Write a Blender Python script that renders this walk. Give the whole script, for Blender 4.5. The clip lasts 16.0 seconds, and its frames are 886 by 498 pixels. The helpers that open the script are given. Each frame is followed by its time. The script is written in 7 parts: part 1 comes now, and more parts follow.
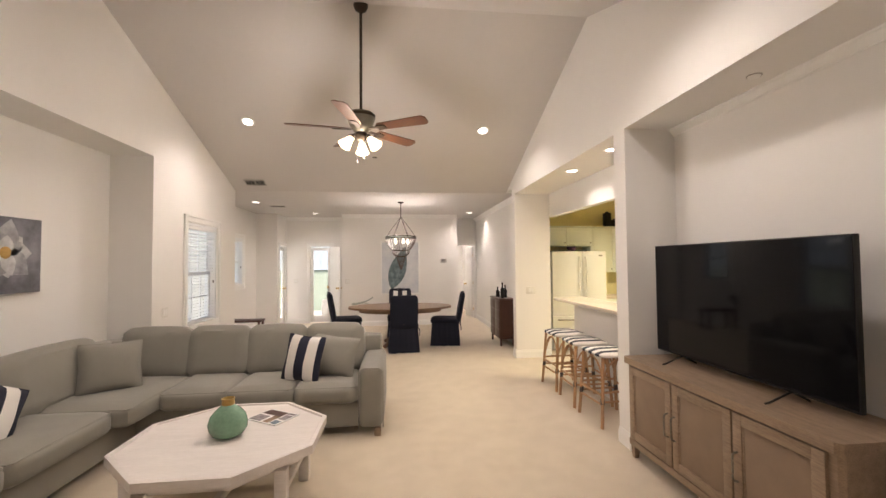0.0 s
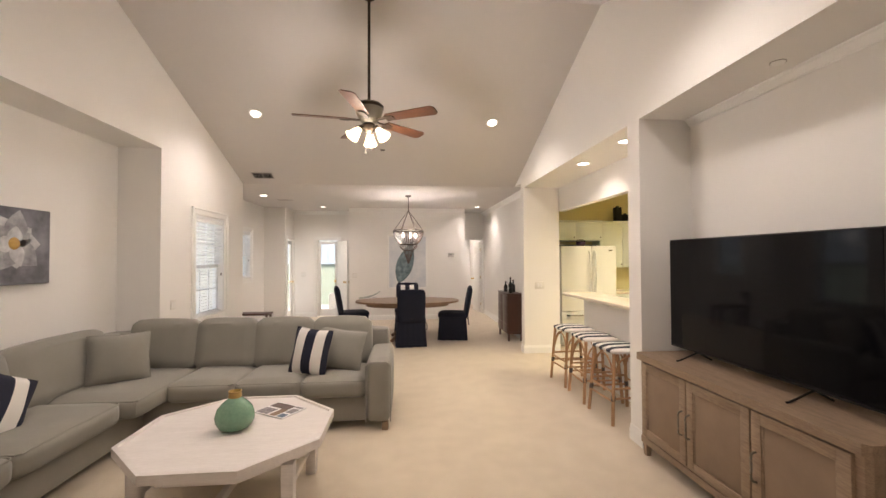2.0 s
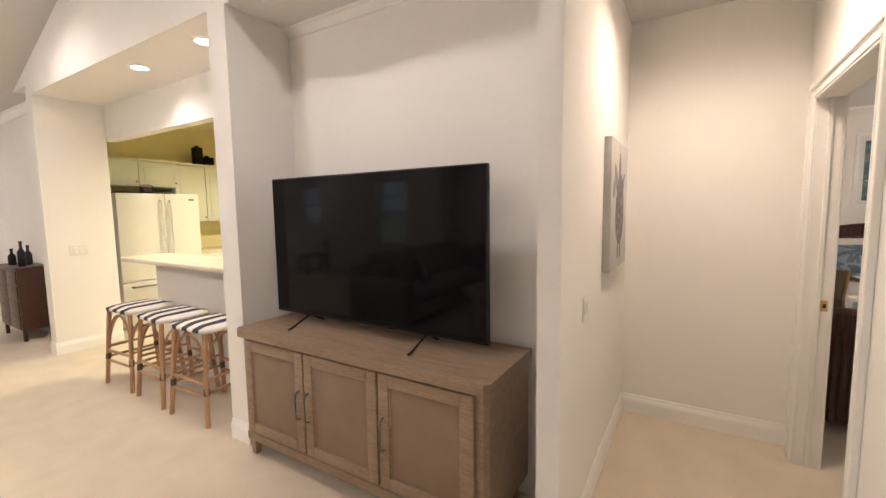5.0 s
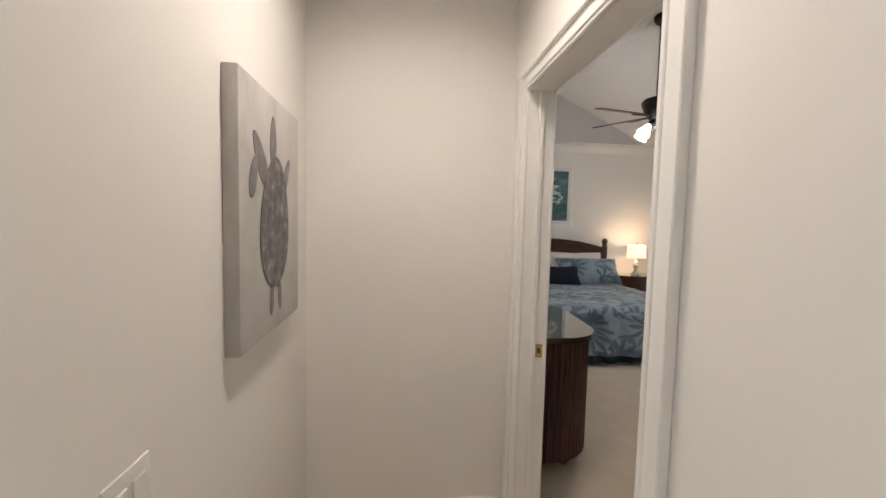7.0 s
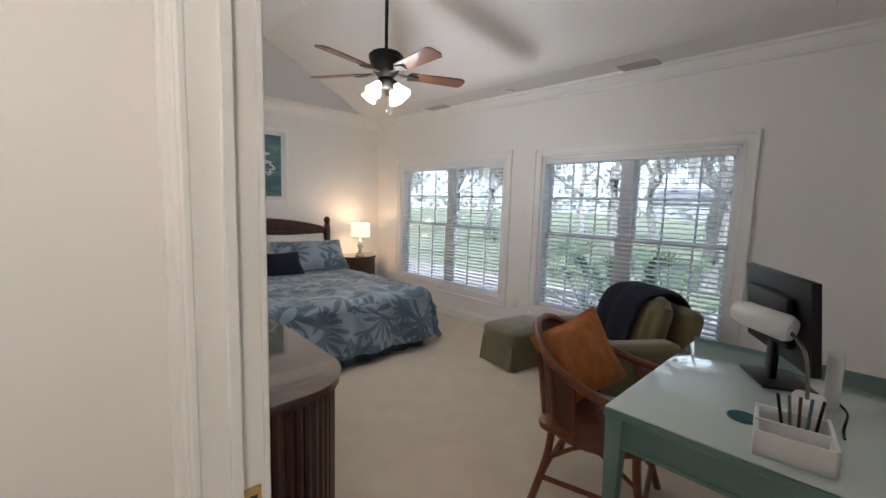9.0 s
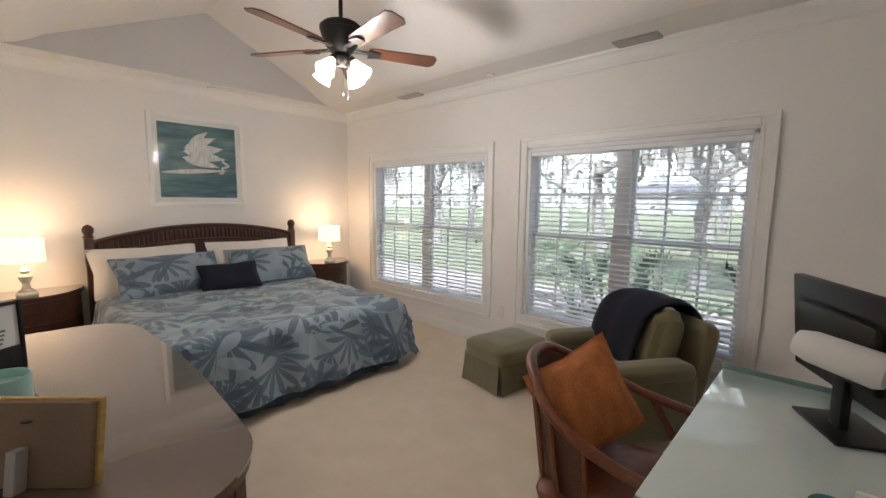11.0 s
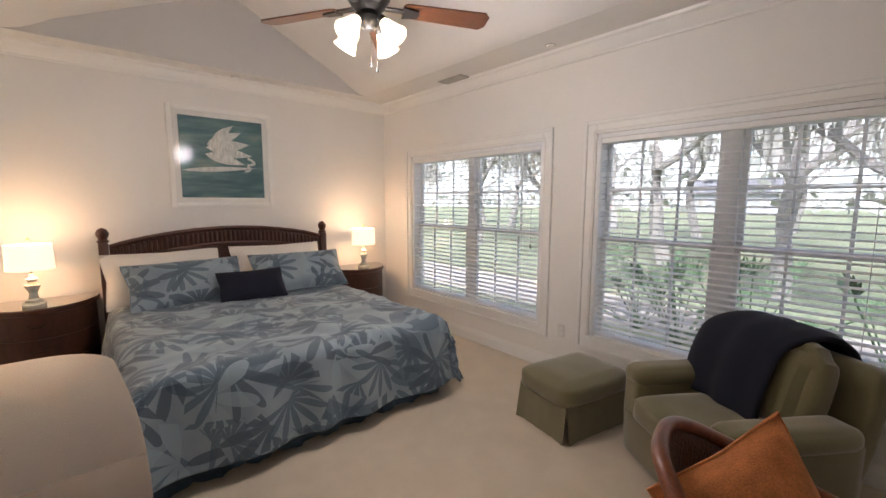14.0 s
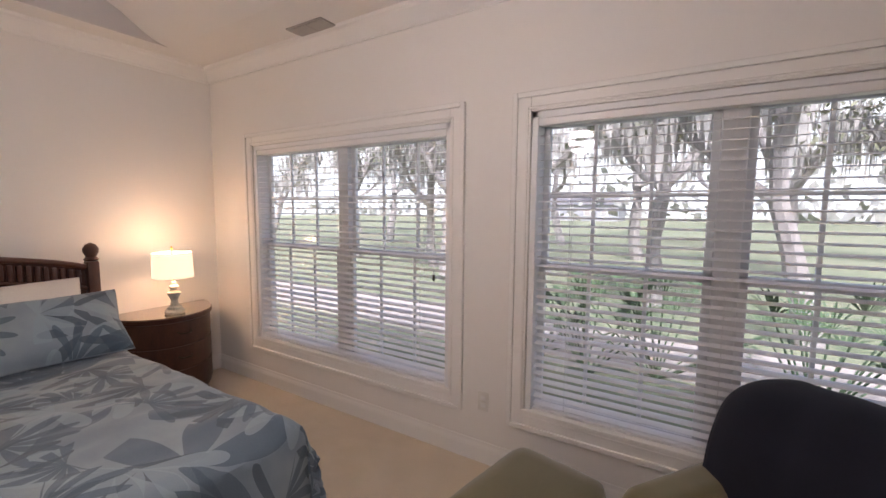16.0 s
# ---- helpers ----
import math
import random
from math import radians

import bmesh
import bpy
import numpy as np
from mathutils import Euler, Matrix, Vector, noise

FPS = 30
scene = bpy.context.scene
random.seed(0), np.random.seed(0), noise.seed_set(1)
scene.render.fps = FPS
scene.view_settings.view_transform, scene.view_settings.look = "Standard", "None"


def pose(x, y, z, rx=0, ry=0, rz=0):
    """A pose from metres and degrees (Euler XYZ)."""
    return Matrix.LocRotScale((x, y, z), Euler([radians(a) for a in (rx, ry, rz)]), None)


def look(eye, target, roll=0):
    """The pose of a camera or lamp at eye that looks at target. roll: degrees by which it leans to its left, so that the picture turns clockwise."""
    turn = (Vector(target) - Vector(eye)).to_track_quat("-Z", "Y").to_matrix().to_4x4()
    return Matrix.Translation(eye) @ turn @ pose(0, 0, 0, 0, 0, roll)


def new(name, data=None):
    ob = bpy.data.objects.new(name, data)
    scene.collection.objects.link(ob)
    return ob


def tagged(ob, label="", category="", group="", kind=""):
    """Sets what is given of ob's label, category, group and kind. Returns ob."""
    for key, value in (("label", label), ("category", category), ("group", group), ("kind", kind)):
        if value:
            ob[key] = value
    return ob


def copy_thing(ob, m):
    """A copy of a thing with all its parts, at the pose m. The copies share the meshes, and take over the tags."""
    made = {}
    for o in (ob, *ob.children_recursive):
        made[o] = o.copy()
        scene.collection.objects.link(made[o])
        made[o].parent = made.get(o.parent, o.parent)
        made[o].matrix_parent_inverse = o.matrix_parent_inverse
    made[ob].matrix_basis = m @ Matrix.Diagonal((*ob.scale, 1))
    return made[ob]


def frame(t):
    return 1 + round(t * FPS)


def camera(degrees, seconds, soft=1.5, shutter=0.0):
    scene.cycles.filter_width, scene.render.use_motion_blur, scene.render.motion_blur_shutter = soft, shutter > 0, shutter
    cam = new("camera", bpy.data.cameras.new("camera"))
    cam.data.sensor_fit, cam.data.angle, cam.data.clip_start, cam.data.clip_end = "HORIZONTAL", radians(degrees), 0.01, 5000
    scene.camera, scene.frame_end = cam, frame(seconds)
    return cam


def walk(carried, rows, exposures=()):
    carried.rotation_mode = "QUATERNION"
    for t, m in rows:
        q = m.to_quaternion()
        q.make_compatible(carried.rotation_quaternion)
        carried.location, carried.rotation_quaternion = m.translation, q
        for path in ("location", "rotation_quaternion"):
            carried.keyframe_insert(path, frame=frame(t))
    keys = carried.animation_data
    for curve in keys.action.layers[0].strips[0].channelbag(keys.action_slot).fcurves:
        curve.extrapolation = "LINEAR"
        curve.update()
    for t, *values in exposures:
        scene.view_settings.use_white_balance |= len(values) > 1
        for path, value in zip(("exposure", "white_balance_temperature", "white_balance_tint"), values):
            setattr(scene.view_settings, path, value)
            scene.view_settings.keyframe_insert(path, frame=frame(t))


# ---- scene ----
cam = camera(94.2, 16.0)
PATH = [
    (0, (0.245, 0.133, 1.571), (0.461, 2.12, 1.637), -0.5),
    (0.5, (0.25, 0.119, 1.606), (0.504, 2.098, 1.75), -0.4),
    (1, (0.235, 0.118, 1.617), (0.49, 2.095, 1.783), -0.2),
    (1.5, (0.235, 0.139, 1.6), (0.46, 2.123, 1.723), -0.2),
    (2, (0.234, 0.192, 1.556), (0.417, 2.183, 1.598), -0.2),
    (2.5, (0.251, 0.307, 1.523), (0.414, 2.3, 1.485), -0.2),
    (3, (0.308, 0.466, 1.525), (0.501, 2.455, 1.429), -0.3),
    (3.5, (0.354, 0.591, 1.532), (0.694, 2.558, 1.414), -0.3),
    (4, (0.36, 0.794, 1.505), (1.138, 2.631, 1.359), -0.8),
    (4.5, (0.427, 0.974, 1.52), (1.738, 2.472, 1.332), -1.2),
    (5, (0.662, 1.031, 1.485), (2.362, 2.066, 1.295), -0.8),
    (5.2, (0.793, 1.062, 1.482), (2.601, 1.901, 1.315), -0.4),
    (7.3, (2.055, 1.01, 1.497), (4.0, 0.6, 1.343), 1.0),
    (7.8, (2.293, 1.01, 1.53), (4.105, 0.185, 1.341), 0.1),
    (8.2, (2.532, 0.929, 1.525), (4.201, -0.153, 1.317), 0.1),
    (8.5, (2.65, 0.805, 1.535), (4.239, -0.394, 1.35), 0.0),
    (9.0, (2.852, 0.665, 1.512), (4.273, -0.724, 1.288), 1.7),
    (9.2, (2.955, 0.642, 1.478), (4.216, -0.894, 1.261), 2.6),
    (11.3, (3.167, 0.205, 1.53), (4.577, -1.195, 1.3), 0.1),
    (11.5, (3.17, 0.191, 1.528), (4.619, -1.17, 1.309), 0.0),
    (12, (3.184, 0.18, 1.533), (4.693, -1.116, 1.324), -0.3),
    (12.5, (3.19, 0.157, 1.533), (4.733, -1.096, 1.319), -0.2),
    (13, (3.222, 0.09, 1.529), (4.771, -1.154, 1.303), 0.1),
    (13.5, (3.391, -0.023, 1.507), (4.916, -1.296, 1.277), 0.2),
    (14, (3.644, -0.152, 1.511), (5.142, -1.455, 1.276), 0.2),
    (14.5, (3.848, -0.385, 1.488), (5.36, -1.672, 1.24), 0.5),
    (15, (4.087, -0.615, 1.507), (5.554, -1.95, 1.252), 1.1),
    (15.5, (4.365, -0.848, 1.527), (5.638, -2.376, 1.311), 0.6),
    (16, (4.566, -1.098, 1.515), (5.617, -2.789, 1.325), 0.4),
]
walk(cam, [(t, look(eye, target, roll)) for t, eye, target, roll in PATH],
     [(0, 0.93, 6350, 18), (4.0, 0.95, 6350, 18), (5.2, 1.15, 6150, 16), (7.3, 0.66, 5450, 11), (8.5, 0.58, 5250, 11), (9.2, 0.85, 5400, 11), (11.3, 1.0, 5800, 14), (14.0, 0.94, 5950, 18), (16, 0.72, 6050, 26)])
SKY, DIM = 0.15, 0.57

# ---- world, sun and exposure ----
world = bpy.data.worlds.new("world")
scene.world = world
world.use_nodes = True
wn = world.node_tree
sky = wn.nodes.new("ShaderNodeTexSky")
sky.sky_type = "NISHITA"
sky.sun_disc = False
sky.sun_elevation, sky.sun_rotation = radians(44), radians(-20)
sky.air_density, sky.dust_density = 1.0, 4.0
wn.links.new(sky.outputs[0], wn.nodes["Background"].inputs[0])
wn.nodes["Background"].inputs[1].default_value = SKY
sun_data = bpy.data.lights.new("sun", "SUN")
sun_data.energy, sun_data.angle, sun_data.color = 5.0, radians(20), (1.0, 0.96, 0.9)
sun = new("sun", sun_data)
sun.matrix_world = look((-8, 26, 40), (6, -12, 0))
WARM = (1.0, 0.86, 0.70)
SOFT = (1.0, 0.90, 0.78)


def point_lamp(name, at, watts, colour=WARM, radius=0.04):
    d = bpy.data.lights.new(name, "POINT")
    d.energy, d.color, d.shadow_soft_size = watts * DIM, colour, radius
    ob = new(name, d)
    ob.location = at
    return ob


def spot_lamp(name, at, watts, colour=WARM, size=130, target=None):
    d = bpy.data.lights.new(name, "SPOT")
    d.energy, d.color, d.spot_size, d.spot_blend, d.shadow_soft_size = watts * DIM, colour, radians(size), 1.0, 0.08
    ob = new(name, d)
    ob.matrix_world = look(at, target or (at[0], at[1] + 0.001, at[2] - 1))
    return ob


# ---- materials ----
def nodes_of(name):
    m = bpy.data.materials.new(name)
    m.use_nodes = True
    t = m.node_tree
    return m, t, t.nodes["Principled BSDF"]


def ramp(t, fac, stops):
    r = t.nodes.new("ShaderNodeValToRGB")
    while len(r.color_ramp.elements) < len(stops):
        r.color_ramp.elements.new(0.5)
    for e, (p, c) in zip(r.color_ramp.elements, stops):
        e.position, e.color = p, (*c, 1)
    t.links.new(fac, r.inputs[0])
    return r.outputs[0]


def noise_of(t, scale, detail=4, stretch=(1, 1, 1), rough=0.5):
    c = t.nodes.new("ShaderNodeTexCoord")
    mp = t.nodes.new("ShaderNodeMapping")
    mp.inputs["Scale"].default_value = stretch
    t.links.new(c.outputs["Object"], mp.inputs[0])
    n = t.nodes.new("ShaderNodeTexNoise")
    n.inputs["Scale"].default_value, n.inputs["Detail"].default_value = scale, detail
    n.inputs["Roughness"].default_value = rough
    t.links.new(mp.outputs[0], n.inputs["Vector"])
    return n.outputs["Fac"]


def bump(t, b, fac, strength, distance=0.01):
    n = t.nodes.new("ShaderNodeBump")
    n.inputs["Strength"].default_value, n.inputs["Distance"].default_value = strength, distance
    t.links.new(fac, n.inputs["Height"])
    t.links.new(n.outputs[0], b.inputs["Normal"])


def mix(t, fac, a, b, mode="MIX"):
    n = t.nodes.new("ShaderNodeMix")
    n.data_type, n.blend_type = "RGBA", mode
    for sock, v in ((n.inputs[0], fac), (n.inputs[6], a), (n.inputs[7], b)):
        if isinstance(v, (int, float)):
            sock.default_value = v
        elif isinstance(v, tuple):
            sock.default_value = (*v, 1)
        else:
            t.links.new(v, sock)
    return n.outputs[2]


def tone(c, k):
    return tuple(min(1, v * k) for v in c)


def surface(name, c, rough=0.6, scale=6, vary=0.08, grain=120, bumpiness=0.1, depth=0.003, metal=0.0, stretch=(1, 1, 1)):
    """A plain surface with broad and fine variation in colour and relief."""
    m, t, b = nodes_of(name)
    broad = ramp(t, noise_of(t, scale, 4, stretch), [(0.3, tone(c, 1 - vary)), (0.7, tone(c, 1 + vary))])
    fine = noise_of(t, grain, 3, stretch)
    col = mix(t, 0.35 * min(1, vary * 6), broad, ramp(t, fine, [(0.25, tone(c, 1 - 2 * vary)), (0.75, tone(c, 1 + 2 * vary))]))
    t.links.new(col, b.inputs["Base Color"])
    b.inputs["Roughness"].default_value, b.inputs["Metallic"].default_value = rough, metal
    bump(t, b, fine, bumpiness, depth)
    return m


def wood(name, dark, light, rough=0.4, scale=3.0, stretch=(1, 8, 8), coat=0.0):
    m, t, b = nodes_of(name)
    g = noise_of(t, scale, 8, stretch, 0.65)
    fine = noise_of(t, scale * 8, 4, stretch)
    col = mix(t, 0.4, ramp(t, g, [(0.3, dark), (0.72, light)]), ramp(t, fine, [(0.3, dark), (0.7, light)]))
    t.links.new(col, b.inputs["Base Color"])
    b.inputs["Roughness"].default_value = rough
    b.inputs["Coat Weight"].default_value = coat
    b.inputs["Coat Roughness"].default_value = 0.12
    bump(t, b, fine, 0.15, 0.002)
    return m


def fabric(name, c, weave=380, vary=0.1, rough=0.95, sheen=0.2):
    m, t, b = nodes_of(name)
    broad = ramp(t, noise_of(t, 4, 4), [(0.3, tone(c, 1 - vary)), (0.7, tone(c, 1 + vary))])
    fine = noise_of(t, weave, 2)
    col = mix(t, 0.5, broad, ramp(t, fine, [(0.25, tone(c, 0.75)), (0.75, tone(c, 1.25))]))
    t.links.new(col, b.inputs["Base Color"])
    b.inputs["Roughness"].default_value = rough
    b.inputs["Sheen Weight"].default_value = sheen
    bump(t, b, fine, 0.25, 0.002)
    return m


def glow(name, c, strength):
    m, t, b = nodes_of(name)
    b.inputs["Base Color"].default_value = (*c, 1)
    b.inputs["Emission Color"].default_value = (*c, 1)
    b.inputs["Emission Strength"].default_value = strength
    return m


def glass(name, tint=(1, 1, 1), rough=0.0, alpha=0.08):
    m, t, b = nodes_of(name)
    out = t.nodes["Material Output"]
    tr, gl, mx = t.nodes.new("ShaderNodeBsdfTransparent"), t.nodes.new("ShaderNodeBsdfGlossy"), t.nodes.new("ShaderNodeMixShader")
    tr.inputs[0].default_value = (*tint, 1)
    gl.inputs["Roughness"].default_value = rough
    mx.inputs[0].default_value = alpha
    t.links.new(tr.outputs[0], mx.inputs[1])
    t.links.new(gl.outputs[0], mx.inputs[2])
    t.links.new(mx.outputs[0], out.inputs[0])
    return m


def carpet(name):
    m, t, b = nodes_of(name)
    broad = ramp(t, noise_of(t, 0.9, 5, rough=0.6), [(0.3, (0.57, 0.45, 0.30)), (0.7, (0.68, 0.56, 0.395))])
    tread = ramp(t, noise_of(t, 5, 4), [(0.35, (0.50, 0.41, 0.29)), (0.65, (0.68, 0.58, 0.44))])
    fine = noise_of(t, 220, 3)
    col = mix(t, 0.45, broad, tread)
    col = mix(t, 0.4, col, ramp(t, fine, [(0.3, (0.44, 0.37, 0.28)), (0.7, (0.72, 0.65, 0.53))]))
    t.links.new(col, b.inputs["Base Color"])
    b.inputs["Roughness"].default_value = 1.0
    b.inputs["Sheen Weight"].default_value = 0.3
    bump(t, b, fine, 0.6, 0.006)
    return m


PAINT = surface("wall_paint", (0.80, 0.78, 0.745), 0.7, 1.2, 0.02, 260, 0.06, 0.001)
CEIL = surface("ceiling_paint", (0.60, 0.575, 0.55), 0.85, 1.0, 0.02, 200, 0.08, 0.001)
TRIM = surface("trim_gloss_paint", (0.82, 0.81, 0.78), 0.35, 2, 0.015, 90, 0.03, 0.001)
YELLOW = surface("kitchen_yellow_paint", (0.80, 0.72, 0.40), 0.7, 1.2, 0.03, 260, 0.06, 0.001)
CARPET = carpet("cream_carpet")
WINDOW_GLASS = glass("window_glass", (0.97, 0.99, 1.0), 0.0, 0.06)
VINYL = surface("white_vinyl", (0.80, 0.81, 0.82), 0.4, 3, 0.02, 90, 0.03, 0.001)
SLAT = surface("white_blind_slat", (0.82, 0.82, 0.82), 0.45, 3, 0.02, 90, 0.03, 0.001)
BLACK = surface("black_metal", (0.02, 0.019, 0.018), 0.4, 8, 0.2, 120, 0.05, 0.001, 0.6)
BRONZE = surface("dark_bronze", (0.055, 0.042, 0.03), 0.38, 8, 0.2, 120, 0.05, 0.001, 0.8)
BRASS = surface("polished_brass", (0.75, 0.52, 0.2), 0.25, 8, 0.08, 120, 0.02, 0.001, 1.0)
PLATE = surface("plastic_plate", (0.72, 0.70, 0.65), 0.45, 6, 0.02, 100, 0.02, 0.001)
VENT = surface("vent_metal", (0.38, 0.36, 0.33), 0.5, 6, 0.05, 100, 0.02, 0.001)
DARK = surface("dark_gap", (0.03, 0.03, 0.03), 0.9, 6, 0.1, 100, 0.02, 0.001)
BULB = glow("lit_bulb", (1.0, 0.86, 0.62), 5)
LENS = glow("lit_recessed_lens", (1.0, 0.92, 0.78), 5)


# ---- building helpers ----
def bm_box(bm, x0, y0, z0, x1, y1, z1):
    v = [bm.verts.new((x, y, z)) for x in (x0, x1) for y in (y0, y1) for z in (z0, z1)]
    for f in ((0, 1, 3, 2), (4, 6, 7, 5), (0, 4, 5, 1), (2, 3, 7, 6), (0, 2, 6, 4), (1, 5, 7, 3)):
        bm.faces.new([v[i] for i in f])
    return v


def rounded(x0, y0, z0, x1, y1, z1, r=0.01, seg=2):
    bm = bmesh.new()
    bm_box(bm, x0, y0, z0, x1, y1, z1)
    r = min(r, 0.49 * min(abs(x1 - x0), abs(y1 - y0), abs(z1 - z0)))
    if r > 0:
        bmesh.ops.bevel(bm, geom=bm.edges[:], offset=r, segments=seg, affect="EDGES", profile=0.5)
    return bm


def link(name, bm, material, smooth=True):
    me = bpy.data.meshes.new(name)
    bmesh.ops.recalc_face_normals(bm, faces=bm.faces[:])
    bm.to_mesh(me)
    bm.free()
    me.materials.append(material)
    if smooth:
        me.shade_smooth()
        me.set_sharp_from_angle(angle=radians(38))
    return new(name, me)


def part(name, bm, material, parent, label="", smooth=True):
    ob = link(name, bm, material, smooth)
    ob.parent = parent
    if label:
        ob["label"] = label
    return ob


def thing(name, m, label, category, group=""):
    ob = new(name)
    ob.empty_display_size = 0.1
    ob.matrix_world = m
    return tagged(ob, label, category, group)


def single(name, bm, material, label, category, group="", m=None):
    ob = tagged(link(name, bm, material), label, category, group)
    if m is not None:
        ob.matrix_world = m
    return ob


def setting(name, bm, material, label, category="", smooth=False):
    return tagged(link(name, bm, material, smooth), label, category or name.split("_")[0], "", "structure")


def lathe(profile, seg=24, at=(0, 0, 0)):
    """A turned solid from (radius, height) pairs."""
    bm = bmesh.new()
    rings = []
    for r, z in profile:
        rings.append([bm.verts.new((at[0] + r * math.cos(2 * math.pi * i / seg), at[1] + r * math.sin(2 * math.pi * i / seg), at[2] + z)) for i in range(seg)])
    for a, b in zip(rings, rings[1:]):
        for i in range(seg):
            j = (i + 1) % seg
            bm.faces.new((a[i], a[j], b[j], b[i]))
    hollow = len(profile) > 3 and abs(profile[0][1] - profile[-1][1]) < 0.03 and profile[0][0] > 1e-4 and profile[-1][0] > 1e-4
    for ring, (r, z) in ((rings[0], profile[0]), (rings[-1], profile[-1])):
        if r > 1e-4 and not hollow:
            bm.faces.new(ring)
    bmesh.ops.remove_doubles(bm, verts=bm.verts[:], dist=1e-5)
    return bm


def tube(points, radius, seg=10, closed=False):
    """A round bar swept along points; radius may be a list."""
    bm = bmesh.new()
    pts = [Vector(p) for p in points]
    n = len(pts)
    rings, up = [], Vector((0, 0, 1))
    for i, p in enumerate(pts):
        a = pts[(i - 1) % n] if closed or i else p
        b = pts[(i + 1) % n] if closed or i < n - 1 else p
        d = (b - a).normalized()
        side = d.cross(up)
        if side.length < 1e-3:
            side = d.cross(Vector((0, 1, 0)))
        side.normalize()
        over = side.cross(d)
        r = radius[i] if isinstance(radius, (list, tuple)) else radius
        rings.append([bm.verts.new(p + r * (math.cos(2 * math.pi * k / seg) * side + math.sin(2 * math.pi * k / seg) * over)) for k in range(seg)])
    for i in range(n if closed else n - 1):
        a, b = rings[i], rings[(i + 1) % n]
        for k in range(seg):
            j = (k + 1) % seg
            bm.faces.new((a[k], a[j], b[j], b[k]))
    if not closed:
        bm.faces.new(rings[0])
        bm.faces.new(rings[-1])
    return bm


def join(*bms):
    out = bms[0]
    for b in bms[1:]:
        me = bpy.data.meshes.new("tmp")
        b.to_mesh(me)
        b.free()
        out.from_mesh(me)
        bpy.data.meshes.remove(me)
    return out


def turned(bm, m):
    bmesh.ops.transform(bm, matrix=m, verts=bm.verts[:])
    return bm


def spline(points, n=8):
    """Points of a smooth curve through the given ones."""
    p = [Vector(q) for q in points]
    p = [2 * p[0] - p[1]] + p + [2 * p[-1] - p[-2]]
    out = []
    for i in range(1, len(p) - 2):
        for k in range(n):
            t = k / n
            out.append(0.5 * (2 * p[i] + (p[i + 1] - p[i - 1]) * t + (2 * p[i - 1] - 5 * p[i] + 4 * p[i + 1] - p[i + 2]) * t * t + (3 * p[i] - p[i - 1] - 3 * p[i + 1] + p[i + 2]) * t ** 3))
    return out + [p[-2]]


def prism(outline, depth, axis="z"):
    """An extruded outline of 2D points: z: (x, y) up by depth; x: (y, z) along x; y: (x, z) along y."""
    bm = bmesh.new()
    put = {"z": lambda u, v, d: (u, v, d), "x": lambda u, v, d: (d, u, v), "y": lambda u, v, d: (u, d, v)}[axis]
    a = [bm.verts.new(put(u, v, depth[0])) for u, v in outline]
    b = [bm.verts.new(put(u, v, depth[1])) for u, v in outline]
    bm.faces.new(a)
    bm.faces.new(b)
    for i in range(len(a)):
        j = (i + 1) % len(a)
        bm.faces.new((a[i], a[j], b[j], b[i]))
    return bm


def wall_mesh(axis, at, back, u0, u1, z0, z1, holes=()):
    """A wall with openings that go through it. axis x: it stands at x = at..back and runs along y."""
    us = sorted({u0, u1, *[h[0] for h in holes], *[h[1] for h in holes]})
    zs = sorted({z0, z1, *[h[2] for h in holes], *[h[3] for h in holes]})
    bm = bmesh.new()
    for a, b in zip(us, us[1:]):
        run = []
        for c, d in zip(zs, zs[1:]):
            if any(h[0] < (a + b) / 2 < h[1] and h[2] < (c + d) / 2 < h[3] for h in holes):
                continue
            if run and abs(run[-1][1] - c) < 1e-6:
                run[-1][1] = d
            else:
                run.append([c, d])
        for c, d in run:
            lo, hi = min(at, back), max(at, back)
            if axis == "x":
                bm_box(bm, lo, a, c, hi, b, d)
            else:
                bm_box(bm, a, lo, c, b, hi, d)
    return bm


# ---- the house: floor plan ----
EAST, WEST = 2.165, -2.45          # living room side walls
RIDGE_Y, RIDGE_Z, EAVE_Z, VALLEY_Y = 4.05, 4.05, 2.80, 7.30
BED_E, BED_S, BED_N, BED_W = 8.38, -3.23, 0.385, 2.63
BED_N2, BORDER_Z = 0.60, 2.73            # bedroom wall past the jog; flat border of the ceiling
TRAY_E, TRAY_W, TRAY_S, TRAY_N, BED_RIDGE_Y, BED_RIDGE_Z = 8.08, 3.10, -2.77, 0.22, -1.325, 3.43
CORR_N, CORR_S, CORR_E = 1.44, 0.49, 3.83
DOOR_L, DOOR_R = 3.615, 2.712
W1 = (5.84, 7.765, 0.39, 2.03)
W2 = (3.565, 5.345, 0.39, 2.03)

setting("floor", rounded(-3.4, -3.57, -0.1, 8.5, 14.3, 0, 0), CARPET, "cream cut-pile wall-to-wall carpet, lightly trodden")
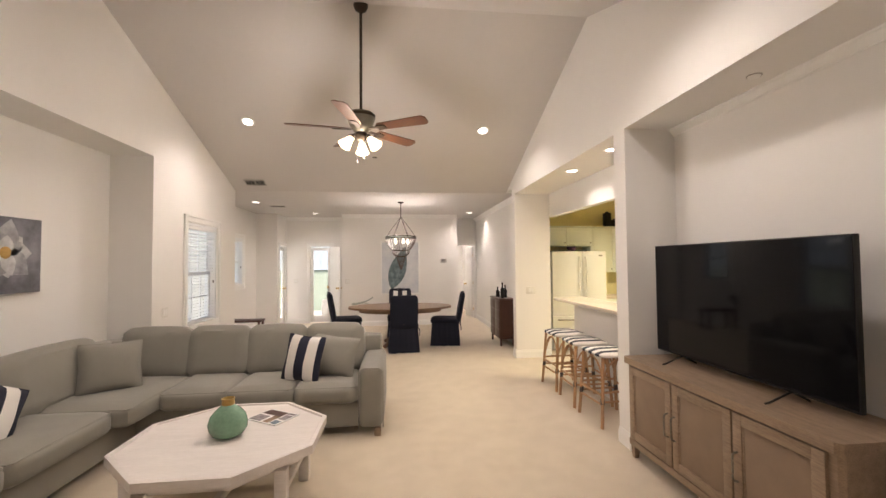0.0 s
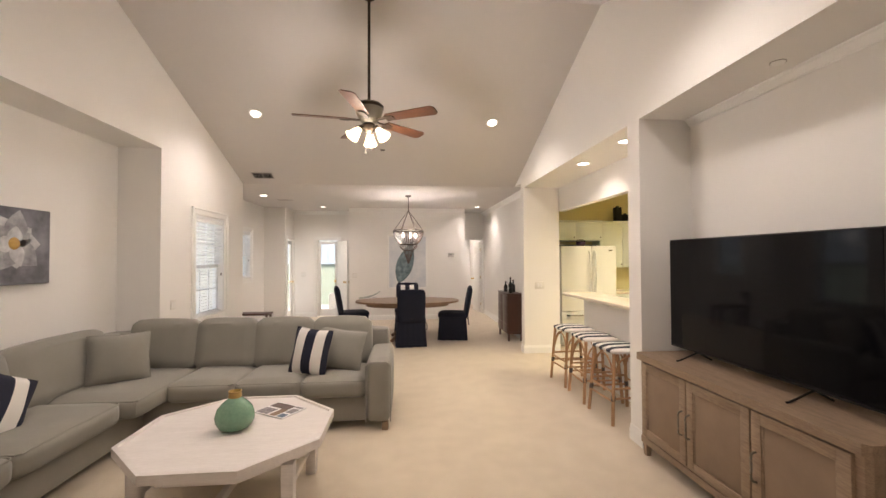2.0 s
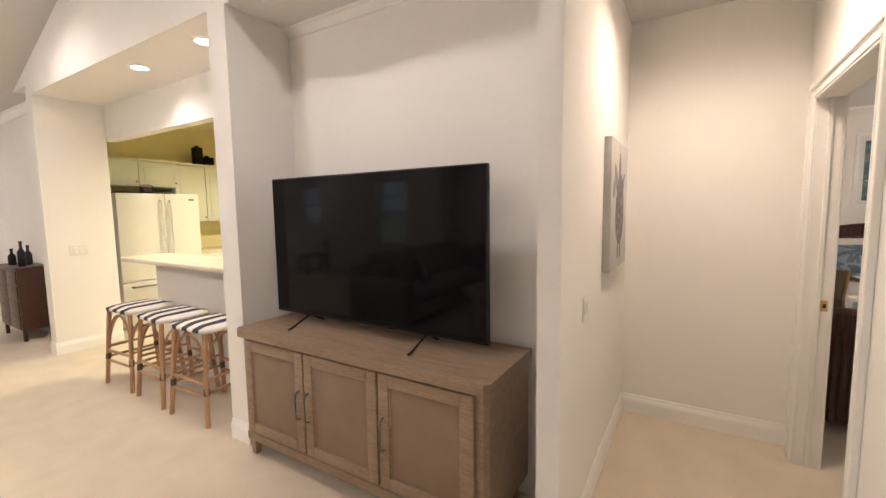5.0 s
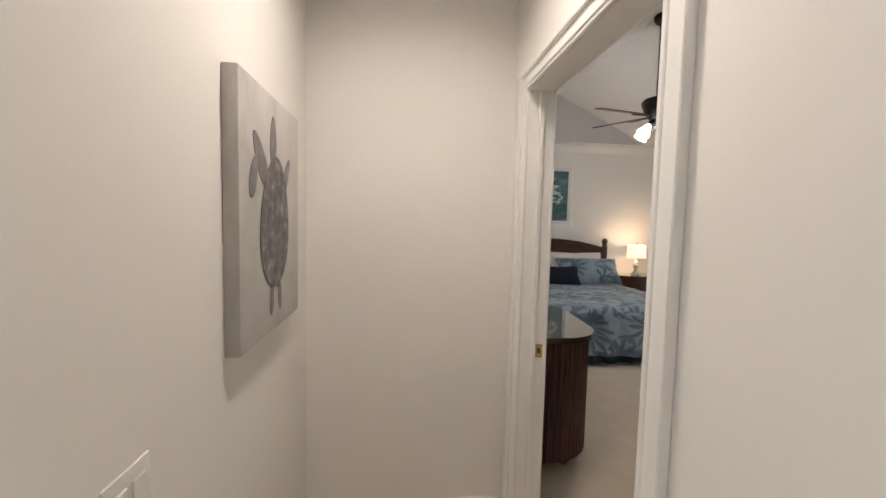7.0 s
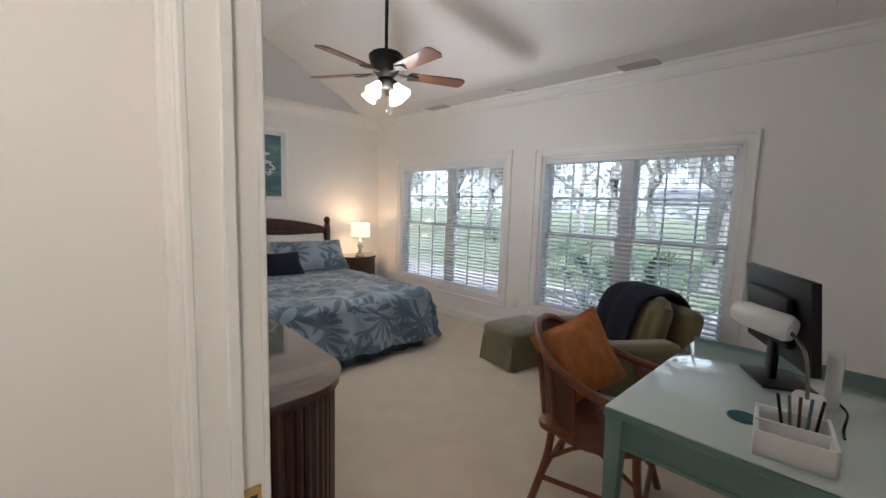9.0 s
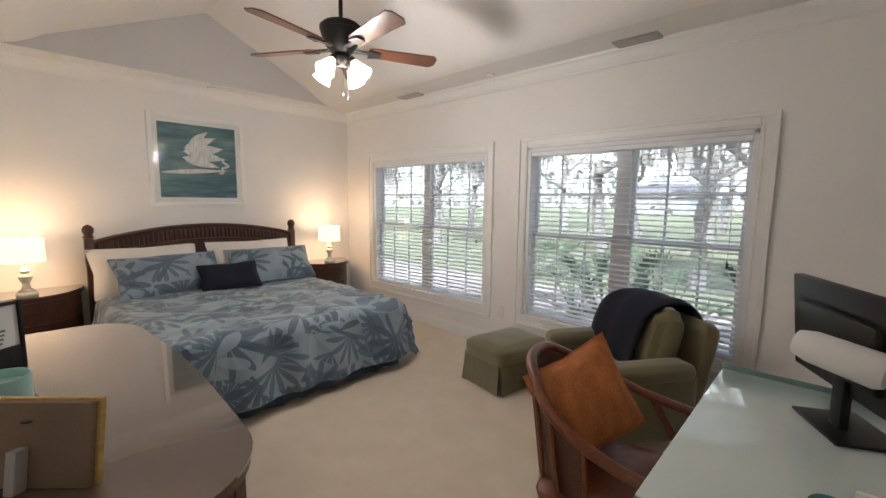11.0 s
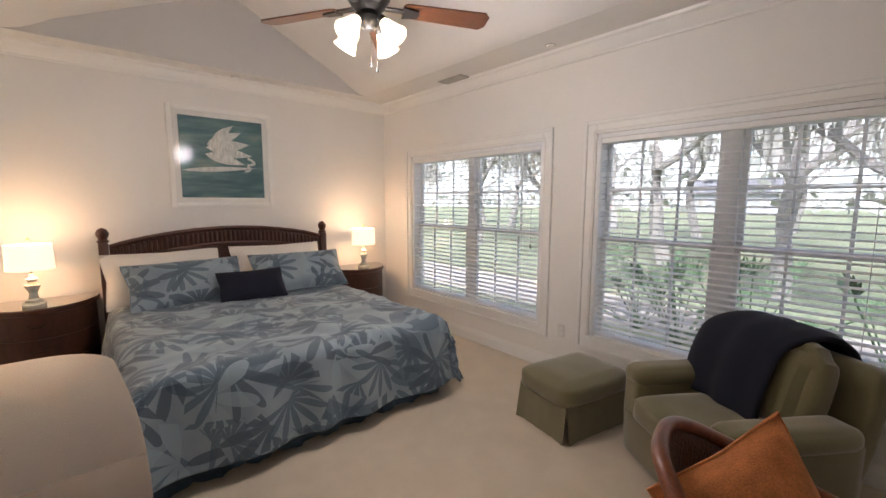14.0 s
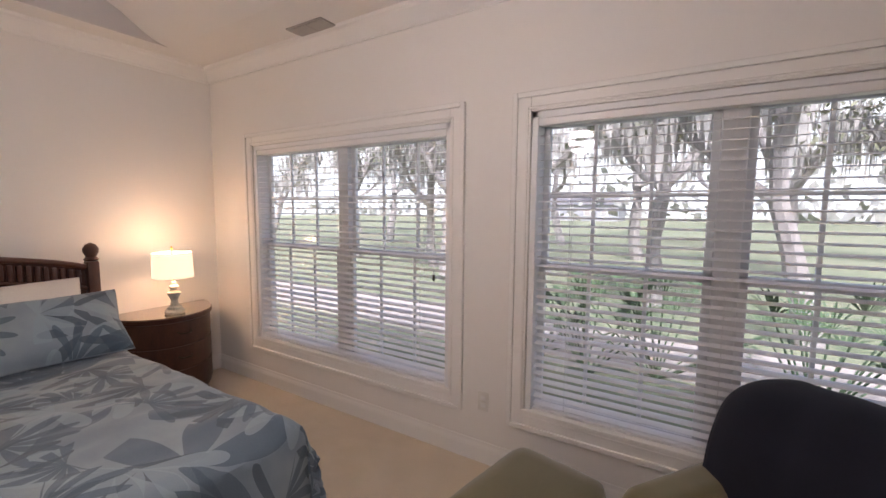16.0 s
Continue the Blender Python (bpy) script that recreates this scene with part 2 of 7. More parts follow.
# living room
setting("wall_east_living", join(
    wall_mesh("x", EAST, 2.52, -2.2, BED_N, 0, EAVE_Z),
    wall_mesh("x", EAST, 2.30, CORR_N, 1.53, 0, EAVE_Z),
    wall_mesh("x", EAST, 2.30, 3.42, 3.60, 0, EAVE_Z),
    wall_mesh("x", EAST, 2.30, 1.53, 3.42, 2.70, EAVE_Z),
    wall_mesh("x", EAST, 2.30, 3.60, 6.76, 2.70, EAVE_Z),
    wall_mesh("x", EAST, 2.30, CORR_S, CORR_N, 2.72, EAVE_Z),
    prism([(0.8, EAVE_Z), (VALLEY_Y, EAVE_Z), (RIDGE_Y, RIDGE_Z + 0.02)], (EAST, 2.30), "x")),
    PAINT, "white painted drywall with a television niche and a wide opening to the kitchen bar", "wall")
setting("wall_niche_television", join(
    wall_mesh("x", 2.62, 2.70, 1.53, 3.42, 0, EAVE_Z),
    wall_mesh("y", 3.42, 3.60, 2.30, 2.86, 0, EAVE_Z), wall_mesh("y", 1.44, 1.53, 2.30, CORR_E, 0, EAVE_Z),
    rounded(2.30, 1.53, 2.70, 2.62, 3.42, 2.80, 0)), PAINT, "white painted recess behind the television", "wall")
setting("wall_pier_kitchen", wall_mesh("y", 6.76, 6.92, EAST, 2.76, 0, EAVE_Z), PAINT, "white painted pier beside the kitchen opening", "wall")
setting("wall_kitchen_header", join(wall_mesh("x", 2.76, 2.86, 3.60, 6.76, 2.31, 3.0), rounded(2.30, 3.60, 2.70, 2.76, 6.76, 2.78, 0)), PAINT, "white dropped header and soffit over the breakfast bar", "wall")
setting("wall_west_living", join(
    wall_mesh("x", WEST, -2.60, 4.99, VALLEY_Y, 0, EAVE_Z, [(5.74, 6.60, 0.77, 2.12)]),
    wall_mesh("x", WEST, -2.60, -2.2, 4.99, 2.78, EAVE_Z), wall_mesh("x", WEST, -2.95, -2.2, 0.4, 0, 2.78),
    prism([(0.8, EAVE_Z), (VALLEY_Y, EAVE_Z), (RIDGE_Y, RIDGE_Z + 0.02)], (-2.60, WEST), "x")), PAINT, "white painted drywall with a shallow sofa niche and a window", "wall")
setting("wall_niche_sofa", join(wall_mesh("x", -2.90, -3.05, 0.4, 4.99, 0, 2.95), wall_mesh("y", 4.99, 5.12, -2.90, -2.60, 0, 2.95), rounded(-2.90, 0.4, 2.78, -2.60, 4.99, 2.9, 0)), PAINT, "white painted recess behind the sofa", "wall")
setting("wall_south_living", wall_mesh("y", -2.2, -2.35, -3.0, 2.7, 0, EAVE_Z), PAINT, "plain white painted wall behind the seating", "wall")
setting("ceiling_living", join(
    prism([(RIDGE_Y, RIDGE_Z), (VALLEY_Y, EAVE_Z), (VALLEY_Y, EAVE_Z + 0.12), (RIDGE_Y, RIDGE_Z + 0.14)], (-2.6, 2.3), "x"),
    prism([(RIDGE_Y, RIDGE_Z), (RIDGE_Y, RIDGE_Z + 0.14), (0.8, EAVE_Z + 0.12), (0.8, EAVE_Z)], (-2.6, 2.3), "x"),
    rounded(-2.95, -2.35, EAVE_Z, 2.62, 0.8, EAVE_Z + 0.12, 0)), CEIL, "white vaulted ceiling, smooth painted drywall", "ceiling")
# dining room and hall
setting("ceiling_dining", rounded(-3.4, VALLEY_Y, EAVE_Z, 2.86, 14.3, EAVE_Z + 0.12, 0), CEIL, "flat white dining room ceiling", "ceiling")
setting("wall_dining_west", join(
    wall_mesh("x", -3.20, -3.35, 7.17, 10.60, 0, EAVE_Z, [(8.95, 9.72, 1.12, 2.14)]), wall_mesh("y", 7.17, 7.30, -3.20, -2.60, 0, EAVE_Z),
    wall_mesh("y", 10.60, 10.72, -3.35, -2.70, 0, EAVE_Z)), PAINT, "white painted dining room wall with a small window", "wall")
setting("wall_alcove", join(
    wall_mesh("x", -2.70, -2.82, 10.72, 11.52, 0, EAVE_Z, [(10.78, 11.36, 0, 2.05)]),
    wall_mesh("y", 11.40, 11.52, -2.70, -1.16, 0, EAVE_Z, [(-2.08, -1.56, 0, 2.03)]), wall_mesh("x", -1.16, -1.04, 10.77, 11.52, 0, EAVE_Z)), PAINT, "white painted alcove walls round a glazed door", "wall")
setting("wall_dining_north", wall_mesh("y", 10.65, 10.77, -1.16, 1.75, 0, EAVE_Z), PAINT, "white painted dining room end wall", "wall")
setting("wall_hall", join(
    wall_mesh("x", 1.75, 1.63, 10.77, 11.60, 0, EAVE_Z), wall_mesh("y", 11.60, 11.72, 1.63, 2.43, 0, EAVE_Z, [(1.83, 2.37, 0, 2.05)]),
    wall_mesh("x", 2.43, 2.55, 6.92, 14.2, 0, EAVE_Z), wall_mesh("y", 14.1, 14.2, 1.2, 2.43, 0, EAVE_Z), wall_mesh("x", 1.3, 1.2, 11.72, 14.1, 0, EAVE_Z)), PAINT, "white painted hall walls beyond the dining room", "wall")
# kitchen
setting("wall_kitchen", join(
    wall_mesh("y", 7.95, 8.07, 2.55, 6.0, 0, 2.9), wall_mesh("x", 5.9, 6.0, 1.53, 7.95, 0, 2.9), wall_mesh("y", 2.9, 3.02, 2.70, 5.9, 0, 2.9)), YELLOW, "pale yellow painted kitchen walls", "wall")
setting("ceiling_kitchen", rounded(2.70, 1.53, EAVE_Z, 6.0, 8.07, EAVE_Z + 0.1, 0), YELLOW, "pale yellow kitchen ceiling", "ceiling")
# corridor
setting("wall_corridor_end", wall_mesh("x", CORR_E, CORR_E + 0.1, BED_N, 1.53, 0, 2.82), PAINT, "white painted end wall of the short corridor", "wall")
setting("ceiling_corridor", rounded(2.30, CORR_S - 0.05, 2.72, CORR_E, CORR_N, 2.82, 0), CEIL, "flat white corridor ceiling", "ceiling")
# bedroom
setting("wall_bedroom_north", join(
    wall_mesh("y", CORR_S, BED_N, EAST, CORR_E, 0, 2.82, [(DOOR_R, DOOR_L, 0, 2.04)]),
    wall_mesh("y", BED_N2, BED_N2 + 0.12, CORR_E + 0.1, 8.5, 0, 2.82)), PAINT, "white painted bedroom wall with the doorway and a shallow jog", "wall")
setting("wall_bedroom_south", wall_mesh("y", BED_S, BED_S - 0.16, 2.6, 8.5, 0, 2.82, [W1, W2]), PAINT, "white painted bedroom wall with two wide windows", "wall")
setting("wall_bedroom_east", wall_mesh("x", BED_E, BED_E + 0.12, BED_S, BED_N2, 0, 2.82), PAINT, "white painted wall behind the bed", "wall")
setting("wall_bedroom_west", wall_mesh("x", BED_W, BED_W - 0.1, BED_S, BED_N, 0, 2.82), PAINT, "white painted bedroom wall beside the desk", "wall")


def tray_ceiling():
    """A flat border round a gabled vault."""
    b = BORDER_Z
    bm = join(rounded(BED_W, BED_S, b, BED_E, TRAY_S, b + 0.08, 0), rounded(BED_W, TRAY_N, b, BED_E, BED_N2, b + 0.08, 0),
              rounded(BED_W, TRAY_S, b, TRAY_W, TRAY_N, b + 0.08, 0), rounded(TRAY_E, TRAY_S, b, BED_E, TRAY_N, b + 0.08, 0))
    for y, s in ((TRAY_S, 1), (TRAY_N, -1)):
        k = (BED_RIDGE_Z - b) / abs(BED_RIDGE_Y - y)
        cove = [(y + s * 0.30 * t, b + 0.001 + 0.30 * k * t * t * (1.5 - 0.5 * t)) for t in (0, 0.2, 0.4, 0.6, 0.8, 1.0)]
        bm = join(bm, prism(cove + [(BED_RIDGE_Y, BED_RIDGE_Z), (BED_RIDGE_Y, BED_RIDGE_Z + 0.1), (y, b + 0.1)], (TRAY_W - 0.1, TRAY_E + 0.1), "x"))
    return bm


# Greyer paint on the gables puts their shade into the colour.
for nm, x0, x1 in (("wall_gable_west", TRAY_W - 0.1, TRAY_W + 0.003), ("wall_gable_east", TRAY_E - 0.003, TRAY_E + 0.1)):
    setting(nm, prism([(TRAY_S, BORDER_Z + 0.002), (TRAY_N, BORDER_Z + 0.002), (BED_RIDGE_Y, BED_RIDGE_Z + 0.01)], (x0, x1), "x"), CEIL, "gable above the cornice, its shade put into a greyer paint", "wall")
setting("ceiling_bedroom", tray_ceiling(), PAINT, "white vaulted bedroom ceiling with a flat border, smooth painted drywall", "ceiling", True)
# ---- more materials ----
SOFA = fabric("grey_sofa_fabric", (0.25, 0.235, 0.20))
NAVY = fabric("navy_fabric", (0.006, 0.0075, 0.018), 300, 0.2, 0.95, 0.0)
OLIVE = fabric("olive_velvet", (0.15, 0.13, 0.058), 200, 0.18, 0.85, 0.5)
LINEN = fabric("white_linen", (0.74, 0.70, 0.64), 300, 0.06)
SKIRT = fabric("slate_blue_cotton", (0.075, 0.12, 0.165), 300, 0.12)
CHERRY = wood("dark_cherry_wood", (0.035, 0.011, 0.006), (0.085, 0.028, 0.014), 0.35, 4, (6, 6, 1), 0.12)
OAK = wood("limed_oak", (0.20, 0.135, 0.085), (0.36, 0.26, 0.175), 0.55, 3, (8, 1, 8))
RATTAN_BROWN = wood("brown_rattan", (0.09, 0.02, 0.006), (0.24, 0.068, 0.02), 0.35, 5, (4, 4, 4), 0.2)
RATTAN = wood("natural_rattan", (0.33, 0.17, 0.075), (0.52, 0.31, 0.16), 0.45, 5, (5, 5, 1), 0.2)
BLADE = wood("walnut_fan_blade", (0.05, 0.018, 0.008), (0.16, 0.06, 0.025), 0.35, 5, (1, 8, 8), 0.3)
TABLE_WHITE = wood("whitewashed_wood", (0.62, 0.57, 0.53), (0.74, 0.69, 0.65), 0.5, 3, (1, 6, 6))
DINE = wood("dining_walnut", (0.14, 0.075, 0.04), (0.27, 0.16, 0.09), 0.4, 3, (1, 6, 6), 0.2)
TEAL = surface("teal_green_paint", (0.14, 0.23, 0.215), 0.42, 4, 0.1, 140, 0.08, 0.001)
GLAZE = surface("celadon_glass", (0.19, 0.33, 0.22), 0.12, 9, 0.15, 60, 0.03, 0.001)
# Pale base colour carries the window's reflection on the desk glass.
DESK_GLASS, _t, _b = nodes_of("glass_with_painted_reflection")
_b.inputs["Base Color"].default_value = (0.60, 0.68, 0.63, 1)
_b.inputs["Roughness"].default_value = 0.05
_b.inputs["Coat Weight"].default_value = 1.0
TOP_GLASS, _t, _b = nodes_of("dresser_glass_top")
_b.inputs["Base Color"].default_value = (0.13, 0.095, 0.07, 1)
_b.inputs["Roughness"].default_value = 0.06
_b.inputs["Specular IOR Level"].default_value = 0.9
_b.inputs["Coat Weight"].default_value = 1.0
SCREEN, _t, _b = nodes_of("television_glass")
_b.inputs["Base Color"].default_value = (0.004, 0.004, 0.005, 1)
_b.inputs["Roughness"].default_value = 0.06
_b.inputs["Specular IOR Level"].default_value = 0.18
STONE = surface("cream_stone_top", (0.72, 0.64, 0.50), 0.25, 30, 0.08, 160, 0.02, 0.001)
FRIDGE = surface("cream_enamel", (0.70, 0.69, 0.64), 0.3, 3, 0.02, 200, 0.03, 0.001)
CABINET = surface("cabinet_white", (0.74, 0.77, 0.68), 0.4, 3, 0.02, 90, 0.03, 0.001)
PEWTER = surface("pewter", (0.22, 0.20, 0.16), 0.35, 8, 0.15, 120, 0.04, 0.001, 0.8)
PALE = surface("painted_lamp_base", (0.40, 0.43, 0.40), 0.6, 22, 0.25, 120, 0.2, 0.002)
WHITE_PLASTIC = surface("white_plastic", (0.78, 0.77, 0.74), 0.35, 5, 0.02, 90, 0.02, 0.001)
CLAY = surface("orange_velvet", (0.52, 0.18, 0.055), 0.8, 14, 0.35, 200, 0.3, 0.003, 0, (1, 3, 0.6))
GOLD_WOOD = wood("gold_edged_wood", (0.35, 0.20, 0.05), (0.55, 0.36, 0.10), 0.5, 5)
MDF = surface("brown_frame_back", (0.22, 0.15, 0.10), 0.8, 8, 0.12, 150, 0.1, 0.001)
CANDLE = surface("aqua_wax", (0.36, 0.58, 0.52), 0.4, 6, 0.06, 90, 0.02, 0.001)
SHADE = glow("lit_linen_shade", (1.0, 0.78, 0.50), 0.62)
FROST = glow("lit_frosted_glass", (1.0, 0.82, 0.54), 2.2)
BEAD = surface("dark_beads", (0.07, 0.05, 0.04), 0.5, 30, 0.3, 120, 0.2, 0.002)
PAPER = surface("white_paper", (0.75, 0.74, 0.71), 0.7, 5, 0.04, 80, 0.02, 0.001)
INK = surface("grey_print", (0.22, 0.20, 0.20), 0.6, 40, 0.5, 80, 0.02, 0.001)


def striped(name, dark, light, period, axis):
    m, t, b = nodes_of(name)
    c = t.nodes.new("ShaderNodeTexCoord")
    s = t.nodes.new("ShaderNodeSeparateXYZ")
    t.links.new(c.outputs["Object"], s.inputs[0])
    w = t.nodes.new("ShaderNodeMath")
    w.operation = "MULTIPLY_ADD"
    w.inputs[1].default_value, w.inputs[2].default_value = 1 / period, 0.25
    t.links.new(s.outputs[axis], w.inputs[0])
    f = t.nodes.new("ShaderNodeMath")
    f.operation = "FRACT"
    t.links.new(w.outputs[0], f.inputs[0])
    g = t.nodes.new("ShaderNodeMath")
    g.operation = "GREATER_THAN"
    g.inputs[1].default_value = 0.5
    t.links.new(f.outputs[0], g.inputs[0])
    t.links.new(mix(t, g.outputs[0], dark, light), b.inputs["Base Color"])
    b.inputs["Roughness"].default_value = 0.9
    bump(t, b, noise_of(t, 350, 2), 0.25, 0.002)
    return m


STRIPE = striped("navy_and_white_stripes", (0.012, 0.014, 0.03), (0.74, 0.71, 0.66), 0.19, 0)
STRIPE_SEAT = striped("striped_woven_seat", (0.03, 0.03, 0.04), (0.72, 0.68, 0.62), 0.13, 1)


def palm_print(name):
    """Cotton printed with overlapping palm fronds in slate blues."""
    m, t, b = nodes_of(name)
    c = t.nodes.new("ShaderNodeTexCoord")
    col = ramp(t, noise_of(t, 3, 3), [(0.3, (0.16, 0.215, 0.265)), (0.7, (0.31, 0.37, 0.405))])
    wob = t.nodes.new("ShaderNodeTexNoise")
    wob.inputs["Scale"].default_value = 7

    def math_node(op, a, b2=None, c2=None):
        n = t.nodes.new("ShaderNodeMath")
        n.operation = op
        for sock, v in zip(n.inputs, (a, b2, c2)):
            if v is None:
                continue
            if isinstance(v, (int, float)):
                sock.default_value = v
            else:
                t.links.new(v, sock)
        return n.outputs[0]

    for scale, shift, petals, reach, shade in ((1.7, 0.0, 6, 0.62, (0.060, 0.10, 0.145)), (2.2, 7.7, 11, 0.58, (0.030, 0.055, 0.085)), (1.9, 3.1, 8, 0.5, (0.29, 0.37, 0.42)), (2.6, 12.3, 13, 0.6, (0.05, 0.09, 0.13))):
        mp = t.nodes.new("ShaderNodeMapping")
        mp.inputs["Location"].default_value = (shift, shift * 1.7, 0)
        mp.inputs["Scale"].default_value = (scale, scale, 0.0)
        t.links.new(c.outputs["UV"], mp.inputs[0])
        v = t.nodes.new("ShaderNodeTexVoronoi")
        v.inputs["Scale"].default_value = 1.0
        v.inputs["Randomness"].default_value = 1.0
        t.links.new(mp.outputs[0], v.inputs["Vector"])
        d = t.nodes.new("ShaderNodeVectorMath")
        d.operation = "SUBTRACT"
        t.links.new(mp.outputs[0], d.inputs[0])
        t.links.new(v.outputs["Position"], d.inputs[1])
        s = t.nodes.new("ShaderNodeSeparateXYZ")
        t.links.new(d.outputs[0], s.inputs[0])
        k = t.nodes.new("ShaderNodeSeparateXYZ")
        t.links.new(v.outputs["Position"], k.inputs[0])
        ang = math_node("ADD", math_node("ARCTAN2", s.outputs[1], s.outputs[0]), math_node("MULTIPLY", k.outputs[0], 5.0))
        rad = math_node("SQRT", math_node("ADD", math_node("MULTIPLY", s.outputs[0], s.outputs[0]), math_node("MULTIPLY", s.outputs[1], s.outputs[1])))
        wave = math_node("COSINE", math_node("MULTIPLY", ang, petals / 2))
        wave = math_node("ABSOLUTE", wave)
        lobe = math_node("MULTIPLY_ADD", wave, reach, 0.02)
        inside = math_node("GREATER_THAN", math_node("SUBTRACT", lobe, rad), 0.0)
        half = math_node("GREATER_THAN", math_node("SINE", ang), -0.35)
        mask = math_node("MULTIPLY", math_node("MULTIPLY", inside, half), 0.75)
        col = mix(t, mask, col, shade)
    fine = noise_of(t, 350, 2)
    t.links.new(mix(t, 0.12, col, ramp(t, fine, [(0.3, (0.04, 0.06, 0.08)), (0.7, (0.3, 0.34, 0.36))])), b.inputs["Base Color"])
    b.inputs["Roughness"].default_value = 0.75
    b.inputs["Sheen Weight"].default_value = 0.25
    bump(t, b, fine, 0.12, 0.002)
    return m


PALM = palm_print("palm_print_cotton")


def art(name, stops, scale, stretch=(1, 1, 1), rough=0.5):
    m, t, b = nodes_of(name)
    t.links.new(ramp(t, noise_of(t, scale, 6, stretch, 0.6), stops), b.inputs["Base Color"])
    b.inputs["Roughness"].default_value = rough
    return m


# ---- soft things ----
def soft_box(x0, y0, z0, x1, y1, z1, r=0.05, puff=0.02, seed=0, n=10):
    """A stuffed cushion: a rounded box whose faces swell a little."""
    bm = bmesh.new()
    bm_box(bm, x0, y0, z0, x1, y1, z1)
    bmesh.ops.subdivide_edges(bm, edges=bm.edges[:], cuts=n, use_grid_fill=True)
    c = Vector(((x0 + x1) / 2, (y0 + y1) / 2, (z0 + z1) / 2))
    h = Vector(((x1 - x0) / 2, (y1 - y0) / 2, (z1 - z0) / 2))
    r = min(r, 0.95 * min(h))
    for v in bm.verts:
        d = v.co - c
        q = Vector([max(-h[i] + r, min(h[i] - r, d[i])) for i in range(3)])
        o = d - q
        if o.length > 1e-6:
            o = o.normalized() * r
        u = [1 - (d[i] / h[i]) ** 2 for i in range(3)]
        out = Vector([math.copysign(1, d[i]) * (abs(abs(d[i]) - h[i]) < 1e-5) * puff * max(0, u[(i + 1) % 3]) ** 0.5 * max(0, u[(i + 2) % 3]) ** 0.5 for i in range(3)])
        w = 0.004 * noise.noise_vector((v.co + Vector((seed * 3.1, seed, 0))) * 7)
        v.co = c + q + o + out + w
    return bm


def pillow_mesh(w, h, thick, seed=0, n=14, power=0.45):
    """A pillow lying in its local xz plane, thick along y, with pinched corners."""
    bm = bmesh.new()
    grids = []
    for side in (-1, 1):
        rows = []
        for i in range(n + 1):
            row = []
            for j in range(n + 1):
                u, v = 2 * i / n - 1, 2 * j / n - 1
                f = max(0, (1 - u * u) * (1 - v * v)) ** power
                pinch = 1 - 0.07 * (1 - abs(v)) * abs(u) ** 3, 1 - 0.07 * (1 - abs(u)) * abs(v) ** 3
                p = Vector((u * w / 2 * pinch[0], side * thick / 2 * f, v * h / 2 * pinch[1]))
                p += 0.012 * f * noise.noise_vector(p * 6 + Vector((seed * 2.3, seed, side)))
                row.append(bm.verts.new(p))
            rows.append(row)
        grids.append(rows)
        for i in range(n):
            for j in range(n):
                bm.faces.new((rows[i][j], rows[i + 1][j], rows[i + 1][j + 1], rows[i][j + 1]))
    bmesh.ops.remove_doubles(bm, verts=bm.verts[:], dist=0.002)
    uv = bm.loops.layers.uv.new("cloth")
    for f in bm.faces:
        for lp in f.loops:
            lp[uv].uv = (lp.vert.co.x + 5 * seed, lp.vert.co.z)
    return bm


def cushion(name, w, h, thick, m, material, label, seed=0, group="", category="pillow"):
    ob = tagged(link(name, pillow_mesh(w, h, thick, seed), material), label, category, group)
    ob.matrix_world = m
    edge = [(u * w / 2 * (1 - 0.07 * (1 - abs(v)) * abs(u) ** 3), 0, v * h / 2 * (1 - 0.07 * (1 - abs(u)) * abs(v) ** 3)) for u, v in
            [(-1 + k / 6, -1) for k in range(12)] + [(1, -1 + k / 6) for k in range(12)] + [(1 - k / 6, 1) for k in range(12)] + [(-1, 1 - k / 6) for k in range(12)]]
    part("piping", tube(edge, 0.004, 6, True), material, ob)
    return ob


# ---- openings, trim ----
def baseboards():
    runs = [("y", WEST, 5.12, VALLEY_Y, 1), ("y", -2.90, 0.4, 4.99, 1), ("y", EAST, -2.2, CORR_S, -1), ("y", EAST, CORR_N + 0.0, 1.53, -1), ("y", EAST, 3.42, 3.60, -1),
            ("y", 2.62, 1.53, 3.42, -1), ("x", 3.42, EAST - 0.014, 2.62, -1), ("x", 6.76, EAST - 0.014, 2.76, -1), ("y", EAST, 6.76, 6.92, -1), ("y", 2.43, 6.92, 11.6, -1),
            ("x", 10.65, -1.16, 1.75, -1), ("x", 11.40, -2.70, -2.17, -1), ("x", 10.60, -3.2, -2.70, -1), ("y", -3.20, 7.3, 10.6, 1),
            ("x", CORR_N, EAST, CORR_E, -1), ("y", CORR_E, CORR_S, CORR_N, -1), ("x", CORR_S, DOOR_L + 0.09, CORR_E, 1), ("x", CORR_S, EAST, DOOR_R - 0.09, 1),
            ("x", BED_S, BED_W, BED_E, 1), ("y", BED_E, BED_S, BED_N2, -1), ("y", BED_W, BED_S, BED_N, 1), ("x", BED_N2, CORR_E + 0.1, BED_E, -1), ("x", BED_N, DOOR_L + 0.09, CORR_E + 0.1, -1)]
    prof = [(0, 0), (0.014, 0), (0.014, 0.085), (0.011, 0.10), (0.007, 0.112), (0.004, 0.13), (0, 0.13)]
    for axis, at, a, b, s in runs:
        bm = prism([(at + s * u, v) for u, v in prof], (a, b), "y" if axis == "y" else "x")
        setting("baseboard", bm, TRIM, "white gloss-painted moulded baseboard", "baseboard")


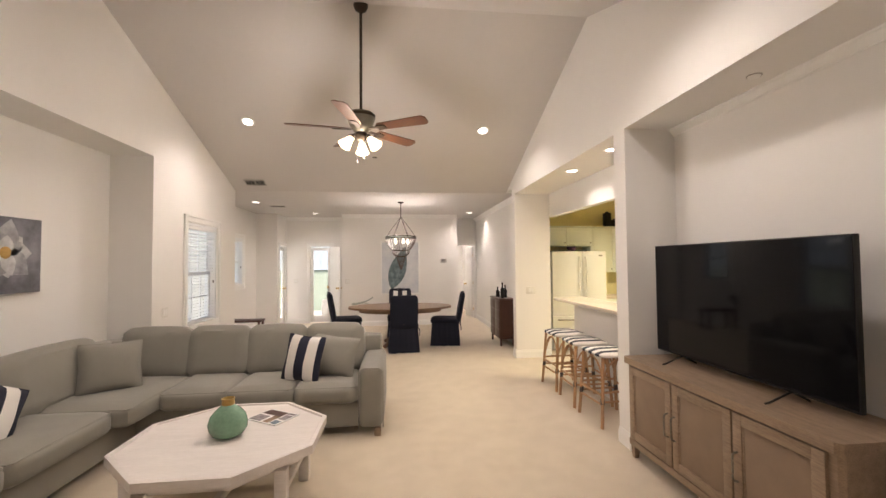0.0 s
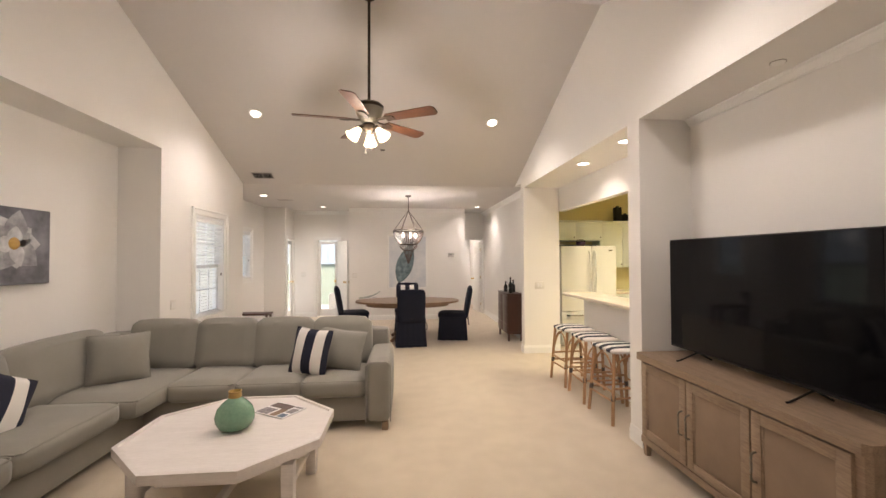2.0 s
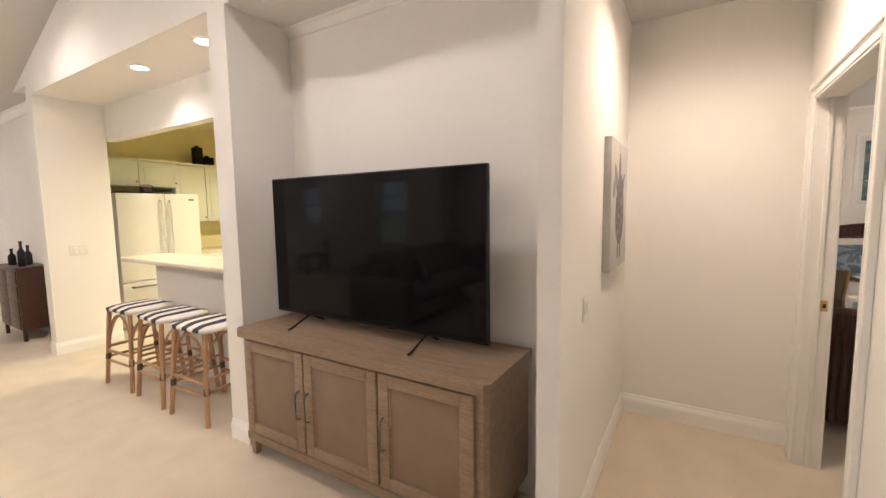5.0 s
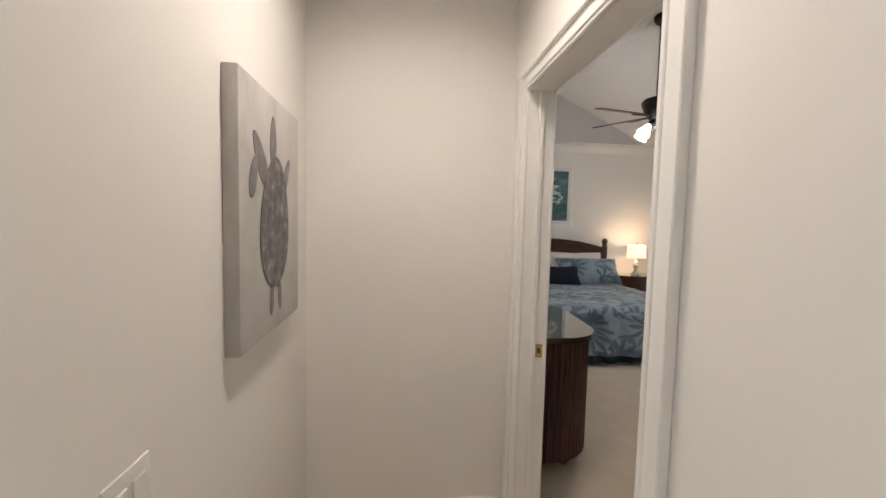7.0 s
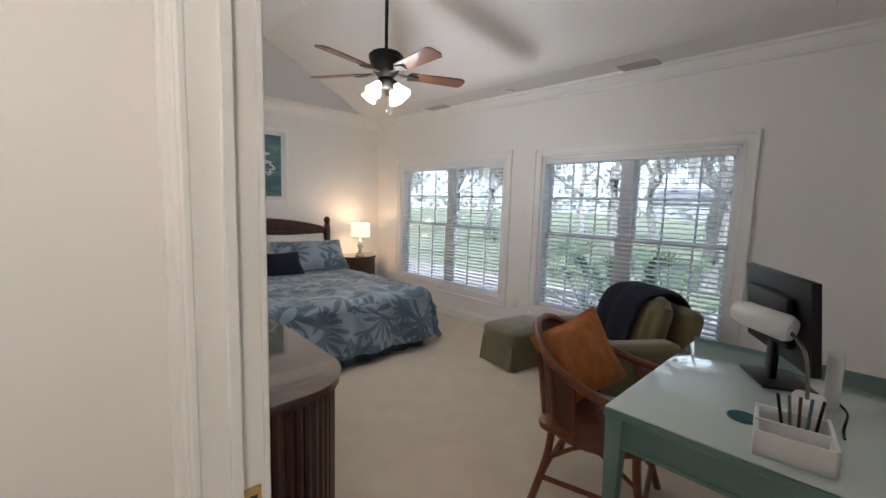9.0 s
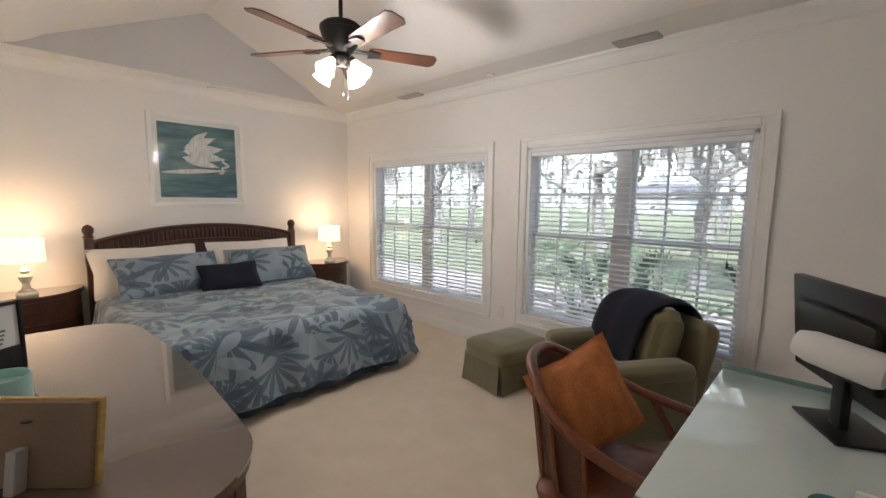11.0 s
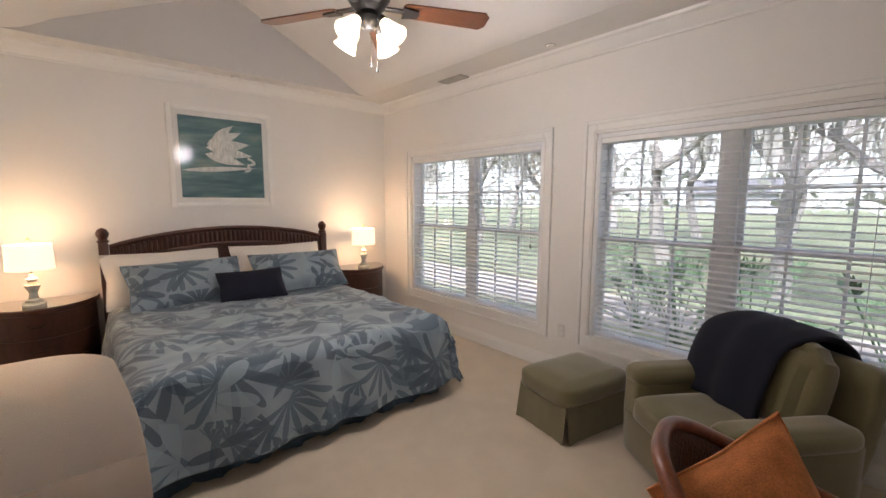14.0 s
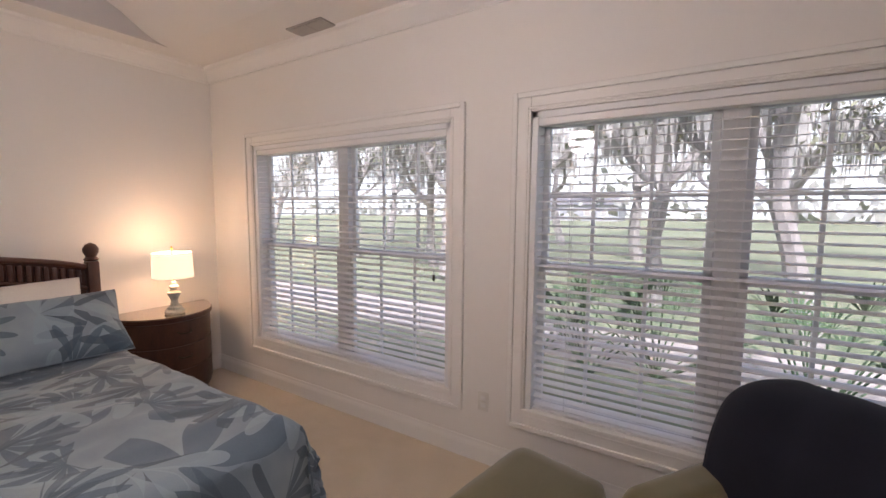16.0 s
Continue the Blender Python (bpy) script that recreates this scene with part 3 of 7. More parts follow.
def crown(axis, at, a, b, s, z, size=0.1):
    prof = [(0, -1), (0.12, -1), (0.16, -0.86), (0.3, -0.74), (0.5, -0.5), (0.66, -0.26), (0.84, -0.16), (0.9, 0), (0, 0)]
    return prism([(at + s * u * size, z + v * size) for u, v in prof], (a, b), "y" if axis == "y" else "x")


def casing(axis, at, s, u0, u1, z1, z0=0.0, w=0.09, sill=False):
    """A moulded frame round an opening, standing proud of the wall by its steps."""
    bms = []
    for inset, width, proud in ((0.0, w - 0.005, 0.014), (w - 0.028, 0.028, 0.026), (0.012, 0.012, 0.019)):
        a, b = inset, inset + width
        boxes = [(u0 - b, z0 - (b if sill else 0), u0 - a, z1 + b), (u1 + a, z0 - (b if sill else 0), u1 + b, z1 + b), (u0 - a, z1 + a, u1 + a, z1 + b)]
        if sill:
            boxes.append((u0 - a, z0 - b, u1 + a, z0 - a))
        for p, q, r2, t2 in boxes:
            lo, hi = sorted((at, at + s * proud))
            bms.append(rounded(lo, p, q, hi, r2, t2, 0.003, 1) if axis == "x" else rounded(p, lo, q, r2, hi, t2, 0.003, 1))
    return join(*bms)


def window_unit(name, axis, at, s, u0, u1, z0, z1, units, label, cols=3, tilt=-9, gap=0.0, drop=0.0, blinds=True, sill=True, rows=2):
    """Double-hung sashes with glazing bars, casing and a slatted blind. s points into the room."""
    ob = tagged(new(name), label, "window", "", "structure")

    def bx(a, d0, c, b, d1, e, r=0.004):
        lo, hi = sorted((at + s * d0, at + s * d1))
        return rounded(lo, a, c, hi, b, e, r, 1) if axis == "x" else rounded(a, lo, c, b, hi, e, r, 1)

    part("casing", casing(axis, at, s, u0, u1, z1, z0, 0.10, True), TRIM, ob)
    part("sill", bx(u0 - 0.02, -0.10, z0 - 0.015, u1 + 0.02, 0.02, z0 + 0.015), TRIM, ob)
    part("jamb", join(bx(u0, -0.15, z0, u0 + 0.035, -0.001, z1), bx(u1 - 0.035, -0.15, z0, u1, -0.001, z1), bx(u0, -0.15, z1 - 0.035, u1, -0.001, z1)), VINYL, ob)
    step = (u1 - u0) / units
    mid = z0 + (z1 - z0) * 0.5
    for k in range(1, units):
        part("mullion", bx(u0 + k * step - 0.05, -0.15, z0, u0 + k * step + 0.05, -0.07, z1), VINYL, ob)
    for k in range(units):
        a = u0 + k * step + (0.035 if k == 0 else 0.05)
        b = u0 + (k + 1) * step - (0.035 if k == units - 1 else 0.05)
        for lo, hi, d in ((z0 + 0.015, mid + 0.02, -0.09), (mid - 0.02, z1 - 0.035, -0.125)):
            sash = part("sash", join(bx(a, d - 0.015, lo, a + 0.035, d + 0.015, hi), bx(b - 0.035, d - 0.015, lo, b, d + 0.015, hi),
                                     bx(a, d - 0.015, lo, b, d + 0.015, lo + 0.04), bx(a, d - 0.015, hi - 0.04, b, d + 0.015, hi)), VINYL, ob)
            for c in range(1, cols):
                u = a + (b - a) * c / cols
                part("glazing_bar", bx(u - 0.009, d - 0.008, lo + 0.03, u + 0.009, d + 0.008, hi - 0.03, 0.002), VINYL, sash)
            for c in range(1, rows):
                v = lo + (hi - lo) * c / rows
                part("glazing_bar", bx(a + 0.03, d - 0.007, v - 0.009, b - 0.03, d + 0.007, v + 0.009, 0.002), VINYL, sash)
            pane = part("pane", bx(a + 0.03, d - 0.002, lo + 0.03, b - 0.03, d + 0.002, hi - 0.03, 0), WINDOW_GLASS, sash)
            pane.visible_shadow = False
    if not blinds:
        return ob
    bl = thing("window_blind", Matrix(), "white horizontal slatted blind, lowered with its slats open", "blind", "window blinds")
    bl.name = "window_blind"
    part("headrail", bx(u0 + 0.037, -0.062, z1 - 0.075, u1 - 0.037, -0.004, z1 - 0.036), SLAT, bl)
    part("bottom_rail", bx(u0 + 0.042, -0.058, z0 + 0.016, u1 - 0.042, -0.012, z0 + 0.034), SLAT, bl)
    n = int((z1 - z0 - 0.12) / 0.043)
    L = u1 - u0 - 0.084
    bm = bmesh.new()
    prof = [(-0.023, 0), (-0.01, 0.0025), (0.01, 0.0025), (0.023, 0)]
    va = [bm.verts.new((-L / 2, p, q)) for p, q in prof] + [bm.verts.new((-L / 2, p, q - 0.0022)) for p, q in reversed(prof)]
    vb = [bm.verts.new((L / 2, *v.co[1:])) for v in va]
    bm.faces.new(va), bm.faces.new(vb)
    for i in range(8):
        bm.faces.new((va[i], va[(i + 1) % 8], vb[(i + 1) % 8], vb[i]))
    first = part("slat", bm, SLAT, bl)
    turn = pose(0, 0, 0, s * tilt, 0, 0) if axis == "y" else pose(0, 0, 0, 0, 0, 90) @ pose(0, 0, 0, -s * tilt, 0, 0)
    for i in range(n):
        o = first if i == 0 else new("slat", first.data)
        o.parent = bl
        z = z0 + 0.055 + i * 0.043
        u = (u0 + u1) / 2
        o.matrix_world = (Matrix.Translation((at - s * 0.034, u, z)) if axis == "x" else Matrix.Translation((u, at - s * 0.034, z))) @ turn
    for k in (0.12, 0.5, 0.88) if units > 1 else (0.2, 0.8):
        u = u0 + (u1 - u0) * k
        for dd in (-0.058, -0.012):
            part("cord", bx(u - 0.0012, dd - 0.0012, z0 + 0.02, u + 0.0012, dd + 0.0012, z1 - 0.05, 0), SLAT, bl)
    u = u0 + 0.12 if axis == "y" else u1 - 0.1
    part("pull_cord", bx(u - 0.002, -0.004, mid - 0.1, u + 0.002, -0.001, z1 - 0.07, 0), SLAT, bl)
    part("tassel", bx(u - 0.008, -0.008, mid - 0.14, u + 0.008, 0.004, mid - 0.10, 0.003), BRONZE, bl)
    return ob


baseboards()
for nm, bm in (("trim_crown_bedroom_east", crown("y", BED_E, BED_S, BED_N2, -1, BORDER_Z, 0.11)), ("trim_crown_bedroom_south", crown("x", BED_S, BED_W, BED_E, 1, BORDER_Z, 0.11)),
               ("trim_crown_bedroom_north", crown("x", BED_N2, CORR_E + 0.1, BED_E, -1, BORDER_Z, 0.11)), ("trim_crown_dining", crown("x", 10.65, -1.16, 1.75, -1, EAVE_Z, 0.09)),
               ("trim_crown_hall", crown("y", 2.43, 6.92, 11.6, -1, EAVE_Z, 0.09)), ("trim_crown_alcove", crown("x", 11.40, -2.70, -1.16, -1, EAVE_Z, 0.09)),
               ("trim_crown_niche", crown("y", 2.62, 1.53, 3.42, -1, 2.70, 0.06))):
    setting(nm, bm, TRIM, "white painted crown moulding", "moulding")
window_unit("window_1", "y", BED_S, 1, *W1, 2, "wide white double-hung window pair with glazing bars")
window_unit("window_2", "y", BED_S, 1, *W2, 2, "wide white double-hung window pair behind the armchair")
window_unit("window_3", "x", WEST, 1, 5.74, 6.60, 0.77, 2.12, 1, "white double-hung window beside the sofa", 3, 10)
window_unit("window_4", "x", -3.20, 1, 8.95, 9.72, 1.12, 2.14, 1, "small white dining room window", 3, 10)


# ---- fans, lamps, fixtures ----
def ceiling_fan(at, top, blades, radius, label, shades, tilt0, mat_body, mat_pod):
    x, y, z = at
    f = thing("ceiling_fan", pose(x, y, top), label, "ceiling fan")
    d = z - top
    part("canopy", lathe([(0.0, 0.02), (0.068, 0.02), (0.07, -0.015), (0.055, -0.05), (0.02, -0.075), (0.0, -0.075)]), mat_body, f)
    part("downrod", lathe([(0.0, -0.02), (0.0135, -0.02), (0.0135, d + 0.1), (0.0, d + 0.1)], 16), mat_body, f)
    part("motor", lathe([(0, d + 0.15), (0.06, d + 0.15), (0.115, d + 0.13), (0.132, d + 0.10), (0.13, d + 0.07), (0.11, d + 0.01), (0.085, d - 0.03), (0.06, d - 0.055), (0.0, d - 0.055)], 32), mat_pod, f)
    part("band", lathe([(0.128, d + 0.085), (0.136, d + 0.085), (0.136, d + 0.11), (0.128, d + 0.11)], 32), mat_body, f)
    w0, w1, L = 0.055, 0.07, radius
    out = [(0.2, -w0), (L - 0.03, -w1), (L, -w1 + 0.03), (L, w1 - 0.03), (L - 0.03, w1), (0.2, w0), (0.18, w0 - 0.02), (0.18, -w0 + 0.02)]
    bl = turned(prism(out, (-0.004, 0.004)), pose(0, 0, 0, -12, 0, 0))
    arm = join(rounded(0.07, -0.02, -0.006, 0.20, 0.02, 0.006, 0.004, 1), turned(prism([(0.18, -0.045), (0.26, -0.03), (0.27, 0), (0.26, 0.03), (0.18, 0.045)], (-0.012, -0.004)), pose(0, 0, 0, -12, 0, 0)))
    for i, a in enumerate(blades):
        if i == 0:
            b0 = part("blade", bl, BLADE, f, "walnut-brown wooden blade")
            a0 = part("blade_arm", arm, mat_body, f)
        else:
            b0, a0 = new("blade", b0.data), new("blade_arm", a0.data)
            b0.parent, a0.parent = f, f
        b0.matrix_local = pose(0, 0, d - 0.02, 0, 0, a)
        a0.matrix_local = pose(0, 0, d - 0.025, 0, 0, a)
    part("light_kit", lathe([(0, d - 0.05), (0.05, d - 0.05), (0.062, d - 0.08), (0.05, d - 0.12), (0.025, d - 0.14), (0, d - 0.14)]), mat_body, f)
    for k in range(shades):
        a = tilt0 + 360 / shades * k
        m = pose(0, 0, d - 0.115, 0, 0, a) @ pose(0.095, 0, 0, 0, -40, 0)
        s = part("shade", turned(lathe([(0.022, 0.0), (0.03, -0.02), (0.042, -0.06), (0.058, -0.105), (0.064, -0.115), (0.058, -0.112), (0.04, -0.06), (0.026, -0.02)], 24), m), FROST, f, "lit frosted glass shade")
        part("socket", turned(lathe([(0, 0.03), (0.02, 0.03), (0.026, 0.0), (0.022, -0.012), (0, -0.012)], 16), m), mat_body, s)
        part("bulb", turned(lathe([(0.0, -0.015), (0.018, -0.02), (0.026, -0.05), (0.016, -0.075), (0.0, -0.08)], 16), m), BULB, s)
        part("arm", tube([(0.04 * math.cos(radians(a)), 0.04 * math.sin(radians(a)), d - 0.09), tuple((m @ Vector((0, 0, 0.02))))], 0.008, 8), mat_body, f)
    for k, (dx, ln) in enumerate(((0.03, 0.16), (-0.03, 0.2))):
        c = part("pull_chain", tube([(dx, -0.03, d - 0.13), (dx, -0.03, d - 0.13 - ln)], 0.0015, 6), mat_body, f)
        part("chain_bob", lathe([(0, -0.02), (0.007, -0.012), (0.007, 0.005), (0, 0.012)], 10, (dx, -0.03, d - 0.135 - ln)), mat_body, c)
    return f


ceiling_fan((-0.1, 4.05, 2.86), 4.04, (260, 332, 42, 116, 188), 0.68, "bronze ceiling fan with five walnut blades and lit glass shades", 3, 90, BRONZE, PEWTER)
ceiling_fan((5.61, -1.345, 2.53), 3.40, (-42, 30, 102, 174, 246), 0.66, "dark ceiling fan with five brown blades and four lit frosted shades", 4, 20, BLACK, BLACK)
point_lamp("fan_light", (-0.1, 4.05, 2.55), 55, SOFT, 0.12)
point_lamp("fan_light", (5.61, -1.345, 2.2), 43, SOFT, 0.12)


# Also used for unseen fixtures that are added only to brighten a room.
def downlight(x, y, z, watts, tilt=0.0, lit=True, colour=SOFT):
    d = thing("recessed_downlight", pose(x, y, z, tilt, 0, 0), "round white recessed ceiling light, lit", "downlight", "recessed ceiling lights")
    part("ring", lathe([(0.060, 0.0), (0.085, 0.0), (0.085, -0.006), (0.075, -0.010), (0.060, -0.006)], 28), TRIM, d)
    part("lens", lathe([(0.0, -0.002), (0.061, -0.002), (0.061, -0.005), (0.0, -0.005)], 28), LENS, d)
    if watts:
        spot_lamp("downlight_beam", (x, y, z - 0.04), watts * 1.4, colour, 156)


SLOPE = math.degrees(math.atan2(RIDGE_Z - EAVE_Z, VALLEY_Y - RIDGE_Y))


def vault(y):
    return RIDGE_Z - abs(y - RIDGE_Y) * (RIDGE_Z - EAVE_Z) / (VALLEY_Y - RIDGE_Y)


for x, y in ((-1.69, 5.67), (1.425, 5.72)):
    downlight(x, y, vault(y), 60, -SLOPE)
for x, y in ((-1.70, 2.35), (1.38, 2.45)):
    downlight(x, y, vault(y), 60, SLOPE)
# Last two are added out of view at the south end for fill.
for x, y, w in ((-2.55, 8.6, 45), (-1.75, 10.4, 40), (2.0, 10.2, 40), (-0.6, -0.6, 50), (1.2, -0.8, 0)):
    downlight(x, y, EAVE_Z, w)
for y in (4.05, 5.02):
    downlight(2.40, y, 2.70, 20)
# Out-of-view fixture added to throw yellow light through the kitchen.
downlight(4.2, 5.6, EAVE_Z, 240, 0, True, (1.0, 0.9, 0.6))
# Another out-of-view one, added to lift the corridor.
downlight(3.0, 0.96, 2.72, 50, 0, True, (1.0, 0.80, 0.59))


def vent(m, w, h, label="white louvred ceiling air vent"):
    v = thing("air_vent", m, label, "air vent", "ceiling vents")
    part("frame", join(rounded(-w / 2, -h / 2, -0.008, w / 2, -h / 2 + 0.02, 0, 0.002, 1), rounded(-w / 2, h / 2 - 0.02, -0.008, w / 2, h / 2, 0, 0.002, 1), rounded(-w / 2, -h / 2, -0.008, -w / 2 + 0.02, h / 2, 0, 0.002, 1), rounded(w / 2 - 0.02, -h / 2, -0.008, w / 2, h / 2, 0, 0.002, 1), rounded(-0.008, -h / 2, -0.008, 0.008, h / 2, 0, 0.002, 1)), VENT, v)
    # Black sheet behind the louvres stands in for the duct's shade.
    part("duct_shade", rounded(-w / 2 + 0.01, -h / 2 + 0.01, -0.003, w / 2 - 0.01, h / 2 - 0.01, -0.001, 0), DARK, v)
    k = int((h - 0.04) / 0.018)
    for i in range(k):
        y = -h / 2 + 0.028 + i * 0.018
        part("louvre", turned(rounded(-w / 2 + 0.015, -0.007, -0.001, w / 2 - 0.015, 0.007, 0.001, 0), pose(0, y, -0.006, 35, 0, 0)), VENT, v)
    return v


vent(pose(-2.05, 7.05, vault(7.05) - 0.002, -SLOPE, 0, 0), 0.32, 0.17)
vent(pose(6.85, -3.09, BORDER_Z - 0.002), 0.34, 0.17)
vent(pose(4.34, -3.07, BORDER_Z - 0.002), 0.32, 0.17)
vent(pose(-2.3, 9.2, EAVE_Z - 0.002), 0.3, 0.16)


def plate(at, axis, s, w=0.07, h=0.115, kind="switch"):
    """A wall plate on the wall whose face lies at x (axis x) or y (axis y)."""
    m = pose(*at) @ (pose(0, 0, 0, 0, 0, 90 * s) if axis == "x" else pose(0, 0, 0, 0, 0, 180 if s > 0 else 0))
    p = thing("wall_" + kind, m, "small ivory plastic %s plate on a white wall" % kind, kind)
    part("plate", rounded(-w / 2, -0.006, -h / 2, w / 2, 0, h / 2, 0.003), PLATE, p)
    n = max(1, round(w / 0.07))
    for i in range(n):
        c = (i - (n - 1) / 2) * 0.046
        if kind == "switch":
            part("rocker", rounded(c - 0.016, -0.010, -0.033, c + 0.016, -0.005, 0.033, 0.002, 1), WHITE_PLASTIC, p)
        else:
            for dz in (-0.021, 0.021):
                part("socket", rounded(c - 0.016, -0.009, dz - 0.014, c + 0.016, -0.005, dz + 0.014, 0.004), WHITE_PLASTIC, p)


plate((WEST, 5.25, 1.02), "x", 1, 0.115)
plate((2.47, 3.42, 1.02), "y", -1)
plate((2.42, 6.76, 1.10), "y", -1, 0.16)
plate((2.58, CORR_N, 1.03), "y", -1, 0.115)
plate((5.60, BED_S, 0.38), "y", 1, 0.07, 0.115, "outlet")
plate((-1.02, 10.65, 1.12), "y", -1, 0.115)
plate((-2.45, 11.40, 1.12), "y", -1, 0.115)
for at in ((5.67, -3.03, BORDER_Z), (8.25, -1.40, BORDER_Z), (2.42, 2.4, 2.70), (-0.1, 6.35, vault(6.35))):
    s = thing("sprinkler_head", pose(*at), "small round white ceiling sprinkler cover", "sprinkler", "sprinkler heads")
    part("cover", lathe([(0, -0.012), (0.03, -0.012), (0.036, -0.006), (0.036, 0), (0, 0)], 20), TRIM if at[1] < 6 else BRONZE, s)
    part("rim", lathe([(0.036, 0), (0.042, 0), (0.042, -0.004), (0.036, -0.004)], 20), VENT, s)
th = thing("thermostat", pose(1.40, 10.65, 1.62), "grey wall thermostat on the white dining wall", "thermostat")
part("body", rounded(-0.075, -0.025, -0.05, 0.075, 0, 0.05, 0.006), VENT, th)
part("screen", rounded(-0.05, -0.028, -0.01, 0.03, -0.0245, 0.035, 0.002), INK, th)


# ---- doors ----
def door_leaf(name, m, w, h, label, knob_side=1, glazed=False, category="door"):
    """A leaf hinged at its local origin, running along +x, with raised panels on both faces."""
    d = tagged(new(name), label, category, "", "structure")
    d.matrix_world = m
    if glazed:
        part("stile", join(rounded(0, -0.02, 0.02, 0.07, 0.02, h, 0.003), rounded(w - 0.07, -0.02, 0.02, w, 0.02, h, 0.003), rounded(0.07, -0.02, 0.02, w - 0.07, 0.02, 0.2, 0.003), rounded(0.07, -0.02, h - 0.08, w - 0.07, 0.02, h, 0.003)), TRIM, d)
        p = part("pane", rounded(0.065, -0.004, 0.19, w - 0.065, 0.004, h - 0.07, 0), WINDOW_GLASS, d)
        p.visible_shadow = False
    else:
        part("leaf", rounded(0, -0.018, 0.01, w, 0.018, h, 0.003), TRIM, d)
        for a, b in ((0.1, w / 2 - 0.04), (w / 2 + 0.04, w - 0.1)):
            for c, e in ((0.2, 0.9), (1.02, 1.55), (1.66, h - 0.12)):
                for s in (-1, 1):
                    part("panel", rounded(a, s * 0.018 - 0.004, c, b, s * 0.018 + 0.004, e, 0.0035, 1), TRIM, d)
    for s in (-1, 1):
        k = part("knob", turned(lathe([(0.0, 0), (0.03, 0.0), (0.03, 0.006), (0.012, 0.01), (0.011, 0.03), (0.024, 0.04), (0.029, 0.055), (0.02, 0.068), (0, 0.07)], 20), pose(w - 0.065, s * 0.018, 0.94, -90 * s, 0, 0)), BRASS, d, "polished brass door knob")
    for z in (0.25, 1.0, 1.78):
        part("hinge", tube([(0, 0.0, z - 0.04), (0, 0.0, z + 0.04)], 0.006, 8), BRASS, d)
    return d


setting("trim_bedroom_door", join(casing("y", CORR_S, 1, DOOR_R, DOOR_L, 2.04), casing("y", BED_N, -1, DOOR_R, DOOR_L, 2.04),
                                  rounded(DOOR_L - 0.012, 0.425, 0, DOOR_L, 0.445, 2.04, 0.002), rounded(DOOR_R, 0.425, 0, DOOR_R + 0.004, 0.445, 2.04, 0.001)), TRIM, "white moulded door casing with a door stop", "casing")
door_leaf("door_1", pose(DOOR_R - 0.012, BED_N - 0.024, 0, 0, 0, -90), 0.79, 2.03, "white panelled bedroom door with brass knob, standing open")
sp = thing("strike_plate", pose(DOOR_L, 0.405, 0.935), "small brass strike plate let into the door jamb", "strike plate")
part("plate", rounded(-0.0025, -0.014, -0.03, 0.0, 0.022, 0.03, 0.001, 1), BRASS, sp)
# No real hole: a black slab paints the shade inside it.
part("latch_hole_shade", rounded(-0.003, -0.006, -0.012, -0.002, 0.008, 0.012, 0), DARK, sp)
setting("trim_alcove_door", casing("y", 11.40, -1, -2.08, -1.56, 2.03), TRIM, "white moulded casing round the glazed door", "casing")
door_leaf("door_2", pose(-2.075, 11.46, 0, 0, 0, 0), 0.51, 2.0, "narrow glazed exterior door, bright outside", 1, True)
door_leaf("door_3", pose(-1.55, 11.38, 0, 0, 0, -58), 0.62, 2.0, "white panelled door standing open beside the glazed door")
setting("trim_side_door", casing("x", -2.70, 1, 10.80, 11.34, 2.03), TRIM, "white moulded casing of the alcove side door", "casing")
door_leaf("door_4", pose(-2.76, 10.79, 0, 0, 0, 90), 0.55, 2.0, "narrow glazed side door in the alcove", 1, True)
setting("trim_hall_door", casing("y", 11.60, -1, 1.83, 2.37, 2.05, 0, 0.05), TRIM, "white casing round the hall doorway", "casing")
door_leaf("door_5", pose(2.36, 11.74, 0, 0, 0, 100), 0.6, 2.0, "white panelled hall door standing open")


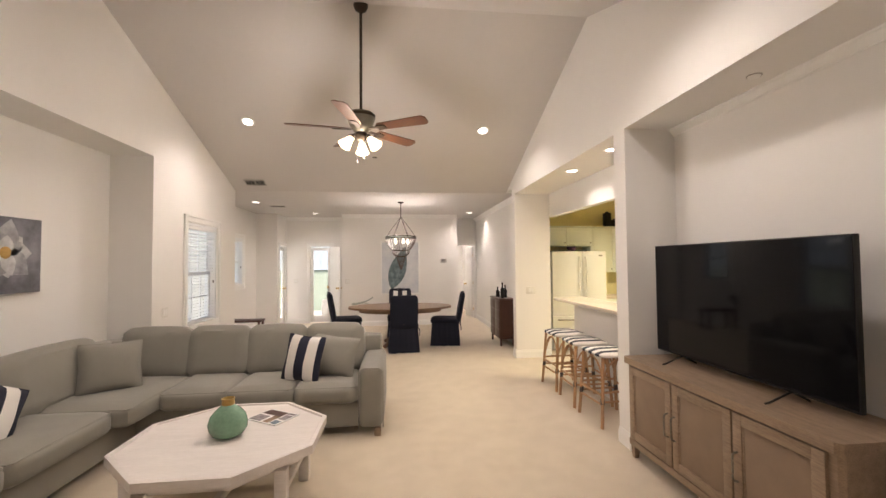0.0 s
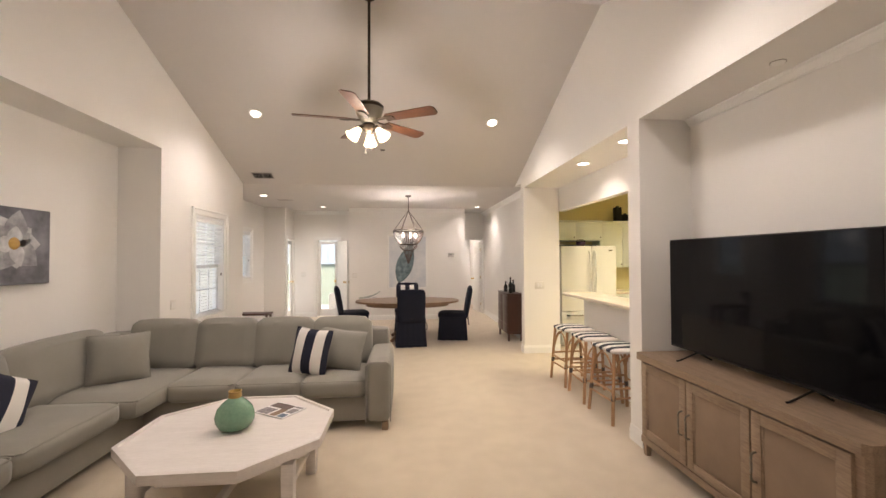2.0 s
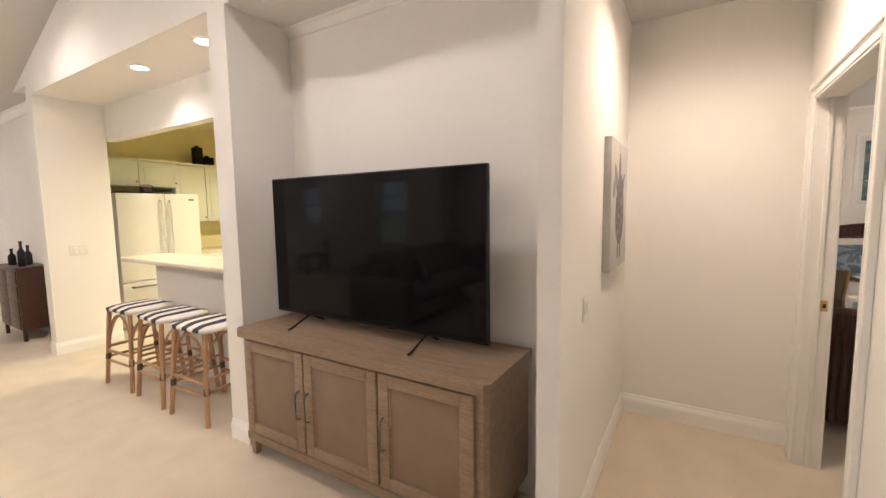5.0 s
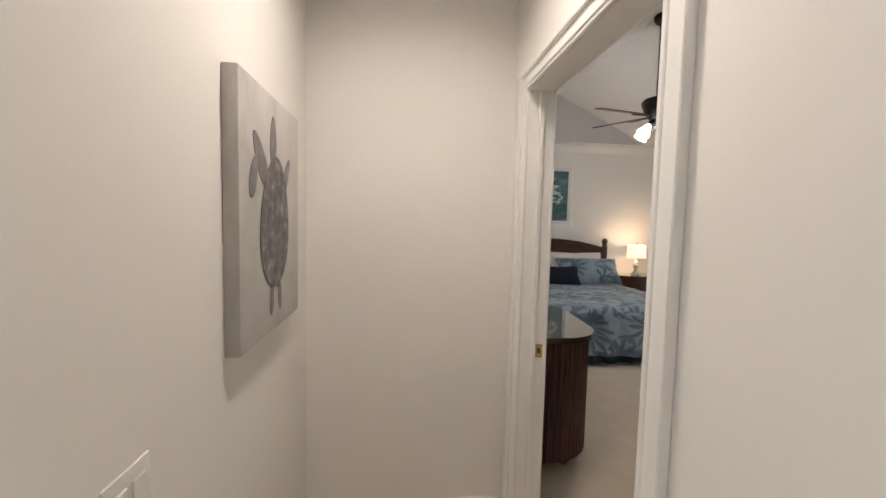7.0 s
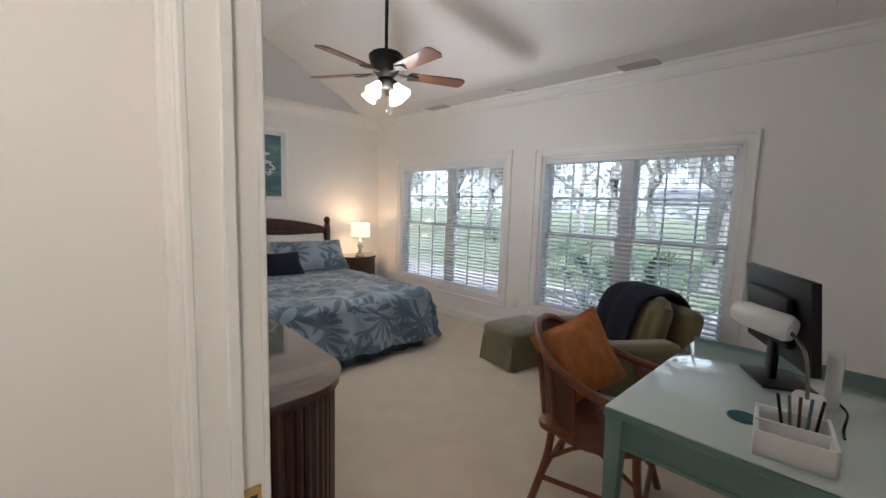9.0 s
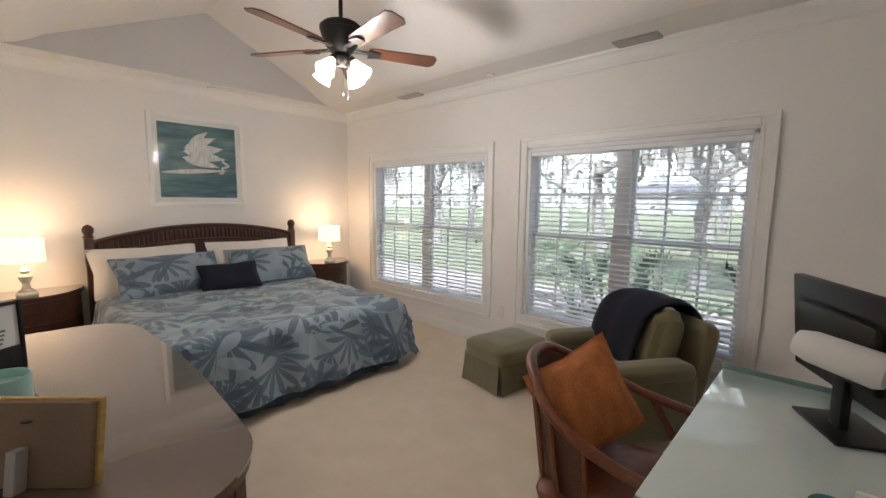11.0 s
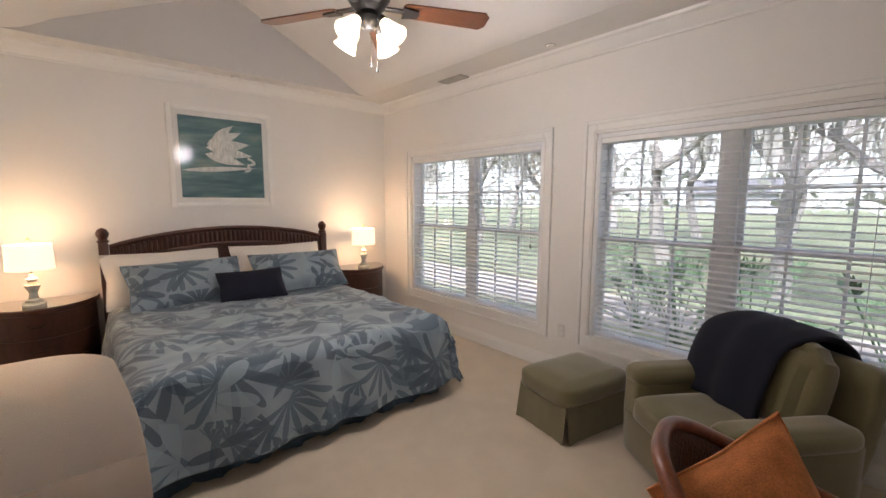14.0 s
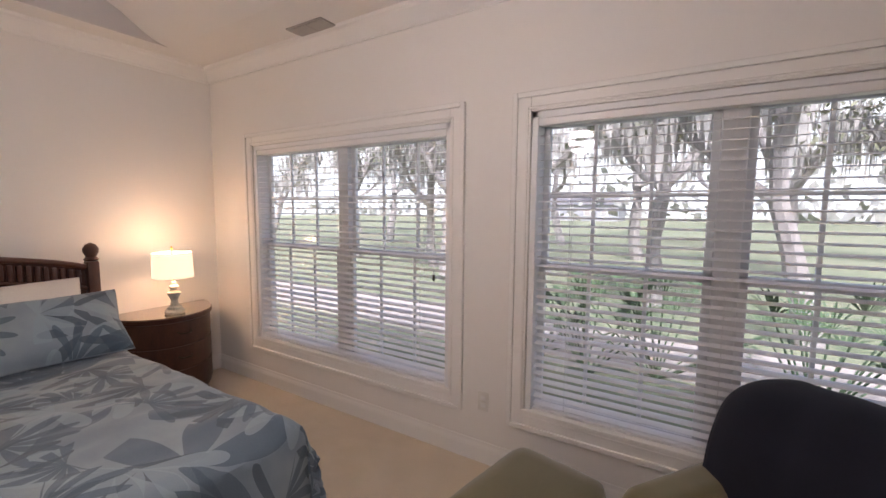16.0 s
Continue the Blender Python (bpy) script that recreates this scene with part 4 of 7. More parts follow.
# ---- living room ----
def sofa():
    """An L-shaped sectional: two seating runs that meet in a corner."""
    s = thing("sectional_sofa", pose(0, 0, 0), "grey-beige upholstered L-shaped sectional sofa with loose cushions", "sofa")
    part("base", join(soft_box(-2.72, 4.02, 0.07, -0.13, 4.72, 0.30, 0.02, 0.0), soft_box(-2.72, 1.5, 0.07, -2.02, 4.02, 0.30, 0.02, 0.0)), SOFA, s)
    part("back_frame", join(soft_box(-2.84, 4.70, 0.07, 0.06, 4.92, 0.80, 0.06, 0.0), soft_box(-2.88, 1.5, 0.07, -2.66, 4.9, 0.80, 0.06, 0.0)), SOFA, s)
    arm = part("armrest", soft_box(-0.12, 3.96, 0.07, 0.10, 4.90, 0.62, 0.05, 0.01, 3), SOFA, s)
    part("piping", join(tube([(-0.12, 3.965, 0.08), (-0.12, 3.962, 0.58), (-0.08, 3.962, 0.615), (0.06, 3.962, 0.615), (0.10, 3.962, 0.58), (0.10, 3.965, 0.08)], 0.005, 6)), SOFA, arm)

    def cush(name, b, seed, top):
        ob = part(name, soft_box(*b, 0.055, 0.022, seed), SOFA, s)
        x0, y0, z0, x1, y1, z1 = b
        if top:
            ring = [(x0 + 0.03, y0 + 0.012, z1 - 0.018), (x1 - 0.03, y0 + 0.012, z1 - 0.018), (x1 - 0.012, y0 + 0.03, z1 - 0.018), (x1 - 0.012, y1 - 0.03, z1 - 0.018), (x1 - 0.03, y1 - 0.012, z1 - 0.018), (x0 + 0.03, y1 - 0.012, z1 - 0.018), (x0 + 0.012, y1 - 0.03, z1 - 0.018), (x0 + 0.012, y0 + 0.03, z1 - 0.018)]
            part("piping", tube(ring, 0.006, 6, True), SOFA, ob)
        return ob

    for i, (a, b) in enumerate(((-0.70, -0.13), (-1.27, -0.705), (-1.84, -1.275))):
        cush("seat_cushion", (a, 3.98, 0.29, b, 4.62, 0.46), i, True)
    cush("seat_cushion", (-2.70, 3.62, 0.29, -1.845, 4.62, 0.46), 5, True)
    for i, (a, b) in enumerate(((2.75, 3.615), (1.9, 2.745))):
        cush("seat_cushion", (-2.66, a, 0.29, -1.94, b, 0.46), 8 + i, True)
    for i, (a, b) in enumerate(((-0.72, -0.14), (-1.30, -0.73), (-1.88, -1.31), (-2.52, -1.89))):
        c = part("back_cushion", turned(soft_box(a, -0.09, 0, b, 0.09, 0.48, 0.05, 0.028, 20 + i), pose(0, 4.62, 0.44, -13, 0, 0)), SOFA, s)
    for i, (a, b) in enumerate(((3.40, 4.35), (2.6, 3.39), (1.8, 2.59))):
        part("back_cushion", turned(soft_box(-0.09, a, 0, 0.09, b, 0.46, 0.05, 0.028, 30 + i), pose(-2.56, 0, 0.44, 0, -13, 0)), SOFA, s)
    for x, y in ((0.05, 4.0), (0.05, 4.86), (-1.98, 1.6), (-2.8, 1.6), (-1.96, 3.9)):
        part("leg", rounded(x - 0.03, y - 0.03, 0, x + 0.03, y + 0.03, 0.075, 0.006), OAK, s)


sofa()
cushion("throw_pillow", 0.46, 0.44, 0.2, pose(-2.30, 4.12, 0.67, -18, 0, 32), SOFA, "square grey fabric throw pillow leaning in the sofa corner", 1)
cushion("throw_pillow", 0.48, 0.40, 0.18, pose(-0.40, 4.34, 0.66, -20, 6, -14), SOFA, "grey fabric throw pillow leaning on the sofa arm", 2)
cushion("throw_pillow", 0.38, 0.43, 0.15, pose(-0.66, 4.22, 0.67, -14, 5, -18), STRIPE, "navy and white striped throw pillow on the sofa", 3)
cushion("throw_pillow", 0.42, 0.42, 0.16, pose(-2.36, 3.05, 0.64, -24, 30, 66), STRIPE, "navy and white striped throw pillow tipped over", 4)


def coffee_table():
    t = thing("coffee_table", pose(-0.865, 2.99, 0), "whitewashed octagonal wooden coffee table with raised rim", "coffee table")
    oct_ = lambda r: [(r * math.cos(radians(22.5 + 45 * i)), r * math.sin(radians(22.5 + 45 * i))) for i in range(8)]
    part("tabletop", prism(oct_(0.615), (0.425, 0.462)), TABLE_WHITE, t)
    bm = bmesh.new()
    R = [[bm.verts.new((x, y, z)) for x, y in oct_(r)] for r, z in ((0.635, 0.418), (0.635, 0.470), (0.607, 0.474), (0.600, 0.463), (0.600, 0.418))]
    for a, b in zip(R, R[1:] + R[:1]):
        for i in range(8):
            bm.faces.new((a[i], a[(i + 1) % 8], b[(i + 1) % 8], b[i]))
    part("rim", bm, TABLE_WHITE, t)
    part("apron", prism(oct_(0.54), (0.36, 0.424)), TABLE_WHITE, t)
    for sx in (-1, 1):
        for sy in (-1, 1):
            part("leg", rounded(sx * 0.42 - 0.035, sy * 0.30 - 0.035, 0, sx * 0.42 + 0.035, sy * 0.30 + 0.035, 0.37, 0.005), TABLE_WHITE, t)
    for sy in (-1, 1):
        part("stretcher", rounded(-0.39, sy * 0.30 - 0.018, 0.10, 0.39, sy * 0.30 + 0.018, 0.15, 0.004), TABLE_WHITE, t)
    part("stretcher", rounded(-0.02, -0.29, 0.10, 0.02, 0.29, 0.148, 0.004), TABLE_WHITE, t)
    for sx in (-1, 1):
        part("stretcher", rounded(sx * 0.42 - 0.018, -0.27, 0.2, sx * 0.42 + 0.018, 0.27, 0.24, 0.004), TABLE_WHITE, t)


coffee_table()
vase = thing("vase", pose(-0.86, 2.98, 0.463), "squat green ribbed glass vase with a gilt neck", "vase")
bm = lathe([(0, 0), (0.07, 0.0), (0.095, 0.015), (0.115, 0.05), (0.118, 0.085), (0.105, 0.13), (0.075, 0.165), (0.045, 0.19), (0.036, 0.2)] + [(0.03, 0.2), (0, 0.19)], 48)
for v in bm.verts:
    if 0.02 < v.co.z < 0.18:
        k = 1 + 0.012 * math.sin(v.co.z * 260 + 3 * math.atan2(v.co.y, v.co.x))
        v.co.x *= k
        v.co.y *= k
part("body", bm, GLAZE, vase)
part("neck", lathe([(0.036, 0.195), (0.040, 0.205), (0.037, 0.225), (0.042, 0.238), (0.036, 0.24), (0.03, 0.22), (0.03, 0.2)], 32), GOLD_WOOD, vase, "gilt neck ring")
mag = thing("magazine", pose(-0.66, 3.26, 0.463, 0, 0, -32), "glossy magazine with printed photographs, lying closed", "magazine")
part("pages", rounded(-0.14, -0.11, 0, 0.14, 0.11, 0.006, 0.001, 1), PAPER, mag)
part("cover", rounded(-0.141, -0.111, 0.006, 0.141, 0.111, 0.0075, 0), PAPER, mag)
for i, (a, b, c, d) in enumerate(((-0.13, -0.1, -0.02, 0.0), (0.0, -0.1, 0.06, 0.02), (-0.13, 0.02, 0.05, 0.10), (0.07, -0.02, 0.13, 0.06), (0.07, -0.1, 0.13, -0.04), (0.06, 0.075, 0.13, 0.10))):
    part("print", rounded(a, b, 0.0075, c, d, 0.0082, 0), (INK, MDF, CHERRY, INK, SKIRT, INK)[i], mag)


def media_console():
    c = thing("media_console", pose(0, 0, 0), "limed oak media console with three panelled doors", "media console")
    x0, x1, y0, y1 = 2.085, 2.585, 1.71, 3.35
    outline = [(x0 + 0.02, y0 + 0.02), (x0 + 0.04, y0), (x1, y0), (x1, y1), (x0 + 0.04, y1), (x0 + 0.02, y1 - 0.02)]
    part("body", prism(outline, (0.13, 0.745)), OAK, c)
    part("top", prism([(x0 - 0.012, y0 + 0.005), (x0 + 0.012, y0 - 0.018), (x1, y0 - 0.018), (x1, y1 + 0.014), (x0 + 0.012, y1 + 0.014), (x0 - 0.012, y1 - 0.008)], (0.745, 0.795)), OAK, c)
    part("plinth_rail", rounded(x0 + 0.01, y0 + 0.05, 0.10, x0 + 0.05, y1 - 0.02, 0.15, 0.004), OAK, c)
    step = (y1 - y0 - 0.10) / 3
    for i in range(3):
        a = y0 + 0.056 + i * step
        b = a + step - 0.012
        d = part("door", rounded(x0 + 0.016, a, 0.165, x0 + 0.022, b, 0.73, 0.001, 1), OAK, c)
        for p, q, r1, r2 in ((a, a + 0.06, 0.165, 0.73), (b - 0.06, b, 0.165, 0.73)):
            part("stile", rounded(x0, p, r1, x0 + 0.018, q, r2, 0.003), OAK, d)
        for r1, r2 in ((0.165, 0.225), (0.67, 0.73)):
            part("rail", rounded(x0, a + 0.06, r1, x0 + 0.018, b - 0.06, r2, 0.003), OAK, d)
        part("panel", rounded(x0 + 0.010, a + 0.055, 0.22, x0 + 0.018, b - 0.055, 0.675, 0.002), CANE, d, "fine woven cane panel")
        for p in (a + 0.06, b - 0.07):
            part("bead", rounded(x0 + 0.006, p, 0.225, x0 + 0.012, p + 0.01, 0.67, 0.002, 1), OAK, d)
        hy = (b - 0.03, b - 0.03, a + 0.03)[i]
        part("handle", tube(spline([(x0, hy, 0.36), (x0 - 0.028, hy, 0.375), (x0 - 0.03, hy, 0.44), (x0 - 0.028, hy, 0.505), (x0, hy, 0.52)], 5), 0.006, 8), PEWTER, d, "curved aged-brass handle")
    for x in (x0 + 0.045, x1 - 0.05):
        for y in (y0 + 0.06, y1 - 0.05):
            part("leg", turned(lathe([(0.024, 0.0), (0.036, 0.13)], 4), pose(x, y, 0, 0, 0, 45)), OAK, c)


CANE = surface("woven_cane", (0.25, 0.175, 0.115), 0.7, 8, 0.1, 500, 0.4, 0.002)
media_console()
tv = thing("television", pose(2.345, 2.566, 0.795), "large flat black television on two splayed feet, switched off", "television")
part("panel", rounded(0.0, -0.745, 0.059, 0.03, 0.745, 0.895, 0.004), BLACK, tv)
part("screen", rounded(-0.003, -0.738, 0.073, 0.0005, 0.738, 0.888, 0.001, 1), SCREEN, tv)
part("back_housing", rounded(0.03, -0.5, 0.09, 0.065, 0.5, 0.55, 0.015), BLACK, tv)
for y in (-0.40, 0.46):
    part("foot", tube([(-0.15, y, 0.006), (-0.13, y, 0.008), (0.0, y, 0.058), (0.02, y, 0.058), (0.12, y, 0.006)], 0.006, 8), BLACK, tv)
part("power_light", rounded(-0.006, -0.02, 0.050, 0.0, 0.02, 0.059, 0.002, 1), PEWTER, tv)


def canvas(name, m, w, h, stops, scale, label, depth=0.04, stretch=(1, 1, 1)):
    p = thing(name, m, label, "painting")
    part("canvas", rounded(-w / 2, -depth, -h / 2, w / 2, 0, h / 2, 0.004), art(name + "_paint", stops, scale, stretch), p)
    return p


fl = canvas("flower_canvas", pose(-2.90, 3.70, 1.66, 0, 0, 90), 0.78, 0.62, [(0.25, (0.06, 0.06, 0.07)), (0.6, (0.22, 0.22, 0.25)), (0.9, (0.34, 0.34, 0.37))], 5, "square grey canvas of a large flower on the white wall")
fl.name = "wall_canvas"


def petal(n, length, width, lift):
    out = []
    for i in range(n + 1):
        t = i / n
        out.append((length * t, width * math.sin(math.pi * t ** 0.8) * 0.5))
    out += [(x, -y) for x, y in reversed(out[1:-1])]
    bm = turned(prism(out, (0, lift)), pose(0, 0, 0, 90, 0, 0))
    return bm


PETALS = [art("petal_paint", [(0.3, (0.32, 0.32, 0.34)), (0.7, (0.72, 0.72, 0.73))], 9), art("petal_shade", [(0.3, (0.18, 0.18, 0.2)), (0.7, (0.5, 0.5, 0.52))], 9)]
for ring, (n, L, W) in enumerate(((9, 0.285, 0.20), (7, 0.20, 0.13))):
    for i in range(n):
        a = 360 / n * i + ring * 20
        part("painted_petal", turned(petal(8, L * (0.85 + 0.15 * math.sin(i * 2.1)), W, 0.0015), pose(0.05, -0.0415 - 0.0018 * (ring * 2 + i % 2), 0.02) @ Matrix.Rotation(radians(a), 4, "Y")), PETALS[(i + ring) % 2], fl)
part("painted_centre", turned(lathe([(0, 0), (0.05, 0), (0.045, 0.003), (0, 0.003)], 14), pose(0.05, -0.049, 0.02, 90, 0, 0)), GOLD_WOOD, fl, "ochre flower centre")


def stool(m):
    s = thing("bar_stool", m, "natural rattan bar stool with striped woven seat at the bar", "bar stool", "stools at the breakfast bar")
    H = 0.69
    part("seat", soft_box(-0.19, -0.21, H - 0.045, 0.19, 0.21, H, 0.022, 0.012, 1, 6), STRIPE_SEAT, s, "navy and white striped woven seat")
    legs = []
    for sx in (-1, 1):
        for sy in (-1, 1):
            part("leg", tube([(sx * 0.21, sy * 0.22, 0), (sx * 0.165, sy * 0.18, H - 0.03)], 0.017, 10), RATTAN, s)
    for z, k in ((0.24, 0.935), (0.33, 0.92)):
        for sy in (-1, 1):
            part("rung", tube([(-0.195, sy * 0.205, z), (0.195, sy * 0.205, z)], 0.011, 8), RATTAN, s)
        for sx in (-1, 1):
            part("rung", tube([(sx * 0.19, -0.2, z - 0.03), (sx * 0.19, 0.2, z - 0.03)], 0.011, 8), RATTAN, s)
    for sy in (-1, 1):
        part("hoop", tube(spline([(-0.185, sy * 0.19, 0.38), (-0.12, sy * 0.185, 0.56), (0, sy * 0.182, 0.625), (0.12, sy * 0.185, 0.56), (0.185, sy * 0.19, 0.38)], 5), 0.009, 8), RATTAN, s)
    for sx in (-1, 1):
        part("hoop", tube(spline([(sx * 0.175, -0.2, 0.38), (sx * 0.172, -0.12, 0.56), (sx * 0.17, 0, 0.625), (sx * 0.172, 0.12, 0.56), (sx * 0.175, 0.2, 0.38)], 5), 0.009, 8), RATTAN, s)
        for sy in (-1, 1):
            part("binding", tube([(sx * 0.194, sy * 0.204, 0.22), (sx * 0.19, sy * 0.2, 0.27)], 0.020, 10), BEAD, s)
    return s


st = stool(pose(2.335, 4.09, 0, 0, 0, 3))
for y, a in ((4.64, -2), (5.20, 2)):
    copy_thing(st, pose(2.335, y, 0, 0, 0, a))

# ---- kitchen ----
bar = thing("breakfast_bar", pose(0, 0, 0), "white half-wall breakfast bar with a cream stone counter", "breakfast bar")
part("half_wall", rounded(2.64, 3.601, 0, 2.76, 5.58, 1.03, 0.003), PAINT, bar)
part("countertop", rounded(2.42, 3.605, 1.03, 2.86, 5.78, 1.07, 0.012), STONE, bar)
fr = thing("refrigerator", pose(2.93, 7.12, 0), "cream side-by-side refrigerator with freezer drawer", "refrigerator")
part("body", rounded(0, 0.06, 0.03, 1.0, 0.72, 1.75, 0.01), FRIDGE, fr)
for a, b in ((0.0, 0.55), (0.556, 1.0)):
    d = part("door", rounded(a, 0, 0.62, b, 0.058, 1.75, 0.014), FRIDGE, fr)
    hx = b - 0.05 if a == 0 else a + 0.05
    part("handle", tube(spline([(hx, 0, 0.8), (hx, -0.045, 0.85), (hx, -0.05, 1.2), (hx, -0.045, 1.6), (hx, 0, 1.66)], 5), 0.014, 8), FRIDGE, d)
for c, e in ((0.36, 0.61), (0.05, 0.35)):
    d = part("drawer", rounded(0, 0, c, 1.0, 0.058, e, 0.012), FRIDGE, fr)
    part("handle", tube([(0.1, 0, e - 0.06), (0.12, -0.04, e - 0.06), (0.88, -0.04, e - 0.06), (0.9, 0, e - 0.06)], 0.012, 8), PEWTER, d)
part("badge", rounded(0.86, -0.003, 1.66, 0.93, 0.001, 1.685, 0.001, 1), PEWTER, fr)


def wall_cabinet(x0, x1, y0, y1, z0, z1, doors):
    c = thing("wall_cabinet", pose(0, 0, 0), "white panelled kitchen wall cabinet", "kitchen cabinet", "kitchen cabinets")
    part("body", rounded(x0, y0 + 0.02, z0, x1, y1, z1, 0.003), CABINET, c)
    part("cornice", rounded(x0 - 0.01, y0 - 0.02, z1, x1 + 0.01, y1, z1 + 0.035, 0.008), CABINET, c)
    w = (x1 - x0) / doors
    for i in range(doors):
        a, b = x0 + i * w + 0.004, x0 + (i + 1) * w - 0.004
        d = part("door", rounded(a, y0, z0 + 0.004, b, y0 + 0.019, z1 - 0.004, 0.003), CABINET, c)
        part("raised_panel", rounded(a + 0.06, y0 - 0.006, z0 + 0.07, b - 0.06, y0 + 0.003, z1 - 0.07, 0.005), CABINET, d)
        part("knob", turned(lathe([(0, 0), (0.007, 0), (0.006, 0.012), (0.013, 0.02), (0, 0.026)], 12), pose(b - 0.03, y0, z0 + 0.06, 90, 0, 0)), PEWTER, d)


wall_cabinet(2.86, 3.86, 7.50, 7.94, 1.86, 2.20, 2)
wall_cabinet(3.87, 5.2, 7.60, 7.94, 1.36, 2.20, 3)
kc = thing("base_cabinet", pose(4.0, 7.35, 0), "white kitchen base cabinet with cream counter", "kitchen cabinet", "kitchen cabinets")
part("body", rounded(0, 0.02, 0.09, 1.8, 0.59, 0.88, 0.004), CABINET, kc)
part("counter", rounded(0, -0.01, 0.88, 1.8, 0.595, 0.92, 0.008), STONE, kc)
for i in range(3):
    part("door", rounded(0.01 + i * 0.6, 0, 0.12, 0.59 + i * 0.6, 0.022, 0.86, 0.004), CABINET, kc)
part("toe_kick", rounded(0, 0.08, 0, 1.8, 0.55, 0.09, 0), DARK, kc)
tr = thing("serving_tray", pose(3.3, 7.30, 1.75), "flat dark tray lying on the refrigerator", "tray")
part("tray", rounded(-0.3, -0.12, 0, 0.3, 0.14, 0.012, 0.005), BLACK, tr)
part("rim", tube([(-0.3, -0.12, 0.015), (0.3, -0.12, 0.015), (0.3, 0.14, 0.015), (-0.3, 0.14, 0.015)], 0.007, 6, True), BLACK, tr)
bk = thing("basket", pose(3.34, 7.25, 1.762), "small dark plum basket on the refrigerator", "basket")
part("body", lathe([(0, 0), (0.07, 0), (0.085, 0.07), (0.08, 0.07), (0.066, 0.008), (0, 0.008)], 20), surface("plum", (0.05, 0.02, 0.05), 0.6), bk)
part("handle", tube(spline([(-0.083, 0, 0.065), (-0.05, 0, 0.1), (0.05, 0, 0.1), (0.083, 0, 0.065)], 5), 0.006, 6), BEAD, bk)
for i, (x, w, h) in enumerate(((4.28, 0.12, 0.27), (4.43, 0.16, 0.13))):
    b = thing("canister", pose(x, 7.72, 2.235), "dark decorative canister on top of the cabinets", "canister", "canisters")
    part("body", rounded(-w / 2, -0.06, 0, w / 2, 0.06, h, 0.012), BLACK, b)
    part("lid", lathe([(0, h), (0.03, h), (0.03, h + 0.02), (0.012, h + 0.03), (0, h + 0.03)], 16), BLACK, b)


# ---- dining room ----
def dining_table():
    t = thing("dining_table", pose(0.28, 8.1, 0), "oval brown wooden pedestal dining table", "dining table")
    out = [(0.98 * math.cos(2 * math.pi * i / 48), 0.62 * math.sin(2 * math.pi * i / 48)) for i in range(48)]
    bm = prism(out, (0.715, 0.75))
    part("tabletop", bm, DINE, t)
    part("apron", prism([(x * 0.8, y * 0.8) for x, y in out], (0.65, 0.716)), DINE, t)
    part("pedestal", lathe([(0, 0.08), (0.11, 0.08), (0.12, 0.14), (0.07, 0.24), (0.06, 0.4), (0.1, 0.55), (0.12, 0.66), (0, 0.66)], 24), DINE, t)
    for k in range(4):
        part("foot", turned(join(tube(spline([(0.05, 0, 0.2), (0.25, 0, 0.12), (0.42, 0, 0.035)], 5), [0.045] * 5 + [0.04] * 3 + [0.034] * 3, 8)), pose(0, 0, 0, 0, 0, 45 + 90 * k)), DINE, t)


dining_table()


def dining_chair(m, label):
    """Slip-covered chair facing +y, its skirt to the floor."""
    c = thing("dining_chair", m, label, "dining chair", "chairs round the dining table")
    sk = bmesh.new()
    ring = [(-0.25, -0.25), (0.25, -0.25), (0.25, 0.27), (-0.25, 0.27)]
    top, bot = [], []
    N = 14
    for k in range(4):
        a, b = Vector((*ring[k], 0)), Vector((*ring[(k + 1) % 4], 0))
        for i in range(N):
            p = a.lerp(b, i / N)
            q = p * (1.06 + 0.03 * math.sin(i * 2.4 + k))
            top.append(sk.verts.new((p.x * 0.97, p.y * 0.97, 0.45)))
            bot.append(sk.verts.new((q.x, q.y, 0.012 + 0.006 * math.sin(i * 1.7))))
    for i in range(len(top)):
        j = (i + 1) % len(top)
        sk.faces.new((top[i], top[j], bot[j], bot[i]))
    sk.faces.new(top)
    part("skirt", sk, NAVY, c)
    part("seat", soft_box(-0.25, -0.25, 0.42, 0.25, 0.28, 0.51, 0.035, 0.015, 2), NAVY, c)
    back = part("backrest", turned(soft_box(-0.235, -0.045, 0, 0.235, 0.045, 0.58, 0.04, 0.01, 3), pose(0, -0.23, 0.43, 10, 0, 0)), NAVY, c)
    for i in range(7):
        part("button", lathe([(0, -0.006), (0.012, -0.004), (0.012, 0.004), (0, 0.006)], 10, (0, -0.285 - 0.013 * i * 0.7, 0.50 + i * 0.07)), BEAD, back)
    for s in (-1, 1):
        part("tie", tube(spline([(s * 0.24, -0.24, 0.44), (s * 0.27, -0.28, 0.40), (s * 0.265, -0.29, 0.3)], 4), 0.008, 6), NAVY, c)
        part("leg", rounded(s * 0.2 - 0.02, 0.2, 0, s * 0.2 + 0.02, 0.24, 0.43, 0.004), CHERRY, c)
        part("leg", rounded(s * 0.2 - 0.02, -0.22, 0, s * 0.2 + 0.02, -0.18, 0.43, 0.004), CHERRY, c)
    return c


